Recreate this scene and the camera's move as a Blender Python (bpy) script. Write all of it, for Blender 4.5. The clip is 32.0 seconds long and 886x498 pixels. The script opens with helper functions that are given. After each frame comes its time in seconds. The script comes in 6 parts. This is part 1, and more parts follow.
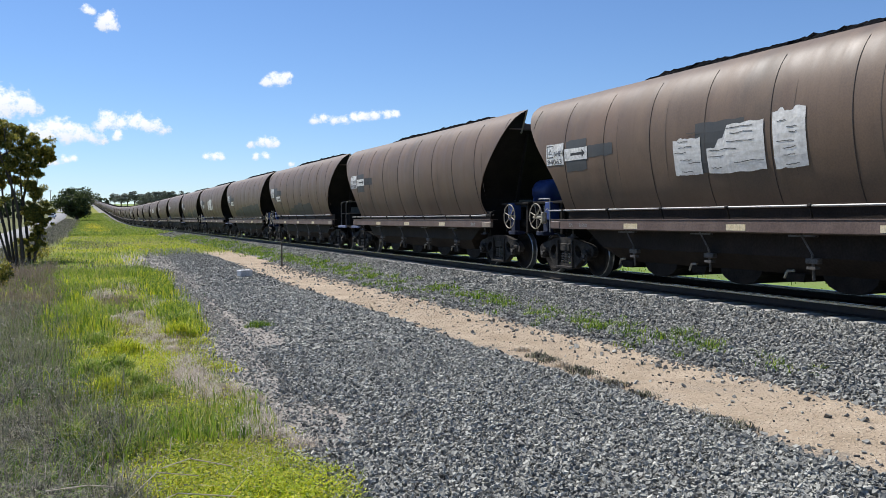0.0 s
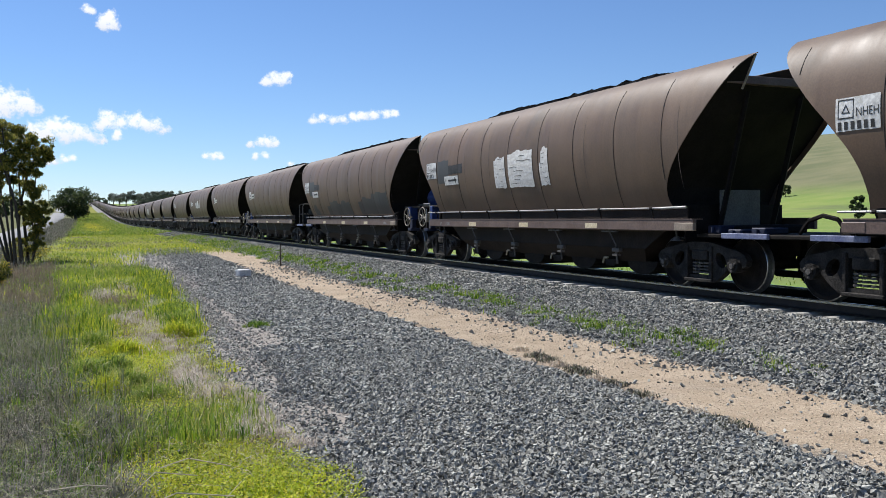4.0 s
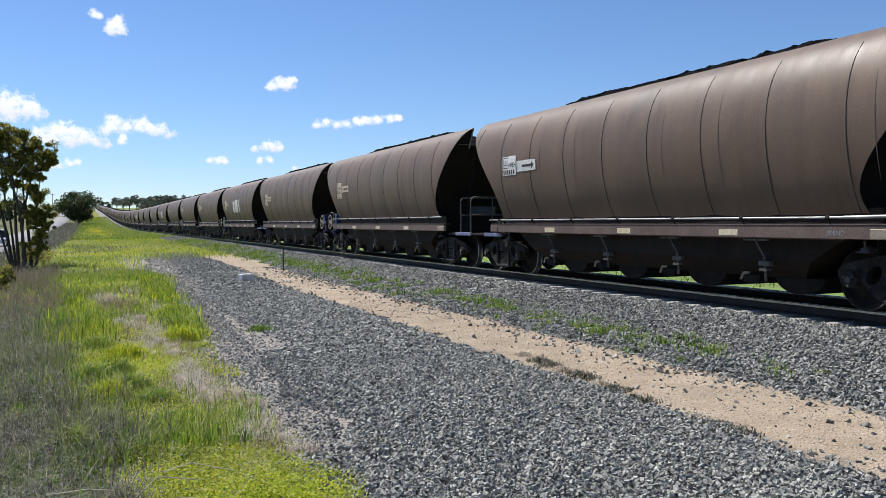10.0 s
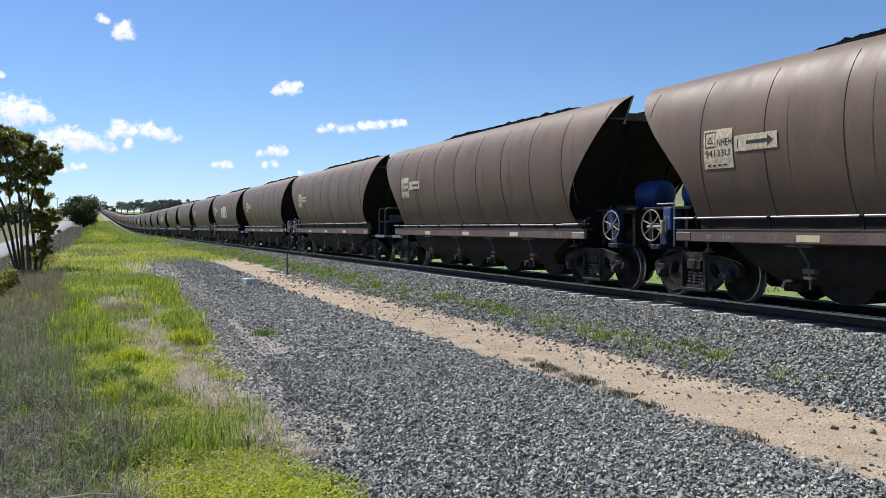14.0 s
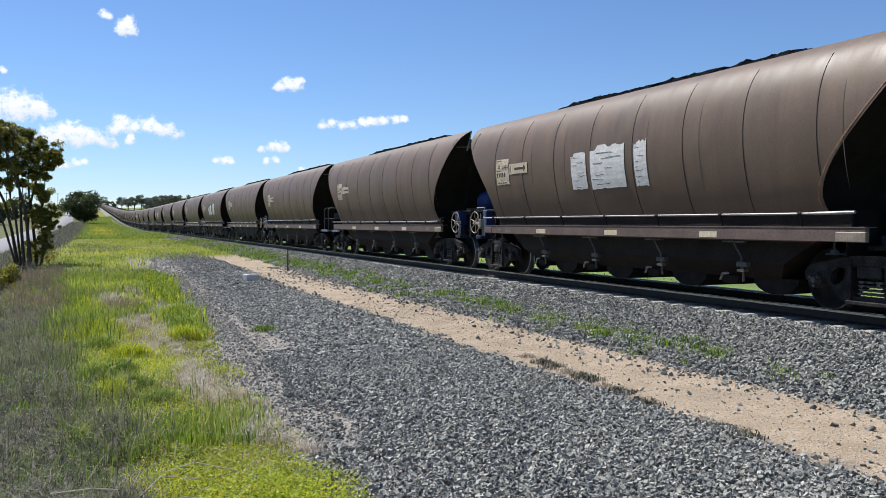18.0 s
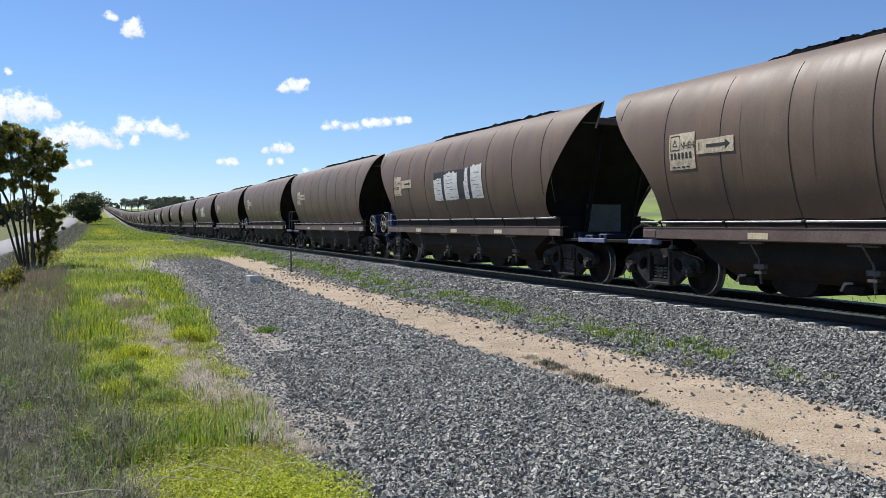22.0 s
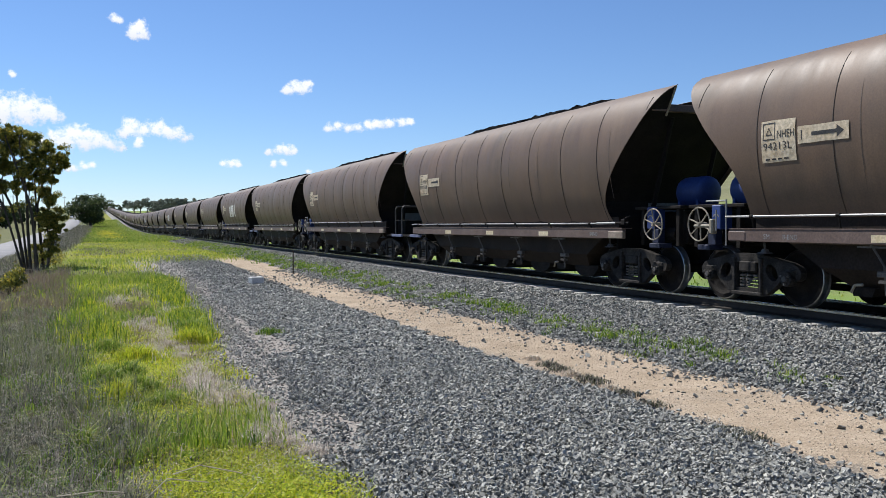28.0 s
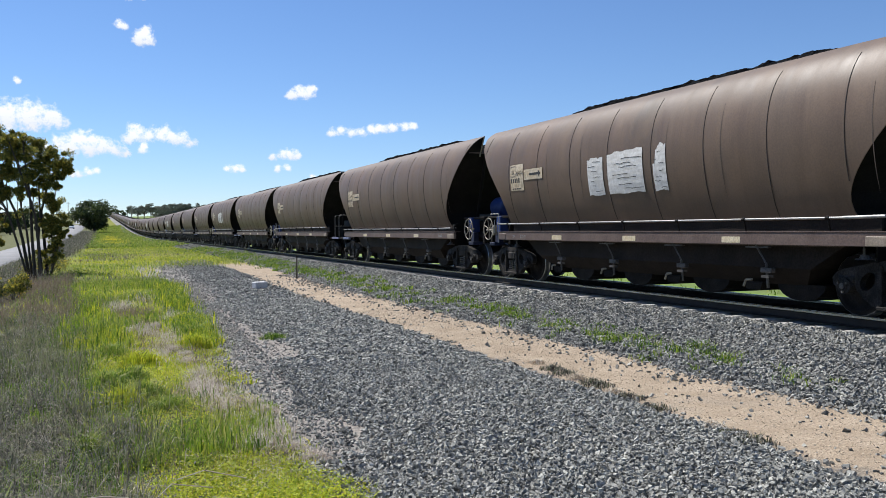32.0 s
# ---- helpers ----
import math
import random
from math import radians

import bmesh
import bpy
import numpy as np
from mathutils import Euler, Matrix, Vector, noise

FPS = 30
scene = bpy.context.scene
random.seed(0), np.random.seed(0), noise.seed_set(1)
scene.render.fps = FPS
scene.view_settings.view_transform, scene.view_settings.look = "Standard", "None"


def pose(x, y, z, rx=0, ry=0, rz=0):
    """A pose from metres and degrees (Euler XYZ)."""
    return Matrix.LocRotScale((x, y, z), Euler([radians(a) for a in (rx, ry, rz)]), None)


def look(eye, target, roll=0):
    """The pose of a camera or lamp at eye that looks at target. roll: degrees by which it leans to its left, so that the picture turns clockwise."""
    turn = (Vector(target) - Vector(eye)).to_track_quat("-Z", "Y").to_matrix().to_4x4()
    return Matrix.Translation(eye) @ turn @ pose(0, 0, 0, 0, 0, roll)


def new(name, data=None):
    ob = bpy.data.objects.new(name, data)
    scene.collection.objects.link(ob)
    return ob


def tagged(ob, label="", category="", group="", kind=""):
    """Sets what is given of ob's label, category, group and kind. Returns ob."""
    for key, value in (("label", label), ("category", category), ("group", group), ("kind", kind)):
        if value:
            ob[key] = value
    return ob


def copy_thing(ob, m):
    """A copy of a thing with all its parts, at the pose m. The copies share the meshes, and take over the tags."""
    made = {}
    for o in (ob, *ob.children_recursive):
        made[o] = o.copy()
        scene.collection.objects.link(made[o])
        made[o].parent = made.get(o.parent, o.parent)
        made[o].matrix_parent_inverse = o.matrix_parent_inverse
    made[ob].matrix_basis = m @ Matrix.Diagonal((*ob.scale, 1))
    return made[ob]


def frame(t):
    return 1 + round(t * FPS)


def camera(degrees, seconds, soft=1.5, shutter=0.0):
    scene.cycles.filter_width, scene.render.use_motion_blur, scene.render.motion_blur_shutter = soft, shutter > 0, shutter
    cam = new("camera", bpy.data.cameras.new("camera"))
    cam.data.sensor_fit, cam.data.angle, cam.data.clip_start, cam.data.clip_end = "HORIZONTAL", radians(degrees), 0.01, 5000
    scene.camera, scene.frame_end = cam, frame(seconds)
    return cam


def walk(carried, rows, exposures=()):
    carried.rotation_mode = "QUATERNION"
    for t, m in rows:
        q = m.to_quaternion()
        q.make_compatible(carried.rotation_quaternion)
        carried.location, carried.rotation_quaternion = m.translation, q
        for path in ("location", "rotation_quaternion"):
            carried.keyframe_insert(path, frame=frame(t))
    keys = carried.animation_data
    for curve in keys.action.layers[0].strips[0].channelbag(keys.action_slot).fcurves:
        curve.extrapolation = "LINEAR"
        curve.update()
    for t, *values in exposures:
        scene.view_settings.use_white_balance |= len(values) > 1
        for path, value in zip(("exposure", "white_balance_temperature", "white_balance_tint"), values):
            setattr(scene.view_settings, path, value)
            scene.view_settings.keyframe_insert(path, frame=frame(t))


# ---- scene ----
# World: the railway runs along +Y, z up, the path beside it is z = 0. Rails at z = 0.45.
EYE = (0.0, 0.0, 1.75)
TRACK_X = 11.078
RAIL_Z = 0.450
PITCH = 15.13
cam = camera(54.5, 32.0, soft=0.55)
TURNS = [
    (0.0, 22.764, -2.112, -0.396), (0.5, 22.777, -2.089, -0.380), (1.0, 22.803, -2.069, -0.338), (1.5, 22.823, -2.060, -0.339),
    (2.0, 22.839, -2.053, -0.388), (2.5, 22.854, -2.041, -0.413), (3.0, 22.858, -2.050, -0.412), (3.5, 22.851, -2.094, -0.415),
    (5.5, 22.821, -2.177, -0.325), (6.0, 22.814, -2.162, -0.319), (6.5, 22.802, -2.128, -0.346), (7.0, 22.788, -2.080, -0.375),
    (7.5, 22.787, -2.015, -0.357), (8.0, 22.791, -1.951, -0.334), (8.5, 22.782, -1.907, -0.328), (9.0, 22.757, -1.883, -0.306),
    (9.5, 22.714, -1.857, -0.279), (10.0, 22.662, -1.820, -0.296), (10.5, 22.619, -1.781, -0.306), (11.0, 22.591, -1.739, -0.270),
    (11.5, 22.568, -1.703, -0.256), (12.0, 22.539, -1.672, -0.266), (12.5, 22.503, -1.617, -0.267), (13.0, 22.461, -1.543, -0.245),
    (13.5, 22.424, -1.503, -0.204), (14.0, 22.409, -1.501, -0.174), (14.5, 22.406, -1.517, -0.145), (16.5, 22.372, -1.615, -0.132),
    (17.0, 22.378, -1.626, -0.090), (17.5, 22.378, -1.669, -0.051), (18.0, 22.379, -1.745, -0.037), (18.5, 22.378, -1.809, -0.043),
    (19.0, 22.362, -1.814, -0.053), (19.5, 22.319, -1.769, -0.061), (20.0, 22.262, -1.718, -0.073), (20.5, 22.213, -1.684, -0.078),
    (21.0, 22.186, -1.666, -0.057), (21.5, 22.177, -1.662, -0.036), (22.0, 22.168, -1.668, -0.049), (22.5, 22.150, -1.671, -0.068),
    (23.0, 22.133, -1.657, -0.035), (23.5, 22.110, -1.637, 0.013), (24.0, 22.083, -1.624, 0.005), (24.5, 22.067, -1.612, -0.027),
    (25.0, 22.064, -1.599, -0.036), (25.5, 22.064, -1.585, -0.026), (27.5, 22.065, -1.597, -0.060), (28.0, 22.025, -1.573, -0.138),
    (28.5, 22.012, -1.548, -0.188), (29.0, 22.019, -1.518, -0.201), (29.5, 22.006, -1.499, -0.212), (30.0, 21.948, -1.489, -0.249),
    (30.5, 21.871, -1.469, -0.270), (31.0, 21.821, -1.424, -0.288), (31.5, 21.805, -1.358, -0.334), (32.0, 21.801, -1.293, -0.377)]


def aim(yaw, pitch, roll):
    y, p = radians(yaw), radians(pitch)
    far = Vector((math.sin(y) * math.cos(p), math.cos(y) * math.cos(p), math.sin(p)))
    return look(EYE, Vector(EYE) + far, roll)


walk(cam, [(t, aim(a, b, c)) for t, a, b, c in TURNS], exposures=[(0.0, 0.45, 5980.0, 10.0), (32.0, 0.45, 5980.0, 10.0)])

# ---- light ----
SUN_ELEVATION, SUN_LEFT = 53.0, 27.0
world = bpy.data.worlds.new("world")
scene.world = world
world.use_nodes = True
wn = world.node_tree
sky = wn.nodes.new("ShaderNodeTexSky")
sky.sky_type = "NISHITA"
sky.sun_disc = False
sky.sun_elevation = radians(SUN_ELEVATION)
sky.sun_rotation = radians(-SUN_LEFT)
sky.altitude = 600
sky.air_density, sky.dust_density, sky.ozone_density = 1.0, 0.0, 4.0
clear = wn.nodes.new("ShaderNodeMix")
clear.data_type, clear.blend_type = "RGBA", "MULTIPLY"
clear.inputs[0].default_value = 1.0
clear.inputs[7].default_value = (0.93, 0.985, 1.10, 1)
wn.links.new(sky.outputs[0], clear.inputs[6])
wn.links.new(clear.outputs[2], wn.nodes["Background"].inputs[0])
wn.nodes["Background"].inputs[1].default_value = 0.075
sun = new("sun", bpy.data.lights.new("sun", "SUN"))
sun.data.energy, sun.data.angle, sun.data.color = 5.0, radians(0.53), (1.0, 0.93, 0.82)
sun_way = Vector((-math.sin(radians(SUN_LEFT)) * math.cos(radians(SUN_ELEVATION)),
                  math.cos(radians(SUN_LEFT)) * math.cos(radians(SUN_ELEVATION)), math.sin(radians(SUN_ELEVATION))))
sun.matrix_world = look(sun_way * 60, (0, 0, 0))


# ---- materials ----
def node_mat(name):
    m = bpy.data.materials.new(name)
    m.use_nodes = True
    nt = m.node_tree
    return m, nt, nt.nodes["Principled BSDF"]


def mix_rgb(nt, kind, fac, a, b):
    n = nt.nodes.new("ShaderNodeMix")
    n.data_type, n.blend_type = "RGBA", kind
    for sock, v in ((n.inputs[0], fac), (n.inputs[6], a), (n.inputs[7], b)):
        if hasattr(v, "links"):
            nt.links.new(v, sock)
        elif isinstance(v, (int, float)):
            sock.default_value = v
        else:
            sock.default_value = (*v, 1)
    return n.outputs[2]


def noise_fac(nt, scale, detail=4, stretch=(1, 1, 1), lo=0.35, hi=0.65, rough=0.55, coords="Object"):
    tc = nt.nodes.new("ShaderNodeTexCoord")
    mp = nt.nodes.new("ShaderNodeMapping")
    mp.inputs["Scale"].default_value = stretch
    n = nt.nodes.new("ShaderNodeTexNoise")
    n.inputs["Scale"].default_value, n.inputs["Detail"].default_value = scale, detail
    n.inputs["Roughness"].default_value = rough
    nt.links.new(tc.outputs[coords], mp.inputs[0])
    nt.links.new(mp.outputs[0], n.inputs["Vector"])
    r = nt.nodes.new("ShaderNodeMapRange")
    r.inputs["From Min"].default_value, r.inputs["From Max"].default_value = lo, hi
    nt.links.new(n.outputs["Fac"], r.inputs["Value"])
    return r.outputs[0]


def add_bump(nt, bsdf, fac, strength, distance=0.02):
    b = nt.nodes.new("ShaderNodeBump")
    b.inputs["Strength"].default_value, b.inputs["Distance"].default_value = strength, distance
    nt.links.new(fac, b.inputs["Height"])
    nt.links.new(b.outputs[0], bsdf.inputs["Normal"])


def surf(name, c1, c2, scale=3.0, rough=0.8, metal=0.0, fine=40.0, fine_amt=0.35, bump=0.25, dist=0.01, stretch=(1, 1, 1)):
    """Two colours in a broad noise, darkened by a fine one, with relief."""
    m, nt, b = node_mat(name)
    f1 = noise_fac(nt, scale, 5, stretch)
    f2 = noise_fac(nt, fine, 3)
    col = mix_rgb(nt, "MIX", f1, c1, c2)
    dark = mix_rgb(nt, "MIX", f2, (1 - fine_amt,) * 3, (1, 1, 1))
    nt.links.new(mix_rgb(nt, "MULTIPLY", 1.0, col, dark), b.inputs["Base Color"])
    b.inputs["Roughness"].default_value, b.inputs["Metallic"].default_value = rough, metal
    if bump:
        add_bump(nt, b, f2, bump, dist)
    return m


def island_mat(name, colours, rough=0.85, metal=0.0, translucent=0.0, noise_scale=0.0, clump=0.0, clump_colour=(0.1, 0.1, 0.1), bump=0.0, spec=0.5):
    """A colour per loose piece, out of a ramp; broad patches lean to clump_colour."""
    m, nt, b = node_mat(name)
    g = nt.nodes.new("ShaderNodeNewGeometry")
    ramp = nt.nodes.new("ShaderNodeValToRGB")
    e = ramp.color_ramp.elements
    while len(e) < len(colours):
        e.new(0.5)
    for i, c in enumerate(colours):
        e[i].position, e[i].color = i / max(1, len(colours) - 1), (*c, 1)
    nt.links.new(g.outputs["Random Per Island"], ramp.inputs[0])
    col = ramp.outputs[0]
    if clump:
        part_way = nt.nodes.new("ShaderNodeMath")
        part_way.operation = "MULTIPLY"
        part_way.inputs[1].default_value = 0.5
        nt.links.new(noise_fac(nt, clump, 3, lo=0.45, hi=0.65), part_way.inputs[0])
        col = mix_rgb(nt, "MIX", part_way.outputs[0], col, clump_colour)
    if noise_scale:
        f = noise_fac(nt, noise_scale, 3)
        col = mix_rgb(nt, "MULTIPLY", 0.6, col, mix_rgb(nt, "MIX", f, (0.45, 0.45, 0.45), (1.1, 1.1, 1.1)))
        if bump:
            add_bump(nt, b, f, bump, 0.006)
    nt.links.new(col, b.inputs["Base Color"])
    b.inputs["Roughness"].default_value, b.inputs["Metallic"].default_value = rough, metal
    b.inputs["Specular IOR Level"].default_value = spec
    if translucent:
        t = nt.nodes.new("ShaderNodeBsdfTranslucent")
        nt.links.new(col, t.inputs[0])
        mx = nt.nodes.new("ShaderNodeMixShader")
        mx.inputs[0].default_value = translucent
        nt.links.new(b.outputs[0], mx.inputs[1])
        nt.links.new(t.outputs[0], mx.inputs[2])
        nt.links.new(mx.outputs[0], nt.nodes["Material Output"].inputs[0])
    return m


def wagon_paint():
    """Oxide-brown paint with upright dust streaks, scuffs and a slight gloss; tone differs from wagon to wagon."""
    m, nt, b = node_mat("wagon_paint")
    streak = noise_fac(nt, 1.0, 6, (1.0, 3.2, 0.35), 0.3, 0.7)
    blotch = noise_fac(nt, 0.7, 4, (1, 1, 1), 0.35, 0.7)
    grit = noise_fac(nt, 35, 4)
    oi = nt.nodes.new("ShaderNodeObjectInfo")
    tone = mix_rgb(nt, "MIX", oi.outputs["Random"], (0.118, 0.076, 0.048), (0.138, 0.091, 0.058))
    col = mix_rgb(nt, "MIX", streak, tone, (0.170, 0.114, 0.074))
    col = mix_rgb(nt, "MIX", blotch, col, (0.108, 0.074, 0.051))
    run = noise_fac(nt, 1.0, 5, (1.0, 9.0, 0.22), 0.52, 0.72)
    col = mix_rgb(nt, "MULTIPLY", 0.32, col, mix_rgb(nt, "MIX", run, (1.0, 1.0, 1.0), (0.62, 0.60, 0.58)))
    rusty = noise_fac(nt, 0.45, 3, (1.0, 1.0, 0.7), 0.50, 0.75)
    col = mix_rgb(nt, "MIX", rusty, col, (0.150, 0.094, 0.058))
    stain = noise_fac(nt, 0.55, 5, (1.0, 1.0, 0.8), 0.54, 0.72)
    col = mix_rgb(nt, "MIX", stain, col, (0.082, 0.061, 0.044))
    col = mix_rgb(nt, "MULTIPLY", 0.5, col, mix_rgb(nt, "MIX", grit, (0.75, 0.75, 0.75), (1.1, 1.1, 1.1)))
    nt.links.new(col, b.inputs["Base Color"])
    rr = nt.nodes.new("ShaderNodeMapRange")
    rr.inputs["To Min"].default_value, rr.inputs["To Max"].default_value = 0.46, 0.62
    nt.links.new(streak, rr.inputs["Value"])
    nt.links.new(rr.outputs[0], b.inputs["Roughness"])
    b.inputs["Specular IOR Level"].default_value = 0.4
    add_bump(nt, b, noise_fac(nt, 1.3, 3, (1, 1, 0.5)), 0.11, 0.03)
    return m


PAINT = wagon_paint()
GIRDER = surf("girder_paint", (0.110, 0.070, 0.055), (0.152, 0.104, 0.083), 2.0, 0.6, 0.0, 30, 0.3, 0.15)
DARK_STEEL = surf("grimy_steel", (0.013, 0.011, 0.010), (0.030, 0.025, 0.021), 4.0, 0.75, 0.3, 40, 0.4, 0.3)
# near-black: the shade on the hopper ends is put into this colour
END_SHEET = surf("shaded_end_sheet", (0.009, 0.008, 0.0075), (0.019, 0.016, 0.014), 2.0, 0.8, 0.0, 30, 0.4, 0.2)
CAST = surf("dusty_cast_steel", (0.022, 0.020, 0.018), (0.060, 0.053, 0.047), 5.0, 0.75, 0.1, 40, 0.5, 0.4)
# body brown darkened to hold the shade below the side sheets
BOTTOM = surf("shaded_brown_paint", (0.017, 0.0125, 0.0095), (0.032, 0.023, 0.0175), 1.6, 0.7, 0.0, 25, 0.4, 0.15)
for muted in (DARK_STEEL, CAST, END_SHEET, BOTTOM):
    muted.node_tree.nodes["Principled BSDF"].inputs["Specular IOR Level"].default_value = 0.15
TREAD = surf("wheel_tread_steel", (0.35, 0.34, 0.33), (0.5, 0.49, 0.48), 10, 0.3, 0.9, 80, 0.2, 0.1)
PIPE = surf("galvanised_pipe", (0.27, 0.265, 0.26), (0.38, 0.375, 0.365), 6, 0.5, 0.6, 50, 0.25, 0.1)
FADED_BLUE = surf("faded_blue_paint", (0.10, 0.12, 0.24), (0.20, 0.22, 0.34), 3, 0.6, 0.0, 30, 0.4, 0.15)
BLUE = surf("blue_paint", (0.014, 0.033, 0.140), (0.021, 0.050, 0.20), 2, 0.6, 0.0, 20, 0.18, 0.06)
# a much darker copy of the tank's blue
STAND_BLUE = surf("dark_blue_paint", (0.004, 0.009, 0.034), (0.008, 0.016, 0.058), 4, 0.7, 0.0, 30, 0.4, 0.2)
WHEEL_PAINT = surf("worn_cream_paint", (0.25, 0.215, 0.155), (0.40, 0.355, 0.27), 9, 0.6, 0.0, 60, 0.4, 0.1)
SEAM = surf("seam_dark", (0.044, 0.033, 0.027), (0.070, 0.051, 0.041), 3, 0.8)
# darker brown that carries the shade of the sheet creases
CREASE = surf("crease_shade", (0.078, 0.056, 0.042), (0.10, 0.073, 0.055), 3, 0.75)
CREAM = surf("cream_plate_paint", (0.56, 0.44, 0.28), (0.66, 0.56, 0.40), 5, 0.6, 0.0, 18, 0.4, 0.1)
WHITE_PLATE = surf("white_plate_paint", (0.62, 0.61, 0.57), (0.74, 0.73, 0.70), 5, 0.6, 0.0, 18, 0.35, 0.1)
PATCH_WHITE = surf("whitewash_patch", (0.58, 0.56, 0.52), (0.72, 0.71, 0.68), 5, 0.7, 0.0, 18, 0.16, 0.08, 0.01, (1, 1, 3))
BLACK_PAINT = surf("black_paint", (0.016, 0.015, 0.014), (0.035, 0.032, 0.03), 4, 0.6)
LEVER = surf("worn_lever_steel", (0.085, 0.075, 0.065), (0.16, 0.145, 0.13), 8, 0.6, 0.3, 50, 0.4, 0.2)
TAN = surf("dull_tan_paint", (0.22, 0.17, 0.125), (0.32, 0.26, 0.20), 5, 0.6, 0.0, 30, 0.3, 0.1)
SCUFF = surf("tan_scuff", (0.17, 0.125, 0.085), (0.24, 0.19, 0.135), 3, 0.7, 0.0, 15, 0.4, 0.05)
TAN_SPRAY = surf("tan_spray_paint", (0.34, 0.26, 0.16), (0.46, 0.38, 0.26), 4, 0.7, 0.0, 14, 0.4, 0.05)
GRAFFITI = surf("olive_graffiti", (0.20, 0.17, 0.06), (0.32, 0.27, 0.10), 3, 0.7, 0.0, 12, 0.5, 0.05)
OVERPAINT = surf("dark_overpaint", (0.040, 0.043, 0.044), (0.058, 0.058, 0.056), 1.2, 0.6, 0.0, 20, 0.12, 0.03)
RUST = surf("rust_streak", (0.24, 0.12, 0.07), (0.34, 0.19, 0.12), 8, 0.8)
YELLOW = surf("faded_reflector", (0.62, 0.50, 0.30), (0.72, 0.63, 0.45), 6, 0.5, 0.0, 30, 0.3, 0.05)
COAL = surf("coal", (0.004, 0.004, 0.005), (0.011, 0.011, 0.012), 6, 0.9, 0.0, 25, 0.6, 0.8, 0.05)
COAL.node_tree.nodes["Principled BSDF"].inputs["Specular IOR Level"].default_value = 0.08
RAIL_STEEL = surf("rail_rust", (0.018, 0.013, 0.010), (0.034, 0.024, 0.018), 6, 0.7, 0.3, 60, 0.3, 0.2)
RAIL_HEAD = surf("rail_head_steel", (0.45, 0.44, 0.43), (0.6, 0.6, 0.6), 8, 0.25, 1.0, 60, 0.2, 0.0)
CONCRETE = surf("sleeper_concrete", (0.36, 0.345, 0.31), (0.48, 0.46, 0.42), 4, 0.85, 0.0, 50, 0.35, 0.3)
STONE = island_mat("ballast_stone", [(0.12, 0.117, 0.102), (0.225, 0.220, 0.193), (0.315, 0.308, 0.270), (0.40, 0.391, 0.343), (0.53, 0.515, 0.45)], 0.9, 0.0, 0.0, 50, bump=0.4)
BALLAST_STONE = island_mat("track_ballast_stone", [(0.09, 0.088, 0.078), (0.175, 0.171, 0.152), (0.26, 0.254, 0.225), (0.34, 0.332, 0.294), (0.47, 0.457, 0.40)], 0.85, 0.0, 0.0, 50, bump=0.4)
DUST_CHIP = island_mat("dusty_chips", [(0.20, 0.185, 0.16), (0.30, 0.275, 0.24), (0.42, 0.385, 0.335)], 0.9)
FLOWER = island_mat("yellow_flowers", [(0.62, 0.50, 0.03), (0.72, 0.60, 0.05), (0.50, 0.46, 0.04)], 0.6, 0.0, 0.4, spec=0.2)
DEAD = island_mat("dead_grass", [(0.13, 0.10, 0.075), (0.24, 0.185, 0.14), (0.33, 0.26, 0.20), (0.20, 0.17, 0.09)], 0.75, 0.0, 0.3, spec=0.2)
BLEACHED = island_mat("bleached_grass", [(0.58, 0.50, 0.42), (0.72, 0.65, 0.57), (0.46, 0.38, 0.31)], 0.75, 0.0, 0.3, spec=0.2)
RANK = island_mat("rank_green_grass", [(0.035, 0.075, 0.010), (0.08, 0.16, 0.015), (0.17, 0.28, 0.022), (0.30, 0.36, 0.05)], 0.6, 0.0, 0.45, spec=0.3)
PEBBLE = island_mat("path_pebble", [(0.36, 0.285, 0.20), (0.48, 0.39, 0.28), (0.42, 0.335, 0.24), (0.56, 0.47, 0.35)], 0.85)
ASPHALT = surf("pale_asphalt", (0.20, 0.195, 0.19), (0.26, 0.25, 0.245), 0.5, 0.8, 0.0, 40, 0.25, 0.2)
LUSH = island_mat("lush_grass", [(0.09, 0.14, 0.010), (0.30, 0.40, 0.014), (0.47, 0.55, 0.018), (0.61, 0.63, 0.025), (0.72, 0.62, 0.07)], 0.55, 0.0, 0.5, 0, 0.9, (0.30, 0.32, 0.04), spec=0.3)
MEADOW = island_mat("tall_meadow_grass", [(0.05, 0.11, 0.012), (0.15, 0.25, 0.022), (0.28, 0.38, 0.035), (0.46, 0.43, 0.14)], 0.6, 0.0, 0.45, 0, 0.7, (0.18, 0.22, 0.04), spec=0.3)
DRY = island_mat("dry_weeds", [(0.03, 0.027, 0.023), (0.13, 0.115, 0.10), (0.46, 0.42, 0.35), (0.08, 0.105, 0.035), (0.11, 0.10, 0.092), (0.17, 0.18, 0.11), (0.32, 0.29, 0.245), (0.05, 0.055, 0.03)], 0.75, 0.0, 0.25, spec=0.2)
WEED = island_mat("grey_green_weeds", [(0.05, 0.07, 0.022), (0.15, 0.19, 0.06), (0.24, 0.28, 0.10), (0.18, 0.15, 0.11), (0.40, 0.37, 0.25), (0.10, 0.125, 0.035)], 0.75, 0.0, 0.3, spec=0.2)
STRAW = island_mat("straw", [(0.56, 0.48, 0.37), (0.70, 0.62, 0.50), (0.42, 0.34, 0.26)], 0.75, 0.0, 0.25, spec=0.2)
LEAF = island_mat("gum_leaves", [(0.06, 0.075, 0.022), (0.13, 0.15, 0.034), (0.27, 0.255, 0.045), (0.52, 0.40, 0.06)], 0.5, 0.0, 0.5, spec=0.3)
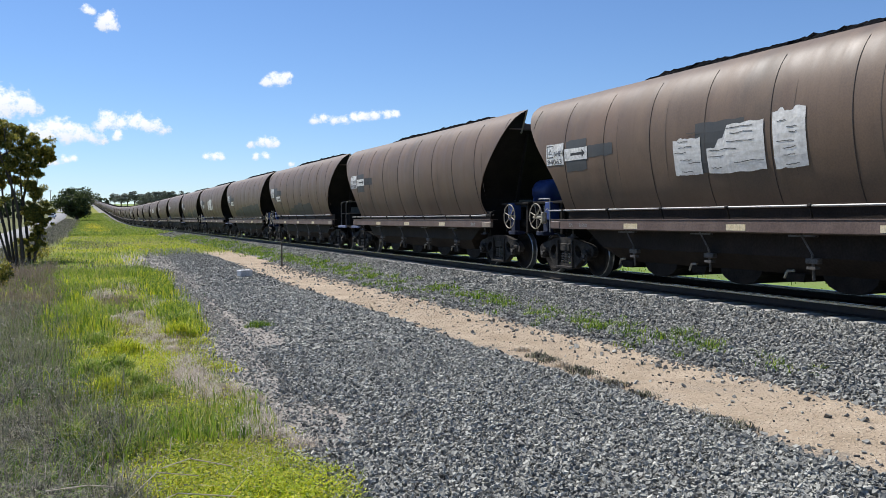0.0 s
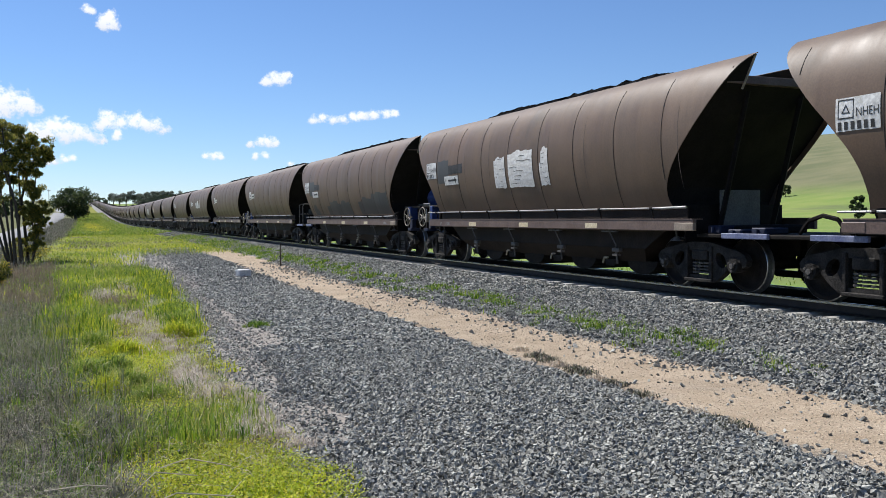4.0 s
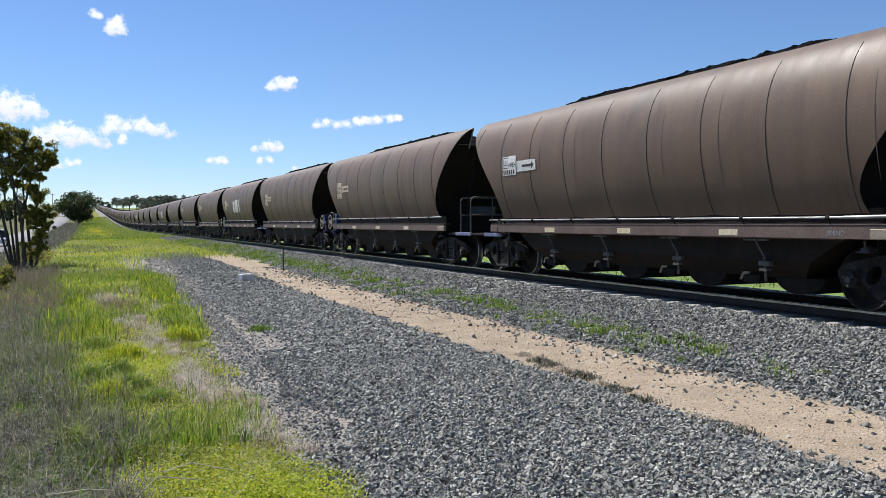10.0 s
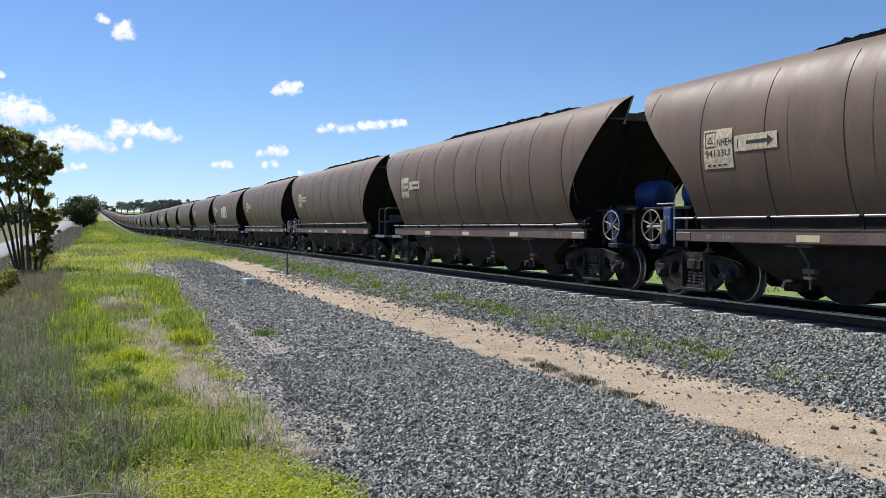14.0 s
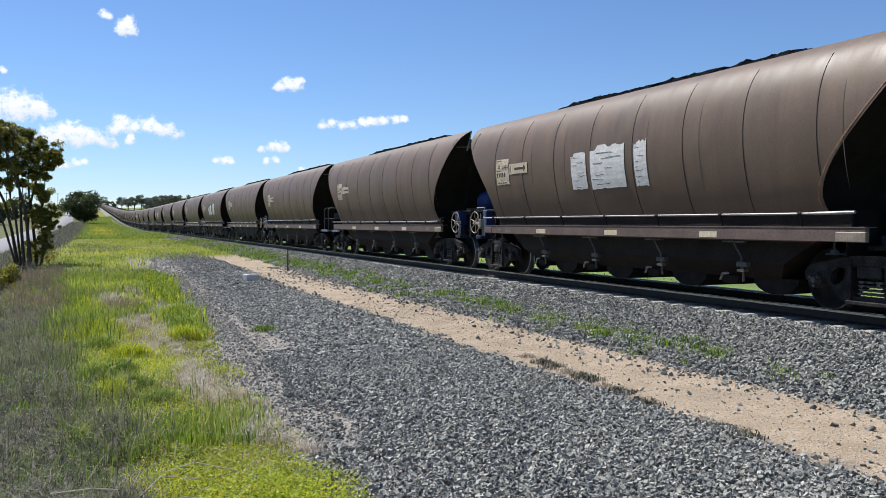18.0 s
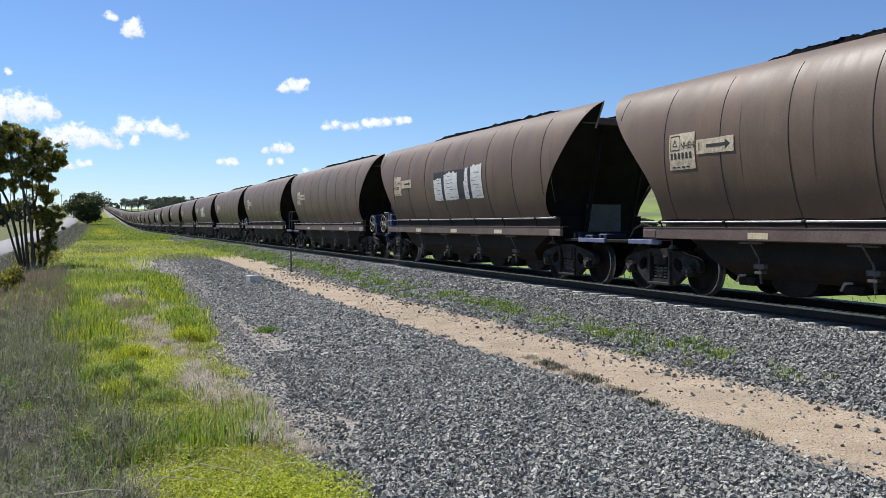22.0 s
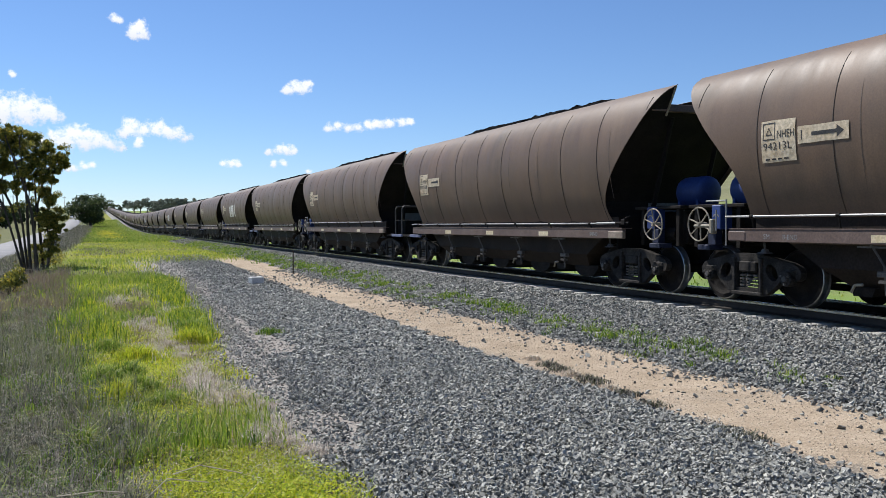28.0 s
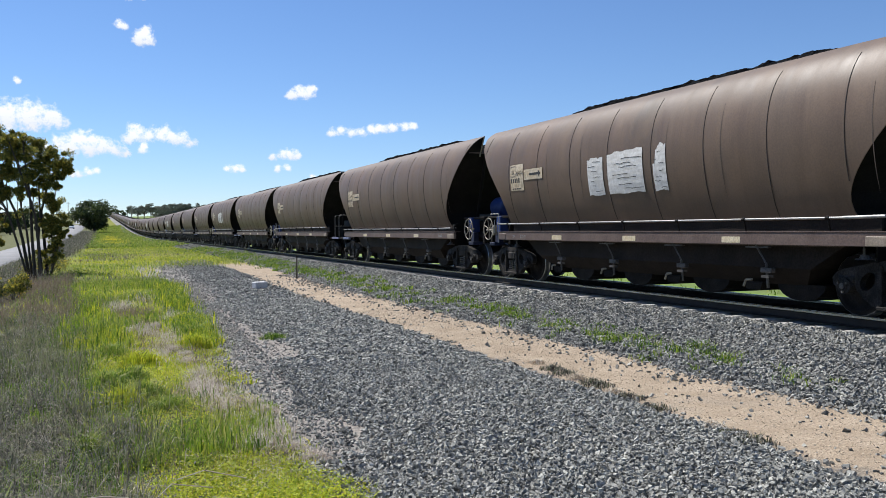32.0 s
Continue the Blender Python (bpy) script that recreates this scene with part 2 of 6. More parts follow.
LEAF_DARK = island_mat("dark_leaves", [(0.035, 0.050, 0.020), (0.062, 0.085, 0.03), (0.11, 0.135, 0.045)], 0.55, 0.0, 0.35, spec=0.3)
# leaf colour lightened and greyed to stand for distance haze
LEAF_FAR = island_mat("hazed_leaves", [(0.14, 0.155, 0.125), (0.18, 0.195, 0.155), (0.24, 0.25, 0.20)], 0.7, 0.0, 0.35, spec=0.2)
BARK = surf("dark_bark", (0.055, 0.044, 0.035), (0.12, 0.098, 0.08), 5, 0.9, 0.0, 30, 0.5, 0.6, 0.03, (1, 1, 0.3))
POLE_WOOD = surf("weathered_pole", (0.16, 0.13, 0.10), (0.24, 0.20, 0.16), 4, 0.9, 0, 30, 0.4, 0.3, 0.02, (1, 1, 0.2))


# ---- helpers for meshes ----
def part(name, bm, material, parent=None, label="", smooth=False):
    me = bpy.data.meshes.new(name)
    bmesh.ops.recalc_face_normals(bm, faces=bm.faces)
    bm.to_mesh(me)
    bm.free()
    if smooth:
        me.shade_smooth()
    me.materials.append(material)
    ob = new(name, me)
    ob.parent = parent
    if label:
        ob["label"] = label
    return ob


def raw(name, verts, faces, material, parent=None, label="", smooth=False):
    me = bpy.data.meshes.new(name)
    me.from_pydata(verts, [], faces)
    me.materials.append(material)
    if smooth:
        me.shade_smooth()
    ob = new(name, me)
    ob.parent = parent
    if label:
        ob["label"] = label
    return ob


def box(bm, x0, x1, y0, y1, z0, z1, bevel=0.0):
    g = bmesh.ops.create_cube(bm, size=1.0)
    vs = g["verts"]
    for v in vs:
        v.co = Vector(((x0 + x1) / 2 + v.co.x * (x1 - x0), (y0 + y1) / 2 + v.co.y * (y1 - y0), (z0 + z1) / 2 + v.co.z * (z1 - z0)))
    if bevel:
        es = list({e for v in vs for e in v.link_edges})
        bmesh.ops.bevel(bm, geom=es, offset=bevel, segments=1, affect="EDGES")


def tube(bm, a, b, r, seg=8, r2=None):
    a, b = Vector(a), Vector(b)
    d = b - a
    g = bmesh.ops.create_cone(bm, segments=seg, radius1=r, radius2=r if r2 is None else r2, depth=d.length, cap_ends=True)
    m = Matrix.Translation((a + b) / 2) @ d.to_track_quat("Z", "Y").to_matrix().to_4x4()
    bmesh.ops.transform(bm, matrix=m, verts=g["verts"])


def prism(bm, outline, x0, x1):
    """A plate of the outline (y, z), from x0 to x1."""
    va = [bm.verts.new((x0, y, z)) for y, z in outline]
    vb = [bm.verts.new((x1, y, z)) for y, z in outline]
    bm.faces.new(va)
    bm.faces.new(vb[::-1])
    n = len(outline)
    for i in range(n):
        bm.faces.new((va[i], vb[i], vb[(i + 1) % n], va[(i + 1) % n]))


def grid_faces(nu, nv, base=0, flip=False):
    out = []
    for i in range(nu - 1):
        for j in range(nv - 1):
            a, b, c, d = base + i * nv + j, base + (i + 1) * nv + j, base + (i + 1) * nv + j + 1, base + i * nv + j + 1
            out.append((a, d, c, b) if flip else (a, b, c, d))
    return out


def smoothstep(a, b, x):
    t = np.clip((x - a) / (b - a), 0, 1)
    return t * t * (3 - 2 * t)


# ---- the lie of the land ----
def rail_rise(y):
    """Height of the line above its level by the camera: level, then a steady climb over the rise."""
    y = np.asarray(y, float)
    c = np.clip(y, 150, 330) - 150
    return 7e-5 * c * c + 0.0252 * (np.clip(y, 330, 1000) - 330) + 0.0126 * (np.clip(y, 1000, 1100) - 1000)


def road_z(y):
    y = np.asarray(y, float)
    return np.interp(y, [-400, 60, 119, 236, 319, 400, 500, 600, 750, 1000, 1100, 5000], [-1.6, -1.4, -1.0, 0.7, 2.1, 4.4, 8.3, 12.3, 16.5, 21.0, 21.5, 21.5])


def road_shift(y):
    """The road closes in on the line farther off."""
    return np.interp(np.asarray(y, float), [85, 150, 300, 1000], [0, 1.0, 2.7, 2.7])


def sand_shift(y):
    """The sandy track and the ballast toe swing towards the rails farther off."""
    return np.interp(np.asarray(y, float), [18, 24, 30, 40, 50, 80], [0, 0.08, 0.32, 0.75, 0.95, 1.15])


def ground_z(x, y):
    """Bank beside the line, road shelf to the left of it, paddock and a long hill to the right."""
    x, y = np.asarray(x, float), np.asarray(y, float)
    h = rail_rise(y)
    left = smoothstep(-1.0, -6.5, x)
    z = h * (1 - left) + road_z(y) * left
    z = z + 0.03 * smoothstep(1.5, -1.0, x) * np.sin(x * 1.7 + y * 0.9) * smoothstep(3, 6, y)
    z = z - 0.55 * smoothstep(13.5, 17, x) * smoothstep(60, 20, x)
    hill = np.clip(x - 70, 0, 420)
    z = z + 0.13 * hill * smoothstep(70, 240, x) + 1.5 * np.sin(x * 0.02) * smoothstep(100, 300, x)
    z = z + 0.02 * np.clip(-x - 60, 0, 400)
    return z


def axis_steps(lo, hi, near_lo, near_hi, fine, grow=1.22):
    a = list(np.arange(near_lo, near_hi + fine / 2, fine))
    s = fine
    while a[-1] < hi:
        s *= grow
        a.append(min(a[-1] + s, hi))
    s = fine
    while a[0] > lo:
        s *= grow
        a.insert(0, max(a[0] - s, lo))
    return np.array(a)


def ground_material():
    """Paddock soil and turf; beside the line grey gravel, a sandy vehicle track and bare earth in bands with ragged edges."""
    m, nt, b = node_mat("ground")
    geo = nt.nodes.new("ShaderNodeTexCoord")
    sep = nt.nodes.new("ShaderNodeSeparateXYZ")
    nt.links.new(geo.outputs["Object"], sep.inputs[0])

    def op(kind, a, c, d=None):
        n = nt.nodes.new("ShaderNodeMath")
        n.operation = kind
        for s, v in zip(n.inputs, (a, c, d)):
            if v is None:
                continue
            if isinstance(v, (int, float)):
                s.default_value = v
            else:
                nt.links.new(v, s)
        return n.outputs[0]

    def ramp(v, lo, hi):
        r = nt.nodes.new("ShaderNodeMapRange")
        r.interpolation_type = "SMOOTHSTEP"
        r.inputs["From Min"].default_value, r.inputs["From Max"].default_value = lo, hi
        nt.links.new(v, r.inputs["Value"])
        return r.outputs[0]

    wob = op("MULTIPLY_ADD", noise_fac(nt, 1.6, 7, lo=0.25, hi=0.75, rough=0.7), 0.6, -0.3)
    wx = op("ADD", sep.outputs["X"], wob)
    wy = op("MULTIPLY_ADD", wob, 12, sep.outputs["Y"])
    swing = nt.nodes.new("ShaderNodeMapRange")
    for key, v in (("From Min", 22.0), ("From Max", 46.0), ("To Min", 0.0), ("To Max", 0.95)):
        swing.inputs[key].default_value = v
    nt.links.new(sep.outputs["Y"], swing.inputs["Value"])
    sx = op("SUBTRACT", wx, swing.outputs[0])
    grit = noise_fac(nt, 30, 4)
    big = noise_fac(nt, 0.12, 5)
    mid = noise_fac(nt, 1.5, 4)
    turf = mix_rgb(nt, "MIX", mid, (0.085, 0.12, 0.02), (0.18, 0.20, 0.04))
    turf = mix_rgb(nt, "MIX", big, turf, (0.24, 0.23, 0.045))
    paddock = mix_rgb(nt, "MIX", big, (0.16, 0.23, 0.055), (0.22, 0.26, 0.075))
    paddock = mix_rgb(nt, "MIX", noise_fac(nt, 0.06, 4, (1.0, 0.25, 1.0), 0.52, 0.62), paddock, (0.13, 0.15, 0.07))
    hill = mix_rgb(nt, "MIX", noise_fac(nt, 0.05, 5), (0.20, 0.19, 0.105), (0.13, 0.14, 0.07))
    soil = mix_rgb(nt, "MIX", mid, (0.17, 0.13, 0.085), (0.27, 0.22, 0.16))
    soil = mix_rgb(nt, "MIX", ramp(wx, -0.2, 0.9), (0.05, 0.046, 0.03), soil)
    soil = mix_rgb(nt, "MIX", noise_fac(nt, 2.5, 4, lo=0.4, hi=0.6), soil, (0.12, 0.13, 0.035))
    # base under the loose stones set dark, as shade in their gaps
    gravel = mix_rgb(nt, "MIX", grit, (0.05, 0.05, 0.047), (0.19, 0.187, 0.176))
    dusty = mix_rgb(nt, "MIX", grit, (0.21, 0.188, 0.162), (0.36, 0.325, 0.285))
    gravel = mix_rgb(nt, "MIX", op("MULTIPLY", ramp(sx, 3.2, 2.4), noise_fac(nt, 0.9, 4, lo=0.22, hi=0.45)), gravel, dusty)
    sand = mix_rgb(nt, "MIX", mid, (0.35, 0.282, 0.204), (0.46, 0.380, 0.286))
    sand = mix_rgb(nt, "MIX", noise_fac(nt, 0.8, 4, lo=0.55, hi=0.8), sand, (0.36, 0.31, 0.25))
    sand = mix_rgb(nt, "MULTIPLY", 0.9, sand, mix_rgb(nt, "MIX", noise_fac(nt, 75, 2, lo=0.38, hi=0.62), (0.70, 0.68, 0.66), (1.16, 1.15, 1.12)))
    sand = mix_rgb(nt, "MULTIPLY", 0.7, sand, mix_rgb(nt, "MIX", grit, (0.75, 0.72, 0.7), (1.08, 1.08, 1.08)))
    bank = mix_rgb(nt, "MIX", ramp(sep.outputs["Y"], 10, 20), soil, turf)
    col = mix_rgb(nt, "MIX", ramp(wx, 1.35, 1.55), bank, gravel)
    col = mix_rgb(nt, "MIX", ramp(sx, 4.75, 5.1), col, sand)
    col = mix_rgb(nt, "MIX", ramp(sx, 6.5, 6.85), col, gravel)
    col = mix_rgb(nt, "MIX", ramp(wy, 44, 52), col, turf)
    col = mix_rgb(nt, "MIX", ramp(sep.outputs["X"], 12.5, 15), col, paddock)
    col = mix_rgb(nt, "MIX", ramp(sep.outputs["X"], 150, 185), col, hill)
    col = mix_rgb(nt, "MIX", ramp(op("MULTIPLY", wx, -1), 1.2, 2.8), col, mix_rgb(nt, "MIX", mid, (0.11, 0.115, 0.05), (0.16, 0.16, 0.075)))
    nt.links.new(col, b.inputs["Base Color"])
    b.inputs["Roughness"].default_value = 0.95
    b.inputs["Specular IOR Level"].default_value = 0.1
    add_bump(nt, b, grit, 0.5, 0.02)
    return m


GROUND = ground_material()
gx = axis_steps(-3000, 3200, -12, 16, 0.5)
gy = axis_steps(-400, 4600, 0, 60, 0.75)
GX, GY = np.meshgrid(gx, gy, indexing="ij")
GZ = ground_z(GX, GY)
ground = raw("ground", np.stack([GX, GY, GZ], -1).reshape(-1, 3).tolist(), grid_faces(len(gx), len(gy)), GROUND, smooth=True)
tagged(ground, "grassy railside ground with a sandy track and grey gravel", "ground", kind="structure")

# road: a pale sealed strip with its own thickness
ry = axis_steps(-300, 1100, 30, 130, 5, 1.1)
rx = np.array([-13.3, -13.1, -10.5, -8.0, -7.8])
RX, RY = np.meshgrid(rx, ry, indexing="ij")
RX = RX + road_shift(RY)
crown = np.array([-0.15, 0.05, 0.11, 0.05, -0.15])[:, None]
road = raw("road", np.stack([RX, RY, ground_z(RX, RY) + crown], -1).reshape(-1, 3).tolist(), grid_faces(len(rx), len(ry)), ASPHALT, smooth=True)
tagged(road, "pale grey sealed country road beside the railway", "road", kind="structure")

# ballast bed, following the line
by = axis_steps(-60, 1120, 0, 60, 1.0, 1.15)
bx = np.array([6.35, 6.9, 7.6, 8.4, 9.15, 9.6, 11.2, 12.8, 13.3, 14.2, 15.2])
bz = np.array([-0.06, 0.03, 0.07, 0.13, 0.19, 0.205, 0.20, 0.205, 0.17, -0.1, -0.62])
BX, BY = np.meshgrid(bx, by, indexing="ij")
BX = np.where(BX < 8.4, 8.4 - (8.4 - BX) * (2.05 - sand_shift(BY)) / 2.05, BX)
GRAVEL = surf("ballast_ground", (0.19, 0.19, 0.175), (0.38, 0.375, 0.345), 14, 0.9, 0, 45, 0.5, 0.8, 0.03)
ballast = raw("ballast_bed", np.stack([BX, BY, bz[:, None] + rail_rise(BY)], -1).reshape(-1, 3).tolist(), grid_faces(len(bx), len(by)), GRAVEL, smooth=True)
tagged(ballast, "grey crushed-stone ballast bed under the track", "ballast", kind="structure")


def rail(x, name):
    prof = [(-0.07, 0), (0.07, 0), (0.07, 0.012), (0.012, 0.03), (0.009, 0.12), (0.035, 0.135), (0.035, 0.168), (0.022, 0.174), (-0.022, 0.174), (-0.035, 0.168), (-0.035, 0.135), (-0.009, 0.12), (-0.012, 0.03), (-0.07, 0.012)]
    ys = axis_steps(-60, 1120, -5, 60, 5, 1.15)
    verts, faces, n = [], [], len(prof)
    for y in ys:
        h = float(rail_rise(y))
        verts += [(x + a, float(y), RAIL_Z - 0.174 + b + h) for a, b in prof]
    for i in range(len(ys) - 1):
        for j in range(n):
            k = (j + 1) % n
            faces.append((i * n + j, (i + 1) * n + j, (i + 1) * n + k, i * n + k))
    ob = raw(name, verts, faces, RAIL_STEEL)
    ob.data.materials.append(RAIL_HEAD)
    for p in ob.data.polygons:
        if p.index % n in (7, 8, 9):
            p.material_index = 1
    return tagged(ob, "brown rusted steel rail with a worn bright head", "rail", "rails of the track", kind="structure")


rail(TRACK_X - 0.7525, "rail")
rail(TRACK_X + 0.7525, "rail")


# ---- hopper wagons ----
# Wagon space: y along the line (+ is away from the camera), z from the rail head, the seen side is -x.
SIDE_Z = np.array([1.15, 1.30, 1.70, 2.20, 2.70, 3.15, 3.50, 3.78, 3.95])
SIDE_W = np.array([1.02, 1.12, 1.31, 1.44, 1.485, 1.44, 1.32, 1.12, 0.85])
END_Z = np.array([1.15, 1.35, 1.55, 1.75, 2.00, 2.30, 2.74, 3.12, 3.55, 3.95])
END_Y = np.array([5.62, 5.52, 5.46, 5.48, 5.62, 5.87, 6.30, 6.66, 6.99, 7.22])
SEAMS = [-6.75, -5.25, -3.75, -2.25, -0.75, 0.75, 2.25, 3.75, 5.25, 6.75]


def smooth_curve(xs, ys, n):
    """A natural-looking curve through a few stations (cosine-free Catmull-Rom), n samples."""
    t = np.linspace(0, len(xs) - 1, n)
    i = np.clip(t.astype(int), 0, len(xs) - 2)
    f = t - i
    px, py = np.r_[2 * xs[0] - xs[1], xs, 2 * xs[-1] - xs[-2]], np.r_[2 * ys[0] - ys[1], ys, 2 * ys[-1] - ys[-2]]

    def cr(p):
        a, b, c, d = p[i], p[i + 1], p[i + 2], p[i + 3]
        return 0.5 * (2 * b + (c - a) * f + (2 * a - 5 * b + 4 * c - d) * f * f + (3 * b - a - 3 * c + d) * f ** 3)
    return cr(px), cr(py)


CZ_, CW_ = smooth_curve(SIDE_Z, SIDE_W, 41)
EZ_, EY_ = smooth_curve(END_Z, END_Y, 46)


def half_width(z):
    return np.interp(z, CZ_, CW_)


def end_y(z):
    return np.interp(z, EZ_, EY_)


def far_push(z):
    """The far end's edge stands out a little more, low down and at the top."""
    return np.interp(z, [1.5, 1.7, 2.2, 2.6, 3.1, 3.7], [0.20, 0.20, 0.07, 0.02, 0.03, 0.11])


def on_side(y, z, off=0.0, sign=-1):
    """A point on the curved side sheet (sign -1: the seen side), lifted by off."""
    y, z = np.asarray(y, float), np.asarray(z, float)
    dw = (half_width(z + 0.02) - half_width(z - 0.02)) / 0.04
    n = np.sqrt(1 + dw * dw)
    w = half_width(z) + pillow(y, z)
    return np.stack([sign * (w + off / n), y + 0 * z, z - off * dw / n + 0 * y], -1)


def pillow(y, z=2.4):
    """The sheets belly out a little between the seams, with soft dents and old frame marks."""
    y, z = np.asarray(y, float), np.asarray(z, float)
    u = (y + 0.75) / 1.5
    f = u - np.floor(u)
    mark = np.exp(-((f - 0.62) / 0.035) ** 2) * (0.5 + 0.5 * np.sin(np.floor(u) * 2.1 + 1.3 * z))
    dent = np.sin(1.9 * y + 1.3 * z) * np.sin(0.8 * y - 2.2 * z + 1.0)
    return -0.008 + 0.011 * np.abs(np.sin(math.pi * u)) ** 0.7 + 0.004 * mark + 0.005 * dent


def side_sheet(sign, cols, rows, low, cut):
    """The curved side between its end edges; stations fall on the seams, the last ones follow the raked edge."""
    z = low + (CZ_[-1] - low) * np.linspace(0, 1, rows) ** 0.93
    if cols > 20:
        u = np.linspace(-7.35, 7.35, cols)
        U, Z = np.meshgrid(u, z, indexing="ij")
        Y = np.clip(U, cut - end_y(Z), end_y(Z) + far_push(Z))
    else:
        U, Z = np.meshgrid(np.linspace(-1, 1, cols), z, indexing="ij")
        Y = U * (end_y(Z) - cut * (U < 0) + far_push(Z) * (U > 0))
    outer = on_side(Y, Z, 0.0, sign)
    inner = on_side(Y, Z, -0.012, sign)
    n = cols * rows
    verts = np.concatenate([outer.reshape(-1, 3), inner.reshape(-1, 3)] * 2).tolist()
    gone = np.abs(U - Y).reshape(-1) > 1e-6 if cols > 20 else np.zeros(n, bool)
    faces = [f for f in grid_faces(cols, rows, 0, sign > 0) + grid_faces(cols, rows, n, sign < 0) if not all(gone[q % n] for q in f)]
    o, n = 2 * n, 3 * n
    for i in range(cols - 1):
        for q in (0, rows - 1):
            if abs(Y[i, q] - Y[i + 1, q]) > 1e-6:
                faces.append((o + i * rows + q, o + (i + 1) * rows + q, n + (i + 1) * rows + q, n + i * rows + q))
    for q in range(rows - 1):
        for i in (0, cols - 1):
            faces.append((o + i * rows + q, o + i * rows + q + 1, n + i * rows + q + 1, n + i * rows + q))
    return verts, faces


def end_sheet(end, rows, cut):
    """Sloping end of the hopper between the side sheets, set in from their edges, with thickness."""
    zs = np.linspace(1.30, 3.55, rows)
    verts, faces = [], []
    for off in (0.0, 0.02):
        for z in zs:
            w = float(half_width(z)) - 0.02
            y = end * (float(end_y(z)) - 0.14 - off - (cut if end < 0 else -float(far_push(z))))
            verts += [(-w, y, z), (-w / 2, y, z), (0, y, z), (w / 2, y, z), (w, y, z)]
    n = 5 * rows
    faces = grid_faces(rows, 5) + grid_faces(rows, 5, n, True)
    for i in range(4):
        for r in (0, rows - 1):
            faces.append((r * 5 + i, r * 5 + i + 1, n + r * 5 + i + 1, n + r * 5 + i))
    return verts, faces


def rib(y, low, cut):
    """A dark lap seam down the side; it stops where the end edge cuts in."""
    zs = np.linspace(low + 0.02, 3.74, 60)
    zs = zs[end_y(zs) > abs(y) + 0.05 + (cut if y < 0 else 0.0)]
    zs = np.linspace(zs[0], zs[-1], 30)
    verts = []
    for z in zs:
        wide = 1.0 if z < 3.4 else max(0.2, 1 - (z - 3.4) / 0.4)
        for dy, off in ((-0.009, -0.004), (-0.005 * wide, 0.007), (0.005 * wide, 0.007), (0.009, -0.004)):
            verts.append(tuple(on_side(y + dy * wide, z, off)))
    return verts, grid_faces(len(zs), 4)


def coal_heap(cols, rows, seed):
    rough = 1.0 if cols > 200 else 0.7 if cols > 100 else 0.4
    ys, us = np.linspace(-6.0, 6.0, cols), np.linspace(-1, 1, rows)
    rnd = random.Random(17)
    verts = []
    for y in ys:
        for u in us:
            e = float(smoothstep(6.0, 3.2, abs(y)))
            z = 3.70 + (0.475 * e + 0.02 * noise.noise((y * 0.9, seed, 2.0))) * (1 - 0.85 * u * u) ** 0.8
            if abs(u) < 0.95:
                z += 0.02 * noise.noise((y * 3, u * 4 + seed, 1.0)) + 0.03 * rough * noise.noise((y * 8, u * 9 + seed, 3.0)) + 0.04 * rough * noise.noise((y * 17, u * 15 + seed, 5.0))
            jolt = rnd.uniform(-0.03, 0.035) * e * rough if abs(u) < 0.95 else 0
            verts.append((u * 0.84, y, z + jolt))
    return verts, grid_faces(cols, rows)


def text_mesh(s, size):
    c = bpy.data.curves.new("lettering", "FONT")
    c.body, c.size, c.resolution_u = s, size, 2
    ob = bpy.data.objects.new("lettering", c)
    scene.collection.objects.link(ob)
    bpy.context.view_layer.update()
    me = bpy.data.meshes.new_from_object(ob.evaluated_get(bpy.context.evaluated_depsgraph_get()))
    vs = np.array([v.co[:] for v in me.vertices]).reshape(-1, 3)
    fs = [tuple(p.vertices) for p in me.polygons]
    bpy.data.objects.remove(ob)
    bpy.data.curves.remove(c)
    bpy.data.meshes.remove(me)
    return vs, fs


def lettering(parent, s, y, z, height, width=None, material=None, label="black stencilled letters"):
    """Letters painted on the side, from y towards the camera."""
    vs, fs = text_mesh(s, height * 1.4)
    if width:
        vs[:, 0] *= width / max(vs[:, 0].max(), 1e-6)
    pts = on_side(y - vs[:, 0], z + vs[:, 1], 0.014)
    return raw("lettering", pts.tolist(), fs, material or BLACK_PAINT, parent, label)


def patch(name, parent, y0, y1, z0, z1, material, off=0.006, jag=0.0, seed=0, label="", top=None, n=14):
    """A painted area on the side from y0 down to y1, with ragged top and bottom edges."""
    rnd = random.Random(seed)
    ys = np.linspace(y0, y1, n)
    verts = []
    a = b = 0.0
    for i, y in enumerate(ys):
        a = 0.6 * a + rnd.uniform(-jag, jag)
        b = 0.6 * b + rnd.uniform(-jag, jag)
        hi = z1 + a if top is None else top[i * (len(top) - 1) // (n - 1)] + a
        for k in range(6):
            zz = z0 + b + (hi - z0 - b) * k / 5
            e = rnd.uniform(-jag, jag) * 0.4 if i in (0, n - 1) else 0
            verts.append(tuple(on_side(y + e, zz, off)))
    return raw(name, verts, grid_faces(n, 6), material, parent, label)


def bar(parent, y0, y1, z0, z1, material=BLACK_PAINT, off=0.014, name="marking"):
    pts = on_side(np.array([y0, y0, y1, y1]), np.array([z0, z1, z1, z0]), off)
    return raw(name, pts.tolist(), [(0, 1, 2, 3)], material, parent)


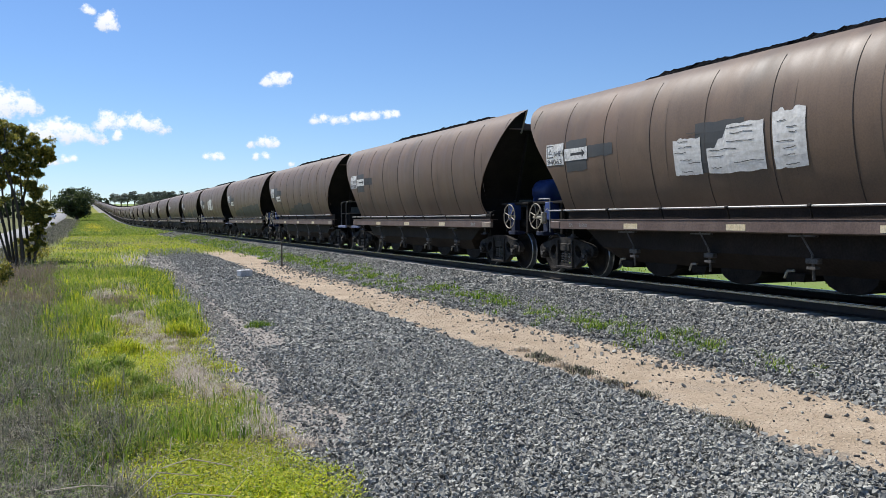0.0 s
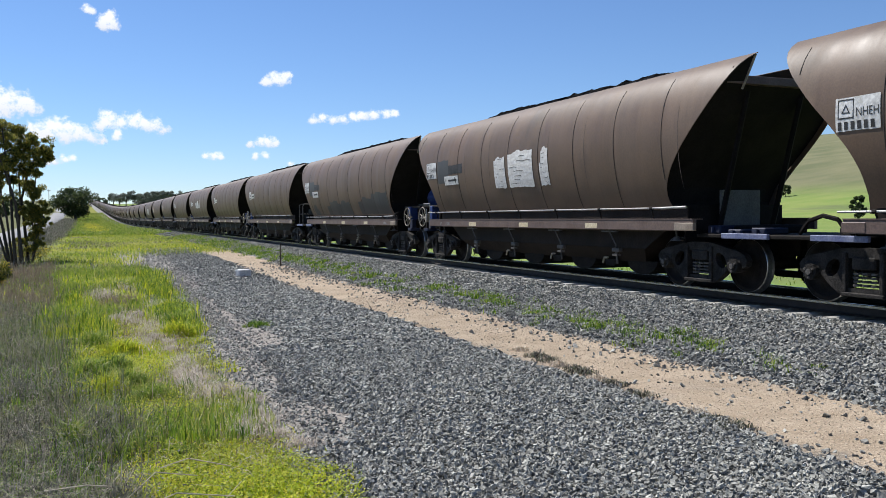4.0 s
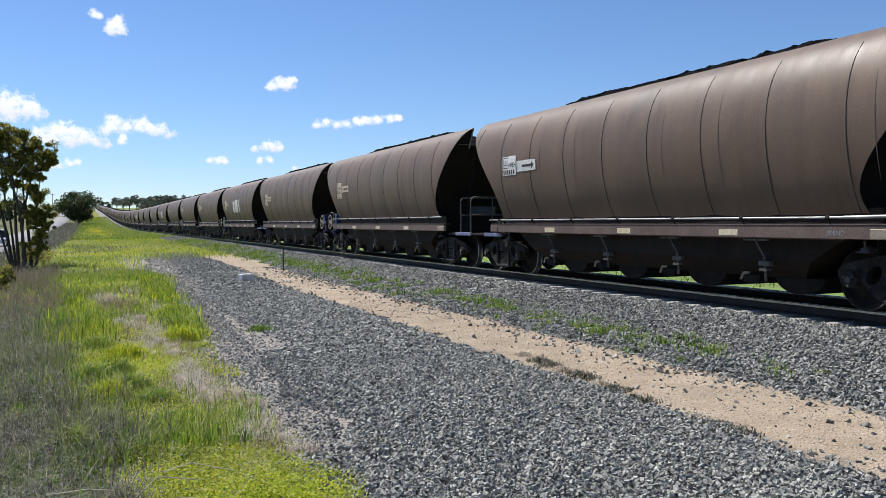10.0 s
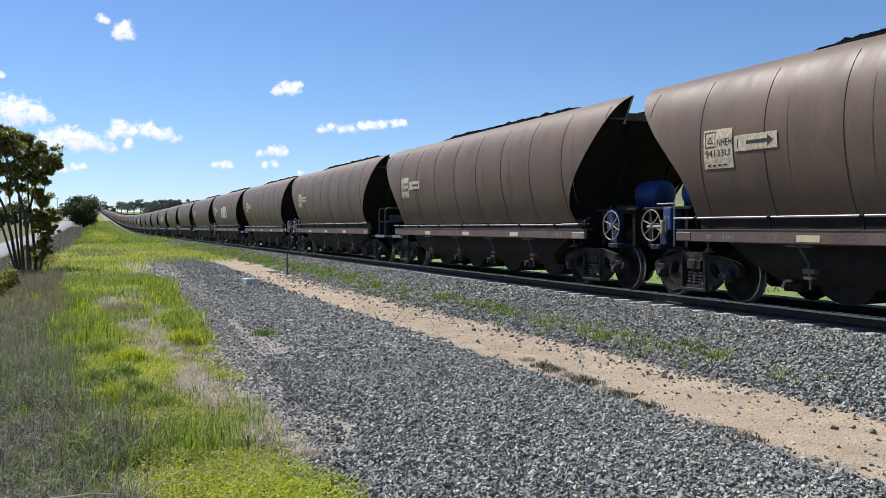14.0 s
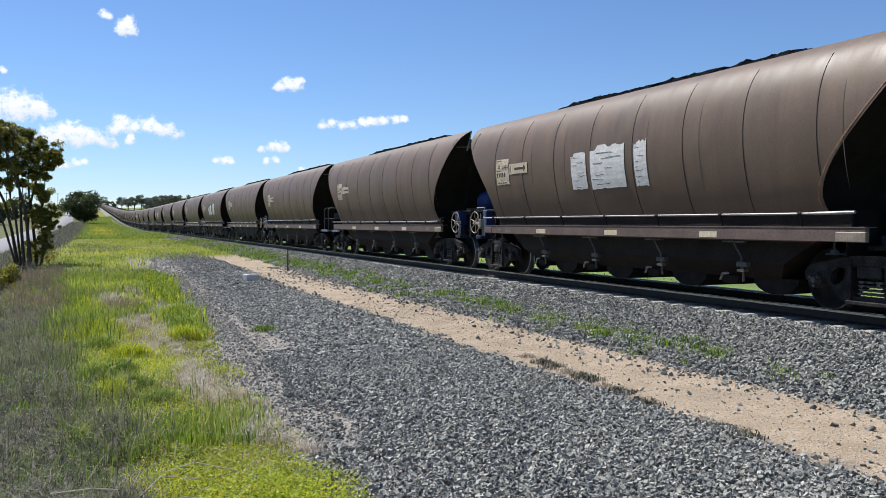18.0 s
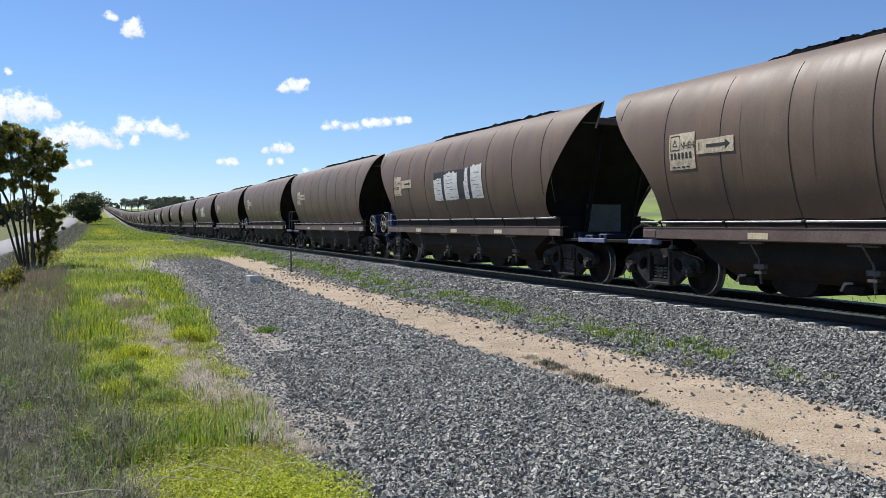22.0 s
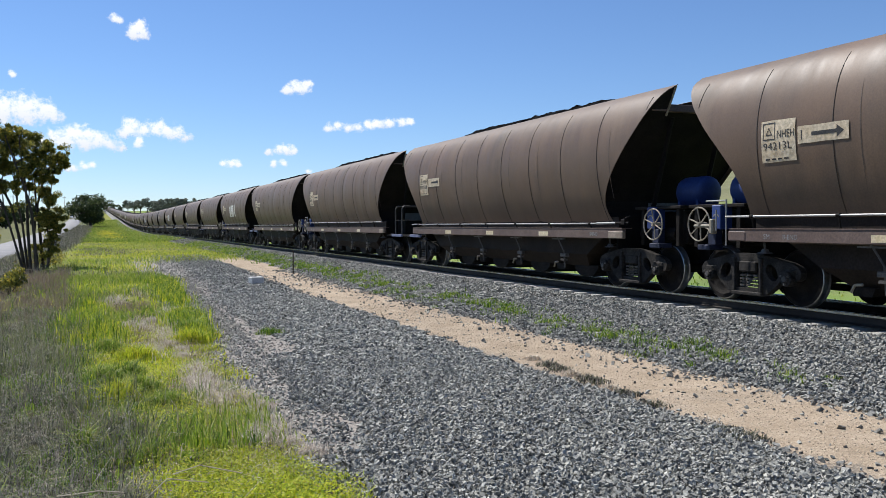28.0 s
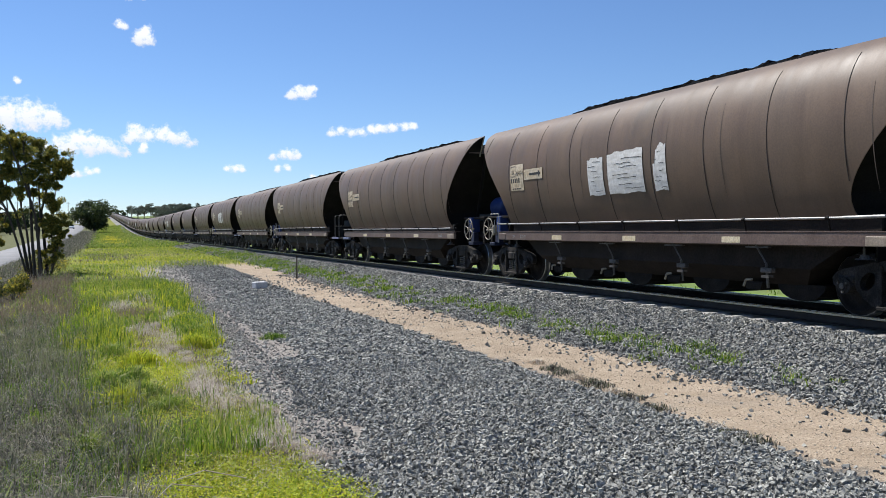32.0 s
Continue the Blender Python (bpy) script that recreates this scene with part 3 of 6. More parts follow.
def arrow(parent, y0, y1, z, t):
    """An arrow that points towards the camera's end."""
    h = t * 1.6
    ys = np.array([y0, y1 + 0.13, y1 + 0.13, y1, y1 + 0.13, y1 + 0.13, y0])
    zs = np.array([z + t / 2, z + t / 2, z + h, z, z - h, z - t / 2, z - t / 2])
    return raw("arrow", on_side(ys, zs, 0.014).tolist(), [(0, 1, 5, 6), (1, 2, 3), (1, 3, 5), (3, 4, 5)], BLACK_PAINT, parent, "black painted arrow")


def bogie(parent, cy):
    """Cast three-piece bogie: two side frames, bolster, spring nests, axle boxes."""
    base = bmesh.new()
    box(base, -0.95, 0.95, cy - 0.2, cy + 0.2, 0.42, 0.78, 0.03)
    bol = part("bogie", base, CAST, parent, "dark cast steel freight bogie")
    for sx in (-1, 1):
        bm = bmesh.new()
        outer = [(-1.14, 0.46), (-1.16, 0.56), (-1.10, 0.64), (-0.95, 0.70), (-0.72, 0.74), (-0.46, 0.80), (-0.25, 0.83), (0.25, 0.83), (0.46, 0.80), (0.72, 0.74), (0.95, 0.70), (1.10, 0.64), (1.16, 0.56), (1.14, 0.46),
                 (1.06, 0.42), (1.02, 0.52), (0.90, 0.58), (0.78, 0.52), (0.74, 0.42), (0.62, 0.30), (0.46, 0.19), (0.34, 0.14), (-0.34, 0.14), (-0.46, 0.19), (-0.62, 0.30), (-0.74, 0.42), (-0.78, 0.52), (-0.90, 0.58), (-1.02, 0.52), (-1.06, 0.42)]
        holes = [[(-0.27, 0.26), (0.27, 0.26), (0.27, 0.68), (-0.27, 0.68)]]
        for e in (-1, 1):
            holes.append([(e * 0.54 + 0.125 * math.cos(q) - e * 0.05 * math.sin(q), 0.53 + 0.135 * math.sin(q)) for q in np.linspace(0, 2 * math.pi, 11)[:-1]])
        loops = []
        for ring in [outer] + holes:
            vs = [bm.verts.new((sx * 0.98, cy + a, b)) for a, b in ring]
            loops += [bm.edges.new((vs[q], vs[(q + 1) % len(vs)])) for q in range(len(vs))]
        bmesh.ops.triangle_fill(bm, use_beauty=True, use_dissolve=False, edges=loops)
        got = bmesh.ops.extrude_face_region(bm, geom=bm.faces[:])
        for v in got["geom"]:
            if isinstance(v, bmesh.types.BMVert):
                v.co.x = sx * 1.10
        for e in (-1, 1):
            box(bm, min(sx * 1.09, sx * 1.14), max(sx * 1.09, sx * 1.14), cy + e * 0.31 - 0.035, cy + e * 0.31 + 0.035, 0.18, 0.76, 0.012)
        box(bm, min(sx * 1.08, sx * 1.15), max(sx * 1.08, sx * 1.15), cy - 0.36, cy + 0.36, 0.14, 0.20, 0.012)
        part("side_frame", bm, CAST, bol)
        if sx < 0:
            bm = bmesh.new()
            for i in (-1, 0, 1):
                for k in range(4):
                    tube(bm, (-1.04, cy + i * 0.15, 0.285 + k * 0.055), (-1.04, cy + i * 0.15, 0.315 + k * 0.055), 0.06 if k % 2 else 0.066, 8)
            part("spring_nest", bm, LEVER, bol, "worn steel coil springs")
            bm = bmesh.new()
            box(bm, -1.12, -0.9, cy - 0.2, cy + 0.2, 0.52, 0.70, 0.02)
            part("bolster_end", bm, CAST, bol)
            for s in (-1, 1):
                bm = bmesh.new()
                tube(bm, (-1.0, cy + s * 0.9, 0.455), (-1.17, cy + s * 0.9, 0.455), 0.12, 12)
                tube(bm, (-1.17, cy + s * 0.9, 0.455), (-1.19, cy + s * 0.9, 0.455), 0.07, 8)
                box(bm, -1.12, -0.96, cy + s * 0.9 - 0.15, cy + s * 0.9 + 0.15, 0.50, 0.60, 0.02)
                part("axle_box", bm, CAST, bol)
                bm = bmesh.new()
                tube(bm, (-1.19, cy + s * 0.9, 0.455), (-1.205, cy + s * 0.9, 0.455), 0.045, 8)
                for q in range(3):
                    a = 2.1 * q + 0.5
                    tube(bm, (-1.17, cy + s * 0.9 + 0.085 * math.cos(a), 0.455 + 0.085 * math.sin(a)), (-1.20, cy + s * 0.9 + 0.085 * math.cos(a), 0.455 + 0.085 * math.sin(a)), 0.018, 6)
                part("end_cap", bm, LEVER, bol, "worn bright axle end cap with bolts")
    return bol


def lathe(profile, seg):
    """A solid of revolution about x; profile in (x, r)."""
    verts, n = [], len(profile)
    for i in range(seg):
        a = 2 * math.pi * i / seg
        verts += [(x, r * math.cos(a), r * math.sin(a)) for x, r in profile]
    faces = []
    for i in range(seg):
        k = (i + 1) % seg
        for j in range(n - 1):
            faces.append((i * n + j, k * n + j, k * n + j + 1, i * n + j + 1))
    return verts, faces


def wheelset_mesh(seg=22):
    prof = [(-1.0, 0.0), (-1.0, 0.07), (-0.86, 0.075), (-0.86, 0.13), (-0.82, 0.20), (-0.80, 0.36), (-0.845, 0.38), (-0.845, 0.445), (-0.835, 0.457), (-0.745, 0.462), (-0.725, 0.485), (-0.71, 0.48),
            (-0.71, 0.38), (-0.75, 0.36), (-0.72, 0.10), (-0.70, 0.085)]
    prof = prof + [(-x, r) for x, r in prof[::-1]]
    return prof, lathe(prof, seg)


def wheelset(parent, y, mesh_cache=[]):
    if not mesh_cache:
        prof, (v, f) = wheelset_mesh()
        me = bpy.data.meshes.new("wheelset")
        me.from_pydata(v, [], f)
        me.materials.append(DARK_STEEL)
        me.materials.append(TREAD)
        n = len(prof) - 1
        for p in me.polygons:
            if p.index % n in (7, 8, 9, n - 8, n - 9, n - 10):
                p.material_index = 1
            p.use_smooth = True
        for p in me.polygons:
            if p.index % n in (6, 7, 8, n - 7, n - 8, n - 9):
                p.use_smooth = False
        mesh_cache.append(me)
    ob = new("wheelset", mesh_cache[0])
    ob.parent = parent
    ob.matrix_parent_inverse = Matrix.Translation((0, y, 0.46))
    ob["label"] = "dark steel wheels with bright worn treads on an axle"
    return ob


def handwheel(parent, y, x, z, r=0.29, cache=[]):
    if not cache:
        bm = bmesh.new()
        n = 20
        for i in range(n):
            a, b = 2 * math.pi * i / n, 2 * math.pi * (i + 1) / n
            tube(bm, (0, r * math.cos(a), r * math.sin(a)), (0, r * math.cos(b), r * math.sin(b)), 0.014, 6)
        for i in range(6):
            a = 2 * math.pi * i / 6 + 0.35
            tube(bm, (0.03, 0, 0), (0, r * math.cos(a), r * math.sin(a)), 0.013, 6)
        tube(bm, (-0.03, 0, 0), (0.16, 0, 0), 0.035, 8)
        me = bpy.data.meshes.new("handwheel")
        bm.to_mesh(me)
        bm.free()
        me.materials.append(WHEEL_PAINT)
        cache.append(me)
    ob = new("handbrake_wheel", cache[0])
    ob.parent = parent
    ob.location = (x, y, z)
    ob["label"] = "worn cream-painted spoked handbrake wheel"
    return ob


def dome_tank(parent, y0, y1, x, z, r):
    prof = []
    for i in range(7):
        a = math.pi / 2 * i / 6
        prof.append((y0 + 0.16 * (1 - math.cos(a)), max(0.001, r * math.sin(a))))
    for i in range(7):
        a = math.pi / 2 * i / 6
        prof.append((y1 - 0.16 * (1 - math.sin(a)), max(0.001, r * math.cos(a))))
    v, f = lathe(prof, 20)
    verts = [(x + b, a, z + c) for a, b, c in v]
    return raw("air_tank", verts, f, BLUE, parent, "blue painted domed air tank", True)


def blue_end(w, e):
    """Handbrake end: tank on a deck, valve cabinets, handwheel, brackets. e is +1 or -1 along y."""
    dome_tank(w, min(e * 6.35, e * 7.22), max(e * 6.35, e * 7.22), -0.12, 1.94, 0.30)
    bm = bmesh.new()
    box(bm, -1.05, 1.05, min(e * 6.0, e * 7.45), max(e * 6.0, e * 7.45), 1.60, 1.66, 0.01)
    part("tank_deck", bm, DARK_STEEL, w)
    for y in (6.5, 7.05):
        bm = bmesh.new()
        box(bm, -0.37, 0.13, e * y - 0.03, e * y + 0.03, 1.66, 1.80)
        part("tank_saddle", bm, BLUE, w)
    bm = bmesh.new()
    box(bm, -1.12, -0.86, e * 6.62 - 0.12, e * 6.62 + 0.12, 1.22, 1.64, 0.015)
    cab = part("brake_cabinet", bm, BLUE, w, "blue brake gear cabinet with a worn white dial mark")
    verts, faces = [], []
    for i in range(9):
        a = math.radians(25 + 130 * i / 8)
        for r in (0.07, 0.092):
            verts.append((-1.124, e * 6.62 - r * math.cos(a), 1.40 + r * math.sin(a)))
    raw("dial_mark", verts, grid_faces(9, 2), WHEEL_PAINT, cab)
    bm = bmesh.new()
    box(bm, -1.2, -0.9, e * 6.85 - 0.16, e * 6.85 + 0.16, 0.86, 0.95, 0.01)
    box(bm, -1.1, -0.95, e * 6.75 - 0.10, e * 6.75 + 0.10, 0.95, 1.22, 0.01)
    part("brake_stand", bm, STAND_BLUE, w)
    # added dark box and pipe, to stop daylight under the deck
    bm = bmesh.new()
    box(bm, -0.72, 0.72, min(e * 5.75, e * 7.25), max(e * 5.75, e * 7.25), 0.93, 1.56, 0.03)
    tube(bm, (-0.80, e * 6.0, 1.12), (-0.80, e * 7.1, 1.12), 0.13, 10)
    part("deck_fill", bm, DARK_STEEL, w, "added dark box and pipe that close the daylight under the tank deck")
    for x, y in ((-0.95, 6.2), (0.65, 6.2), (-0.95, 7.3), (0.65, 7.3)):
        bm = bmesh.new()
        box(bm, x - 0.05, x + 0.05, e * y - 0.05, e * y + 0.05, 0.9, 1.6, 0.006)
        part("deck_post", bm, DARK_STEEL, w)
    handwheel(w, e * 6.9 - 0.08, -1.32, 1.31)
    if e < 0:
        bm = bmesh.new()
        tube(bm, (-1.43, -5.9, 1.34), (-1.43, -6.35, 1.34), 0.024, 8)
        box(bm, -1.47, -1.39, -6.25, -6.12, 1.30, 1.42, 0.01)
        tube(bm, (-1.43, -6.18, 1.42), (-1.36, -6.28, 1.47), 0.014, 6)
        part("angle_cock", bm, DARK_STEEL, w, "dark pipe end valve")
        return
    bm = bmesh.new()
    tube(bm, (-1.38, e * 6.05, 0.95), (-1.38, e * 6.05, 1.72), 0.014)
    tube(bm, (-1.38, e * 6.30, 1.55), (-1.38, e * 6.30, 1.20), 0.013)
    tube(bm, (-1.38, e * 6.05, 1.70), (-1.38, e * 6.55, 1.70), 0.014)
    part("grab_iron", bm, PIPE, w, "pale grab iron")
    bm = bmesh.new()
    box(bm, -1.34, -1.22, e * 6.5 - 0.045, e * 6.5 + 0.045, 1.14, 1.40, 0.02)
    tube(bm, (-1.3, e * 6.5, 1.28), (-1.3, e * 6.95, 1.28), 0.03)
    part("brake_gear_housing", bm, WHEEL_PAINT, w, "scuffed white brake gear housing")


def platform_end(w, e, hoops):
    """Walkway end: blue deck beam and two hooped handrails."""
    bm = bmesh.new()
    box(bm, -1.25, 1.25, min(e * 5.95, e * 7.6), max(e * 5.95, e * 7.6), 0.92, 0.98, 0.01)
    part("end_platform", bm, DARK_STEEL, w)
    # added near-black block; makes the space behind the platform dark
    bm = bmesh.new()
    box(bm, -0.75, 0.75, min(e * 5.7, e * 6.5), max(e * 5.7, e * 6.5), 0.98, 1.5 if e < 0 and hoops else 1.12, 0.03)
    part("platform_fill", bm, END_SHEET, w, "added near-black block that darkens the space over the end platform")
    bm = bmesh.new()
    a, b = (5.62, 6.62) if e > 0 else (-7.66, -6.62)
    box(bm, -1.30, -1.24, a, b, 0.91, 1.0, 0.008)
    part("platform_edge", bm, FADED_BLUE, w, "faded blue platform edge beam")
    if e > 0:
        bm = bmesh.new()
        pts = [(-0.62, 6.55, 1.0), (-0.66, 6.70, 1.22), (-0.70, 6.95, 1.28), (-0.72, 7.2, 1.20), (-0.70, 7.4, 1.0)]
        for a, b in zip(pts, pts[1:]):
            tube(bm, a, b, 0.035, 6)
        box(bm, -0.85, -0.45, 6.3, 6.5, 0.98, 1.10, 0.01)
        part("air_hose", bm, DARK_STEEL, w, "dark rubber air hose over the coupler")
        return
    if not hoops:
        for y, h in ((-6.15, 0.14), (-6.65, 0.08), (-7.2, 0.11)):
            bm = bmesh.new()
            box(bm, -1.05, -0.55, y - 0.16, y + 0.16, 0.98, 0.98 + h, 0.02)
            tube(bm, (-1.07, y, 1.0), (-1.07, y, 0.98 + 0.8 * h), 0.03, 6)
            part("deck_box", bm, STAND_BLUE, w, "dark blue box on the end platform")
        return
    for y in (e * 6.78, e * 7.46):
        bm = bmesh.new()
        pts = [(-1.2, y, 0.98), (-1.2, y, 1.86), (-1.17, y, 1.93), (-1.1, y, 1.97), (0.7, y, 1.97), (0.77, y, 1.93), (0.8, y, 1.86), (0.8, y, 0.98)]
        for a, b in zip(pts, pts[1:]):
            tube(bm, a, b, 0.024, 8)
        tube(bm, (-1.2, y, 1.48), (0.8, y, 1.48), 0.018, 6)
        tube(bm, (-0.2, y, 0.98), (-0.2, y, 1.97), 0.018, 6)
        part("handrail_hoop", bm, LEVER, w, "worn grey tubular handrail hoop")


def hopper_wagon(blue, detail, hoops):
    """A loaded coal hopper. blue: which end (+1 or -1) has the tank and handbrake. detail 2: near, 1: middle, 0: far."""
    w = new("hopper_wagon")
    w.empty_display_size = 0.5
    back, cut = (0.10, 0.13) if blue < 0 else (0.0, 0.26)
    cols, rows = ((15, 9), (50, 14), (99, 26))[detail]
    for s in (-1, 1):
        v, f = side_sheet(s, cols if s < 0 else 25 if detail else 15, rows if s < 0 else 12, 1.41 if blue > 0 else 1.30, cut)
        raw("side_sheet", v, f, PAINT, w, "", True)
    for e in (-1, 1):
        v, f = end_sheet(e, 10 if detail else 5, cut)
        raw("end_sheet", v, f, END_SHEET, w, "sloping end sheet, near-black with its shade in the colour")
    v, f = coal_heap((24, 110, 260)[detail], (5, 7, 8)[detail], 3.7)
    raw("coal_load", v, f, COAL, w, "heaped black coal load")
    for s in (-1, 1):
        bm = bmesh.new()
        box(bm, s * 1.34 if s > 0 else -1.42, 1.42 if s > 0 else -1.34, -6.06 - 0.5 * back, 5.93, 1.03, 1.225, 0.006 if detail == 2 else 0)
        box(bm, min(s * 1.2, s * 1.43), max(s * 1.2, s * 1.43), -6.06 - 0.5 * back, 5.93, 1.225, 1.24)
        part("side_girder", bm, GIRDER, w, "reddish-brown steel side girder")
    # strip behind the pipe, with the recess's shade in its colour
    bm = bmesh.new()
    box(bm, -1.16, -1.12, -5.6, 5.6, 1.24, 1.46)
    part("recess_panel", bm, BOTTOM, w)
    bm = bmesh.new()
    box(bm, -0.3, 0.3, -7.35, 7.35, 0.62, 0.95)
    part("centre_sill", bm, DARK_STEEL, w)
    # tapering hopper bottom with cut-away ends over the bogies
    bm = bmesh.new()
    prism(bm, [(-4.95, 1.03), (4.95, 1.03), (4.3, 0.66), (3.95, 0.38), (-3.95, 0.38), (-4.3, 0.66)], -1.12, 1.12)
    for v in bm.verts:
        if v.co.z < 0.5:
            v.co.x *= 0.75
    part("hopper_bottom", bm, BOTTOM, w, "tapering hopper bottom, brown paint darkened for its shade")
    for y in (3.19, 1.02, -1.23, -3.38):
        bm = bmesh.new()
        prism(bm, [(y - 0.45 + 0.5 * math.cos(math.radians(a)), 0.40 + 0.26 * math.sin(math.radians(a))) for a in range(180, 361, 20)], -0.85, 0.85)
        prism(bm, [(y + 0.5 + a, b) for a, b in ((-0.22, 0.40), (-0.16, 0.27), (0.16, 0.27), (0.22, 0.40))], -0.95, 0.95)
        part("discharge_gate", bm, DARK_STEEL, w, "dark discharge gate under the hopper")
    if detail:
        for y in (3.19, 1.02, -1.23, -3.38):
            bm = bmesh.new()
            tube(bm, (-1.30, y + 0.05, 1.02), (-1.24, y - 0.12, 0.72), 0.016, 6)
            tube(bm, (-1.24, y - 0.12, 0.72), (-1.20, y - 0.12, 0.34), 0.022, 6)
            box(bm, -1.26, -1.16, y - 0.24, y, 0.58, 0.66, 0.01)
            box(bm, -1.33, -1.27, y - 0.26, y + 0.26, 0.975, 1.0)
            box(bm, -1.27, -1.17, y - 0.20, y - 0.04, 0.50, 0.54)
            part("gate_lever", bm, LEVER, w, "worn steel gate lever")
            bm = bmesh.new()
            tube(bm, (-1.08, y + 0.58, 0.33), (-1.10, y + 0.50, 0.44), 0.020, 6)
            tube(bm, (-1.10, y + 0.50, 0.44), (-1.10, y + 0.36, 0.45), 0.020, 6)
            part("gate_hook", bm, WHEEL_PAINT, w, "bright worn gate hook")
    for e in (-1, 1):
        mid = e * 5.85 - (back if e < 0 else 0.0)
        if detail:
            bogie(w, mid)
        if detail == 0:
            bm = bmesh.new()
            box(bm, -1.1, 1.1, mid - 1.1, mid + 1.1, 0.42, 0.75)
            for a in (-0.9, 0.9):
                for x in (-0.78, 0.78):
                    tube(bm, (x - 0.06, mid + a, 0.46), (x + 0.06, mid + a, 0.46), 0.46, 12)
            part("bogie", bm, CAST, w, "dark cast steel freight bogie")
        else:
            for a in (-0.9, 0.9):
                wheelset(w, mid + a)
        bm = bmesh.new()
        box(bm, -0.16, 0.16, e * 7.55 - 0.22, e * 7.55 + 0.22, 0.66, 0.92, 0.02)
        part("coupler", bm, CAST, w)
    # pipe rail along the girder
    zp = 1.43 if blue > 0 else 1.33
    bm = bmesh.new()
    tube(bm, (-1.43, 6.0, zp), (-1.43, -5.2, zp), 0.017, 6 if detail < 2 else 10)
    tube(bm, (-1.43, -5.2, zp), (-1.43, -5.9, zp + 0.01), 0.024, 6 if detail < 2 else 10)
    rail_pipe = part("side_pipe", bm, PIPE, w, "pale galvanised pipe along the girder")
    if detail:
        for i in range(7):
            y = 5.4 - i * 1.72
            bm = bmesh.new()
            tube(bm, (-1.43, y - 0.03, zp), (-1.43, y + 0.03, zp), 0.034, 8)
            tube(bm, (-1.43, y, zp), (-1.38, y, 1.235), 0.014, 6)
            part("pipe_bracket", bm, DARK_STEEL, rail_pipe)
        for y in SEAMS:
            v, f = rib(y, 1.41 if blue > 0 else 1.30, cut)
            raw("seam", v, f, SEAM, w)
        # crease shade laid on the sheet as thin darker strips
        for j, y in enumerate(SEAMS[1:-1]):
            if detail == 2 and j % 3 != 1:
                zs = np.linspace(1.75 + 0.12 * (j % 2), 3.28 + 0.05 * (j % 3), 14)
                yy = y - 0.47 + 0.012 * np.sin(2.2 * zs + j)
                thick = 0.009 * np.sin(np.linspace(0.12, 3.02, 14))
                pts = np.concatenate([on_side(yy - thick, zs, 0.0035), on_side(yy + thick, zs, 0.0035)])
                raw("crease", pts.tolist(), [(q, q + 1, q + 15, q + 14) for q in range(13)], CREASE, w, "crease in the side sheet, its shade drawn as a thin dark strip")
        for y in (2.92, 0.05, -2.88):
            bm = bmesh.new()
            box(bm, -1.4235, -1.419, y - 0.22, y + 0.22, 1.055, 1.155)
            part("reflector", bm, YELLOW, w, "faded yellowish reflector strip")
        bm = bmesh.new()
        box(bm, -1.43, -1.36, -6.08 - 0.5 * back, -5.56 - 0.5 * back, 1.03, 1.17, 0.01)
        part("end_box", bm, TAN, w, "dull tan box on the girder end")
        bm = bmesh.new()
        box(bm, -1.43, -1.36, 5.55, 5.95, 1.04, 1.19, 0.01)
        part("end_box", bm, GIRDER, w)
        for y in (5.35, -5.35):
            bm = bmesh.new()
            tube(bm, (-1.2, y, 0.84), (-1.2, y, 0.86), 0.13, 10, 0.11)
            tube(bm, (-1.2, y, 0.86), (-1.2, y, 0.91), 0.07, 10, 0.05)
            tube(bm, (-1.2, y, 0.91), (-1.21, y, 0.985), 0.018, 6)
            tube(bm, (-1.21, y, 0.985), (-1.24, y - 0.03, 1.01), 0.018, 6)
            part("side_bearer", bm, LEVER, w, "worn steel side bearer with a hook")
        for e in (-1, 1):
            # top beam, corner posts, stiffeners and pale panel of the end
            pull = cut if e < 0 else 0.10
            bm = bmesh.new()
            box(bm, -1.22, 1.22, min(e * 6.78, e * 6.92) + pull, max(e * 6.78, e * 6.92) + pull, 3.48, 3.62, 0.01)
            beam = part("end_beam", bm, GIRDER, w)
            for s in (-1, 1):
                zs = [3.42, 3.55, 3.68, 3.80, 3.90, 3.945]
                rim = [(s * (float(half_width(z)) - 0.015), e * (float(end_y(z)) - 0.03) + pull, z) for z in zs]
                inn = [(s * 0.86, e * (float(end_y(z)) - 0.05) + pull, z) for z in zs]
                raw("corner_plate", rim + inn, [(q, q + 1, q + 7, q + 6) for q in range(5)], END_SHEET, beam)
                bm = bmesh.new()
                tube(bm, (s * 0.85, e * 6.86 + pull, 3.40), (s * 0.85, e * 7.17 + pull, 3.93), 0.022, 6)
                part("corner_gusset", bm, WHEEL_PAINT, beam, "pale scuffed corner gusset")
            for x in (-0.6, 0.6):
                bm = bmesh.new()
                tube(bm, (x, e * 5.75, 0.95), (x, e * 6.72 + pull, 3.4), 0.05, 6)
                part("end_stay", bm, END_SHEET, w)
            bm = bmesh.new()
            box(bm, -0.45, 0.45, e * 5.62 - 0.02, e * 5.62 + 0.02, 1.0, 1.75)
            # added dark plate; closes the view under the hopper slopes
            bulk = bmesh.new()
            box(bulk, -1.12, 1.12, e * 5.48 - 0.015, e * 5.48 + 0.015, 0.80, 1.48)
            part("view_closing_plate", bulk, END_SHEET, w)
            part("end_panel", bm, surf_panel(), w, "dull grey end panel")
        for word, at, h in (("SM", 5.15, 0.08), ("B-END", 4.75, 0.075)):
            vs, fs = text_mesh(word, h * 1.4)
            start = at if blue > 0 else -at + 0.25 if word == "SM" else -at - 0.15
            raw("lettering", [(-1.4225, start - v[0], 1.075 + v[1]) for v in vs], fs, PIPE, w, "small pale stencilled letters")
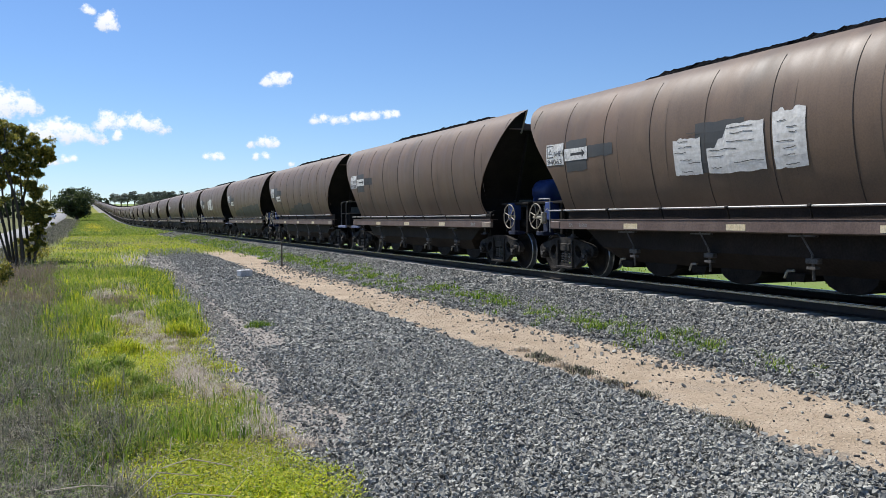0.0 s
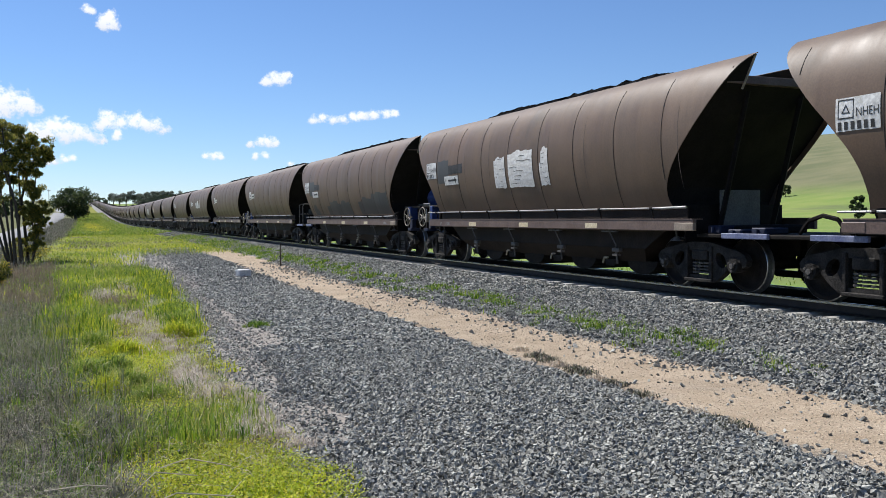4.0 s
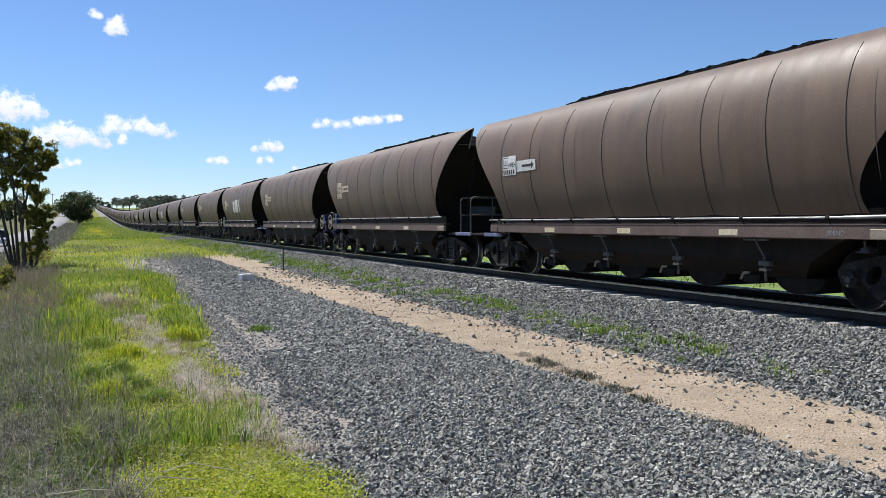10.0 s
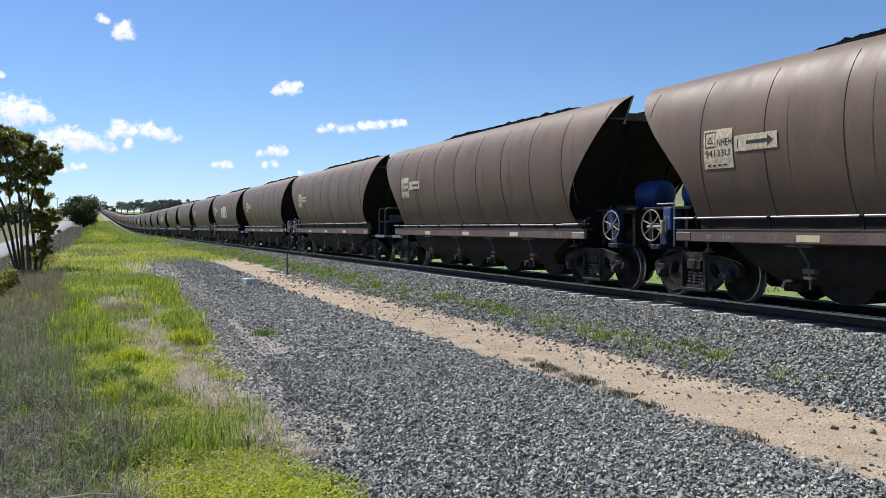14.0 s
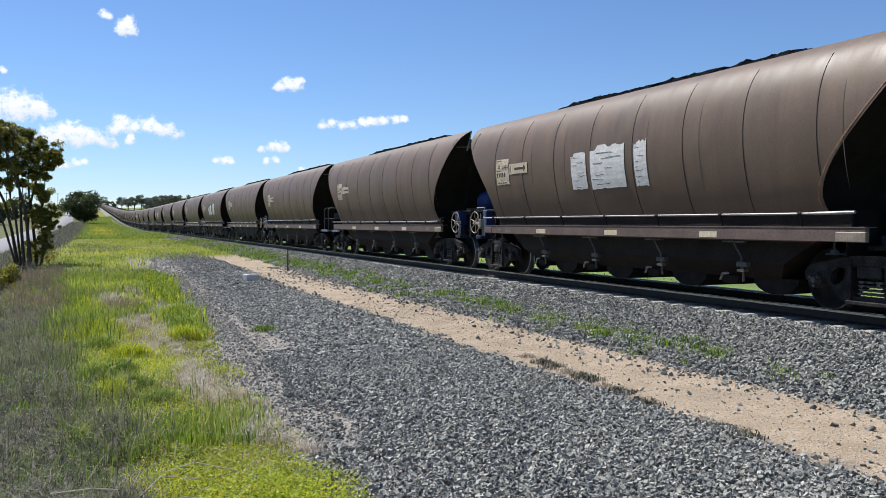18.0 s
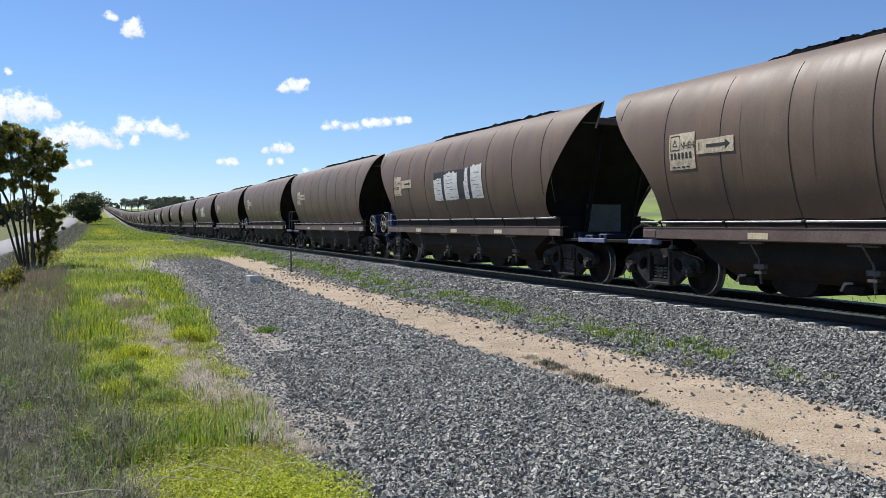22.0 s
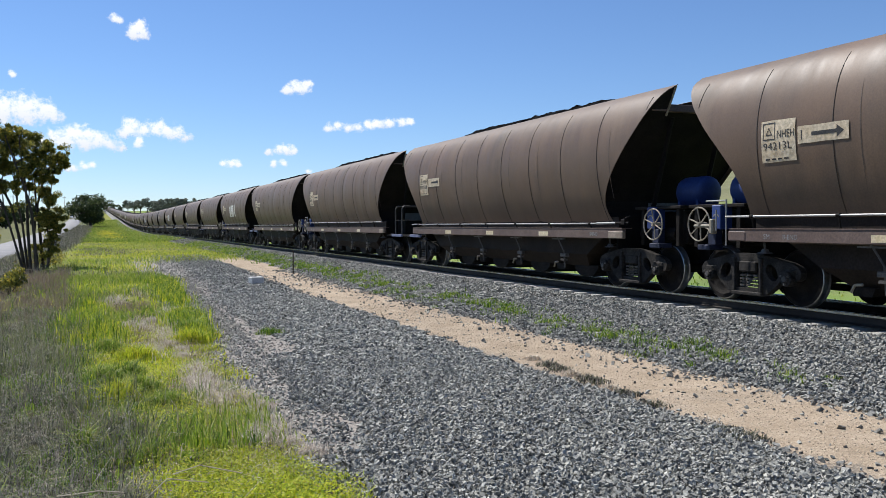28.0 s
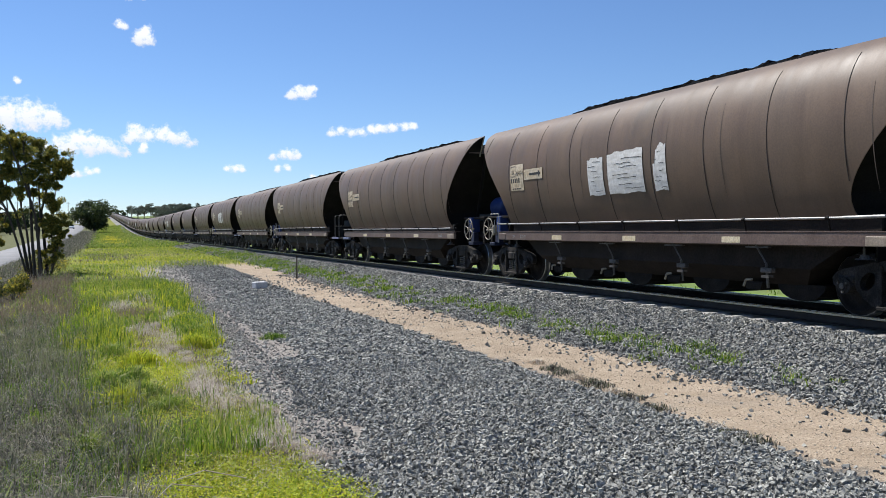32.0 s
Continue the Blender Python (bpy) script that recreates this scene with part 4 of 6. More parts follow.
        blue_end(w, blue)
        platform_end(w, -blue, hoops)
    tagged(w, "brown curved-side coal hopper wagon loaded with black coal", "freight wagon", "wagons of the coal train")
    return w


PANEL = []


def surf_panel():
    if not PANEL:
        PANEL.append(surf("dull_grey_panel", (0.12, 0.12, 0.11), (0.17, 0.165, 0.155), 3, 0.7))
    return PANEL[0]


def markings(w, k):
    """Marking panel, arrow plate and painted-out signs of wagon k."""
    plate = WHITE_PLATE if k <= 9 else CREAM
    low = k in (2, 3, 4, 5)
    early = k <= 5
    p0 = 6.0 if early else 5.14 - 0.02 * (k % 4)
    p1 = p0 - 0.71
    floor = 2.42 if k <= 9 else 2.25
    if early:
        patch("old_sign", w, p1 - 0.10, p1 - 0.92, 2.26, 2.90, OVERPAINT, 0.004, 0.012, 3 + k, "black painted-out square sign")
        patch("overpaint", w, p1 - 0.92, p1 - 1.86, 2.50, 2.74, BLACK_PAINT if k else OVERPAINT, 0.004, 0.012, k, "dark painted-out strip")
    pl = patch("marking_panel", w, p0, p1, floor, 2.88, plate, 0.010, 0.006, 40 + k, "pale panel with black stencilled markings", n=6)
    z = 2.32 if low else 2.61
    a0 = p1 - 0.62 if low else p1 - 0.05
    ap = patch("arrow_plate", w, a0, a0 - 0.92, z - 0.125, z + 0.125, plate, 0.012, 0.004, 70 + k, "pale panel with a black arrow", n=8)
    zt = 2.85
    f0, f1, g0, g1 = p0 - 0.04, p0 - 0.30, zt - 0.26, zt
    for a in (bar(pl, f0, f0 - 0.016, g0, g1), bar(pl, f1 + 0.016, f1, g0, g1), bar(pl, f0, f1, g1 - 0.016, g1), bar(pl, f0, f1, g0, g0 + 0.016)):
        a["label"] = "black painted frame line"
    m = (f0 + f1) / 2
    raw("triangle_mark", on_side(np.array([m + 0.07, m, m - 0.07, m + 0.045, m, m - 0.045]), np.array([g0 + 0.07, g0 + 0.195, g0 + 0.07, g0 + 0.085, g0 + 0.165, g0 + 0.085]), 0.014).tolist(), [(0, 1, 4, 3), (1, 2, 5, 4), (2, 0, 3, 5)], BLACK_PAINT, pl)
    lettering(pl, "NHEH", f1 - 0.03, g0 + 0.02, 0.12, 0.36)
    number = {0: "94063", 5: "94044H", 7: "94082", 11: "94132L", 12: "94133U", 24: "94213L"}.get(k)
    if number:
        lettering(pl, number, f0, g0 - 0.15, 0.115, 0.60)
    else:
        for i in range(5 + k % 2):
            bar(pl, f0 - i * 0.105, f0 - 0.06 - i * 0.105, g0 - 0.15, g0 - 0.04)
    if floor < 2.3:
        for i in range(4):
            bar(pl, f0 - 0.04 - i * 0.13, f0 - 0.13 - i * 0.13, floor + 0.035, floor + 0.06)
    arrow(ap, a0 - 0.26, a0 - 0.84, z, 0.055)
    if k == 5:
        lettering(ap, "R", a0 - 0.05, z - 0.07, 0.14)
    else:
        bar(ap, a0 - 0.06, a0 - 0.085, z - 0.07, z + 0.07)
    if k == 7:
        patch("graffiti", w, 5.05, 3.75, 1.50, 1.98, GRAFFITI, 0.007, 0.05, 77, "olive-yellow spray-painted graffiti blob", n=24)
        for i in range(9):
            c, q = 4.95 - 0.14 * i, 1.72 + 0.10 * math.sin(i * 1.9)
            a = np.linspace(0, 5.2, 12) + i
            ys, zs = c + 0.11 * np.cos(a), q + 0.15 * np.sin(a)
            pts = np.concatenate([on_side(ys, zs, 0.012), on_side(ys - 0.014, zs + 0.014, 0.012)])
            raw("graffiti_line", pts.tolist(), [(t, t + 1, t + 13, t + 12) for t in range(11)], BLACK_PAINT, w)
    if k == 22:
        for i, (c, a0_, a1_) in enumerate([(-3.95, -1.2, 3.6), (-4.75, 0.9, 5.4)]):
            a = np.linspace(a0_, a1_, 14)
            ys, zs = c - 0.16 * np.cos(a), 1.78 + 0.20 * np.sin(a)
            yo, zo = c - 0.24 * np.cos(a), 1.78 + 0.29 * np.sin(a)
            raw("graffiti_stroke", np.concatenate([on_side(ys, zs, 0.010), on_side(yo, zo, 0.010)]).tolist(), [(t, t + 1, t + 15, t + 14) for t in range(13)], TAN_SPRAY, w, "pale spray-painted stroke")
        patch("graffiti_stroke", w, -4.26, -4.36, 1.52, 2.0, TAN_SPRAY, 0.010, 0.02, 5, "pale spray-painted stroke", n=4)
    if k % 4 == 0:
        spans = {0: [(1.55, 0.85, .92), (0.70, -0.62, .97), (-0.80, -1.45, 1.0)], 8: [(1.5, 0.85, .95), (0.70, -0.60, 1.0), (-0.88, -1.35, 1.03)],
                 20: [(1.45, 0.85, .93), (0.66, -0.35, .98), (-0.8, -1.1, 1.0), (-1.3, -2.0, 1.02)]}.get(k, [(1.48, 0.90, 0.97), (0.74, -0.50, 1.0), (-0.82, -1.22, 1.0)])
        if k in (0, 20):
            a, b = (0.98, -0.2) if k == 0 else (spans[0][0], spans[-1][1])
            patch("painted_out_sign", w, a, b, 2.02, 2.84, BLACK_PAINT if k == 20 else OVERPAINT, 0.005, 0.01, k + 5, "dark remains of a painted-out sign")
        for i, (a, b, h) in enumerate(spans):
            rnd = random.Random(k * 7 + i)
            top = [2.86 * h + rnd.uniform(-0.04, 0.02) for _ in range(7)]
            top[0] -= 0.05
            if k == 0 and i == 1:
                top[:3] = [2.42, 2.55, 2.75]
            if k == 8 and i == 1:
                top[-2:] = [2.7, 2.45]
            if k == 8 and i == 2:
                top[:4] = [2.35, 2.5, 2.7, 2.85]
            if k % 8 == 4 and i == 2:
                top[:2] = [2.5, 2.75]
            p = patch("whitewashed_sign", w, a, b, 2.22 if k == 8 else 2.00, 2.84, PATCH_WHITE, 0.011, 0.012, 20 + k + i, "whitewashed painted-out sign, worn and cracked", top)
            for j in range(7):
                z = 2.06 + 0.105 * j + rnd.uniform(-0.03, 0.03)
                s = rnd.uniform(0, 0.5) * (a - b)
                e = min(a - b - 0.03, s + rnd.uniform(0.2, 0.6) * (a - b))
                ys = np.linspace(a - 0.02 - s, a - e, 6)
                zs = z + np.array([rnd.uniform(-0.012, 0.012) for _ in ys])
                pts = np.concatenate([on_side(ys, zs, 0.015), on_side(ys, zs + 0.012, 0.015)])
                raw("crack", pts.tolist(), [(q, q + 1, q + 7, q + 6) for q in range(5)], OVERPAINT, p)
    if low and k != 4:
        spans = {2: [(2.6, -2.4, [1.7, 1.8, 1.95, 2.05, 1.95, 2.0, 1.8])], 3: [(3.7, 0.9, [1.75, 1.85, 1.9, 1.9, 2.0, 1.9, 2.0]), (0.7, -5.0, [2.05, 2.05, 2.1, 2.15, 2.1, 2.2, 2.1])],
                 4: [(3.0, -1.0, [1.6, 1.7, 1.75, 1.7, 1.6, 1.7, 1.6])], 5: [(5.0, 4.2, [1.8, 1.86, 1.88, 1.84, 1.7, 1.6, 1.5]), (2.7, -0.7, [1.8, 1.95, 2.0, 1.85, 1.98, 1.9, 1.8]), (-1.8, -5.2, [1.9, 2.05, 2.0, 2.15, 2.2, 2.15, 2.2])]}[k]
        for q, (a, b, tops) in enumerate(spans):
            patch("graffiti_overpaint", w, a, b, 1.42, 2.1, OVERPAINT, 0.003, 0.014, k * 3 + q, "dark blue-grey overpainted lower side", tops, 40)
        if k == 3:
            for q in range(4):
                patch("tan_scuff", w, 0.9 - 1.45 * q, -0.1 - 1.5 * q, 2.14 + 0.03 * q, 2.42 + 0.05 * q, SCUFF, 0.004, 0.04, 61 + q, "tan remains of old graffiti", n=14)
    ends = {14: (1,), 15: (1,), 16: (-1,), 17: (1,)}.get(k, ())
    zs = np.linspace(1.5, 3.72, 16)
    for e in ends:
        pull = far_push(zs) if e > 0 else 0.26 if k % 2 == 0 else 0.13
        inset = 0.05 + 0.0 * zs if k in (15, 16) else 0.12 + 0.30 * (3.0 - zs).clip(0)
        pts = np.concatenate([on_side(e * (end_y(zs) - inset) + pull, zs, 0.008), on_side(e * (end_y(zs) - inset - 0.03) + pull, zs, 0.008)])
        raw("rust_line", pts.tolist(), [(q, q + 1, q + 17, q + 16) for q in range(15)], RUST, w, "pale rusty weld line")


def travelled(t):
    """Metres the train has gone: it slows a little."""
    return 13.380 * t - 0.00776 * t * t


def wagon_pose(s):
    """The wagon whose centre stands s metres along the line."""
    a, b = float(rail_rise(s - 5.85)), float(rail_rise(s + 5.85))
    return pose(TRACK_X, s, RAIL_Z + (a + b) / 2, math.degrees(math.atan2(b - a, 11.7)), 0, 0)


FIRST, LAST = -1, 96
train = []
masters = {}
for k in range(FIRST, LAST + 1):
    detail = 2 if k <= 30 else 1 if k <= 37 else 0
    key = (1 if k % 2 == 0 else -1, detail, k % 4 != 0)
    at = wagon_pose(10.843 + PITCH * k)
    if key not in masters:
        masters[key] = hopper_wagon(*key)
        w = masters[key]
        w.matrix_basis = at
    else:
        w = copy_thing(masters[key], at)
    train.append((k, w))
for k, w in train:
    if k < 0:
        continue
    if k <= 37:
        markings(w, k)
    else:
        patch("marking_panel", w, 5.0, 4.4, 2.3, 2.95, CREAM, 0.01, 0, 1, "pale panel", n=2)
        if k % 4 == 0:
            patch("whitewashed_sign", w, 1.48, -1.22, 2.0, 2.84, PATCH_WHITE, 0.011, 0, 1, "whitewashed painted-out sign", n=3)


# ---- sleepers ----
def sleeper_mesh():
    bm = bmesh.new()
    box(bm, -1.25, 1.25, -0.11, 0.11, -0.10, 0.09, 0.018)
    for v in bm.verts:
        if v.co.z > 0 and abs(v.co.x) < 1.26:
            v.co.y *= 0.9
    me = bpy.data.meshes.new("sleeper")
    bm.to_mesh(me)
    bm.free()
    me.materials.append(CONCRETE)
    return me


SLEEPER = sleeper_mesh()
track = tagged(new("sleeper_row"), "pale concrete sleepers set in grey ballast", "sleepers", kind="structure")
rnd = random.Random(4)
for i in range(240):
    y = 5.6 + i * 0.6
    ob = new("sleeper", SLEEPER)
    ob.parent = track
    ob.matrix_basis = pose(TRACK_X + rnd.uniform(-0.02, 0.02), y + 0.09 + rnd.uniform(-0.02, 0.02), 0.168 + float(rail_rise(y)), 0, 0, rnd.uniform(-0.6, 0.6))


# ---- many small loose pieces, written straight into arrays ----
def soup(name, verts, sizes, index, material, label, category="", smooth=False):
    """One mesh from arrays: vertices, corners per face, corner indices."""
    me = bpy.data.meshes.new(name)
    me.vertices.add(len(verts))
    me.vertices.foreach_set("co", np.ascontiguousarray(verts, np.float32).ravel())
    me.loops.add(len(index))
    me.loops.foreach_set("vertex_index", np.ascontiguousarray(index, np.int32))
    me.polygons.add(len(sizes))
    me.polygons.foreach_set("loop_start", np.r_[0, np.cumsum(sizes)[:-1]].astype(np.int32))
    me.update(calc_edges=True)
    me.validate()
    me.shade_flat()
    me.materials.append(material)
    ob = new(name, me)
    if label:
        tagged(ob, label, category, kind="stuff")
    return ob


def stones(name, pos, size, material, label, category, flat=0.5, seed=0):
    """Angular crushed stones: six-sided lumps with knocked-off corners, each at its own turn."""
    rg = np.random.default_rng(seed)
    n = len(pos)
    corner = np.array([(x, y, z) for x in (-1, 1) for y in (-1, 1) for z in (-1, 1)], float)
    protos = corner[None] * rg.uniform(0.5, 1.05, (64, 8, 3))
    v = protos[rg.integers(0, 64, n)] * 0.5
    v *= (size[:, None] * np.stack([rg.uniform(0.9, 1.5, n), rg.uniform(0.65, 1.05, n), rg.uniform(0.32, 0.66, n)], -1))[:, None, :]
    q = rg.normal(size=(n, 4))
    q[:, 1:3] *= flat
    q /= np.linalg.norm(q, axis=1)[:, None]
    w, x, y, z = q.T
    rot = np.stack([1 - 2 * (y * y + z * z), 2 * (x * y - z * w), 2 * (x * z + y * w), 2 * (x * y + z * w), 1 - 2 * (x * x + z * z), 2 * (y * z - x * w), 2 * (x * z - y * w), 2 * (y * z + x * w), 1 - 2 * (x * x + y * y)], -1).reshape(n, 3, 3)
    v = np.einsum("nij,nkj->nki", rot, v) + pos[:, None, :]
    f = np.array([(0, 1, 3, 2), (4, 6, 7, 5), (0, 4, 5, 1), (2, 3, 7, 6), (0, 2, 6, 4), (1, 5, 7, 3)])
    idx = (f[None] + 8 * np.arange(n)[:, None, None]).ravel()
    return soup(name, v.reshape(-1, 3), np.full(6 * n, 4), idx, material, label, category)


def blades(name, pos, height, width, material, label, category, lean=0.5, seed=0, droop=0.35):
    """Grass blades: a bent, tapering strip each."""
    rg = np.random.default_rng(seed)
    n = len(pos)
    a = rg.uniform(0, 2 * np.pi, n)
    face = a + np.pi / 2 + rg.uniform(-0.5, 0.5, n)
    side = np.stack([np.cos(face), np.sin(face), 0 * a], -1) * (width / 2)[:, None]
    out = np.stack([np.cos(a), np.sin(a), 0 * a], -1) * (height * rg.uniform(0.05, lean, n))[:, None]
    up = np.array([0, 0, 1.0])
    mid = pos + out * 0.35 + up * (height * 0.6)[:, None]
    b = a + rg.normal(0, 0.9, n)
    bend = np.stack([np.cos(b), np.sin(b), 0 * b], -1) * np.linalg.norm(out, axis=1)[:, None]
    tip = pos + out * 0.5 + bend * 0.8 + up * (height * rg.uniform(1 - droop, 1.0, n))[:, None]
    v = np.stack([pos - side, pos + side, mid + side * 0.8, mid - side * 0.8, tip], 1)
    idx = (np.array([0, 1, 2, 3, 3, 2, 4])[None] + 5 * np.arange(n)[:, None]).ravel()
    return soup(name, v.reshape(-1, 3), np.tile([4, 3], n), idx, material, label, category)


LATTICE = np.random.default_rng(5).uniform(-1, 1, (256, 256))


def fbm(x, y, s, seed=0.0):
    """Smooth unevenness of about one metre over s, from -1 to 1."""
    total = 0.0
    for k in range(3):
        f = 0.42 * s * 2.03 ** k
        u, v = x * f + seed * 13.7 + 31 * k + 100, y * f + seed * 7.3 + 57 * k + 100
        i, j = np.floor(u).astype(int), np.floor(v).astype(int)
        a, b = u - i, v - j
        a, b = a * a * (3 - 2 * a), b * b * (3 - 2 * b)
        g = lambda p, q: LATTICE[(i + p) % 256, (j + q) % 256]
        total = total + 0.58 ** k * ((g(0, 0) * (1 - a) + g(1, 0) * a) * (1 - b) + (g(0, 1) * (1 - a) + g(1, 1) * a) * b)
    return total * 0.95


RG = np.random.default_rng(11)


def chance(p):
    return RG.random(len(p)) < p


def scatter(n, x0, x1, y0, y1, power=1.0):
    """Random places, denser towards y0, kept to the wedge of ground before the camera."""
    u = RG.random(n)
    y = y0 + (y1 - y0) * u ** power
    x = RG.uniform(x0, x1, n)
    keep = (x < 1.26 * y + 0.6) & (x > -0.09 * y - 0.7)
    return x[keep], y[keep]


def bed_z(x, y):
    """Ballast surface across the line."""
    x = np.where(x < 8.4, 8.4 - (8.4 - x) * 2.05 / (2.05 - sand_shift(y)), x)
    return np.interp(x, bx, bz) + rail_rise(y)


def edge_x(y):
    return 1.36 + np.interp(y, [4, 9, 12, 15, 21, 35, 50], [0, -0.05, 0.1, 0.2, 0.4, 0.9, 1.5])


# gravel apron: crushed stone between the grass and the sandy track
def apron(n, y0, y1, lo, hi, seed):
    x, y = scatter(n, 1.3, 5.25 if y1 < 30 else 6.1, y0, y1)
    edge = 0.28 * fbm(x, y, 1.1, 3.0) + 0.12 * fbm(x, y, 5.0, 1.0)
    left = 1.42 + np.interp(y, [4, 9, 12, 15, 21, 35, 50], [0, -0.05, 0.1, 0.2, 0.4, 0.9, 1.5])
    keep = (x > left + edge) & (x < 4.9 + sand_shift(y) + edge * 0.6)
    dust = np.exp(-((x - left - 0.35 - 0.25 * fbm(x, y, 0.8, 3.0)) / 0.42) ** 2) * np.maximum(smoothstep(-0.35, 0.35, fbm(x, y, 0.5, 7.0)), np.interp(y, [7.5, 9, 14, 19], [0, 1, 1, 0]))
    worn_line = 2.0 + np.interp(y, [11, 12.7, 14, 18, 27, 40], [0.35, 0.18, 0.05, 0.02, 0.5, 1.1])
    dust = np.maximum(dust, 2.4 * np.exp(-((x - worn_line - 0.12 * fbm(x, y, 1.5, 3.0)) / np.interp(y, [11, 14, 30], [0.22, 0.34, 0.5])) ** 2) * smoothstep(11.3, 12.6, y) * np.interp(y, [16, 20, 30, 40], [1, 0.75, 0.6, 0.4]))
    dust = dust * smoothstep(5.8, 6.9, y)
    bare = RG.random(len(x)) < np.minimum(0.97, 1.9 * dust) * np.interp(y, [8, 20, 34], [1, 0.95, 0.6])
    worn = (fbm(x, y, 0.7, 2.0) > 0.62) & (RG.random(len(x)) < 0.5)
    keep &= ~bare & ~worn
    x, y = x[keep], y[keep]
    s = RG.uniform(lo, hi, len(x))
    z = ground_z(x, y) + RG.uniform(-0.3, 1.15 if y0 < 10 else 0.5, len(x)) * s
    return stones("gravel", np.stack([x, y, z], -1), s, STONE, "loose grey crushed stone spread beside the track", "gravel", 0.5 if y0 < 10 else 0.25, seed)


apron(104000, 3.9, 11, 0.018, 0.037, 1)
apron(44000, 11, 22, 0.030, 0.054, 2)
apron(26000, 22, 54, 0.036, 0.064, 3)


# thin scatter of chips and dust-covered stones where gravel and grass meet
x, y = scatter(16000, 0.9, 3.0, 4.2, 26, 1.3)
x = edge_x(y) + (x - 1.9) * 0.55 + 0.1
s = RG.uniform(0.010, 0.034, len(x))
stones("gravel_chips", np.stack([x, y, ground_z(x, y) + 0.2 * s], -1), s, STONE, "thin scatter of small stones at the edge of the grass", "gravel", seed=9)


# dust-covered chips on the worn strip through the gravel
x, y = scatter(26000, 1.2, 3.6, 6.6, 30, 1.2)
line = 2.0 + np.interp(y, [6.6, 8, 11, 12.7, 14, 18, 27, 40], [-0.62, -0.6, 0.35, 0.18, 0.05, 0.02, 0.5, 1.1])
keep = chance(np.exp(-((x - line) / np.interp(y, [7, 11, 14, 30], [0.15, 0.25, 0.38, 0.5])) ** 2) * np.interp(y, [6.6, 8, 8.6, 11.5, 12.5, 30], [0.6, 0.5, 0, 0, 1, 0.7]))
x, y = x[keep], y[keep]
s = RG.uniform(0.008, 0.030, len(x)) * np.interp(y, [7, 25], [0.8, 1.5])
stones("dusty_chips", np.stack([x, y, ground_z(x, y) + 0.2 * s], -1), s, DUST_CHIP, "dust-covered chips on a worn strip in the gravel", "gravel", flat=0.3, seed=19)


# ballast shoulder stones
def shoulder(n, y0, y1, lo, hi, seed):
    x, y = scatter(n, 6.3, 10.0, y0, y1)
    edge = 0.28 * fbm(x, y, 1.3, 5.0) + 0.14 * fbm(x, y, 5.0, 2.0)
    keep = x > 6.75 + sand_shift(y) + edge - np.abs(RG.normal(0, 0.20, len(x))) * (RG.random(len(x)) < 0.5)
    x, y = x[keep], y[keep]
    s = RG.uniform(lo, hi, len(x))
    z = bed_z(x, y) + RG.uniform(-0.3, 1.0 if y0 < 10 else 0.5, len(x)) * s
    return stones("ballast_stones", np.stack([x, y, z], -1), s, BALLAST_STONE, "angular grey ballast stones on the track shoulder", "ballast", 0.5 if y0 < 10 else 0.25, seed)


shoulder(62000, 5.0, 16, 0.027, 0.050, 4)
shoulder(30000, 16, 32, 0.042, 0.074, 5)
shoulder(22000, 32, 80, 0.06, 0.10, 6)
shoulder(14000, 80, 170, 0.10, 0.17, 66)

# stray stones and pebbles on the sandy track
x, y = scatter(26000, 4.75, 7.0, 4.2, 34, 1.3)
x = x + sand_shift(y)
near_line, near_apron = np.maximum(0, 6.75 + sand_shift(y) - x), np.maximum(0, x - 4.85 - sand_shift(y))
keep = chance(np.maximum(0.55 * np.exp(-near_line / 0.45), np.maximum(0.7 * np.exp(-near_apron / 0.12), 0.03)) * (0.55 + 0.6 * smoothstep(-0.4, 0.5, fbm(x, y, 1.5, 6.6))))
x, y = x[keep], y[keep]
s = RG.uniform(0.02, 0.066, len(x)) * RG.uniform(0.4, 1.0, len(x)) * np.interp(y, [5, 20, 34], [1, 1.2, 1.6])
stones("stray_stones", np.stack([x, y, ground_z(x, y) + 0.2 * s], -1), s, BALLAST_STONE, "stray dark stones on the sandy track", "stones", seed=7)
x, y = scatter(15000, 4.85, 6.9, 4.2, 18, 1.25)
s = RG.uniform(0.005, 0.015, len(x)) * np.interp(y, [5, 20], [1, 1.5])
stones("path_pebbles", np.stack([x, y, ground_z(x, y) + 0.02 * s], -1), s, PEBBLE, "fine tan pebbles on the sandy track", "pebbles", flat=0.3, seed=8)


# ---- grass ----
def turf(name, x, y, h0, h1, wide, material, label, seed, lean=0.6, droop=0.35, tall=None):
    h = RG.uniform(h0, h1, len(x))
    if tall is not None:
        h = h * tall
    wd = RG.uniform(0.6, 1.2, len(x)) * wide
    z = ground_z(x, y)
    z = np.where(x > 6.35 + sand_shift(y), np.maximum(z, bed_z(x, y)), z)
    return blades(name, np.stack([x, y, z - 0.01], -1), h, wd, material, label, "grass", lean, seed, droop)


def dry_x(y):
    """The dry weeds give way to green growth to the right of this line."""
    return np.interp(y, [4, 5.8, 7.2, 8.9, 10, 13.2, 18, 29, 41, 71], [0.42, 0.34, 0.32, 0.17, -0.15, -0.33, -0.50, -0.86, -1.0, -0.3])


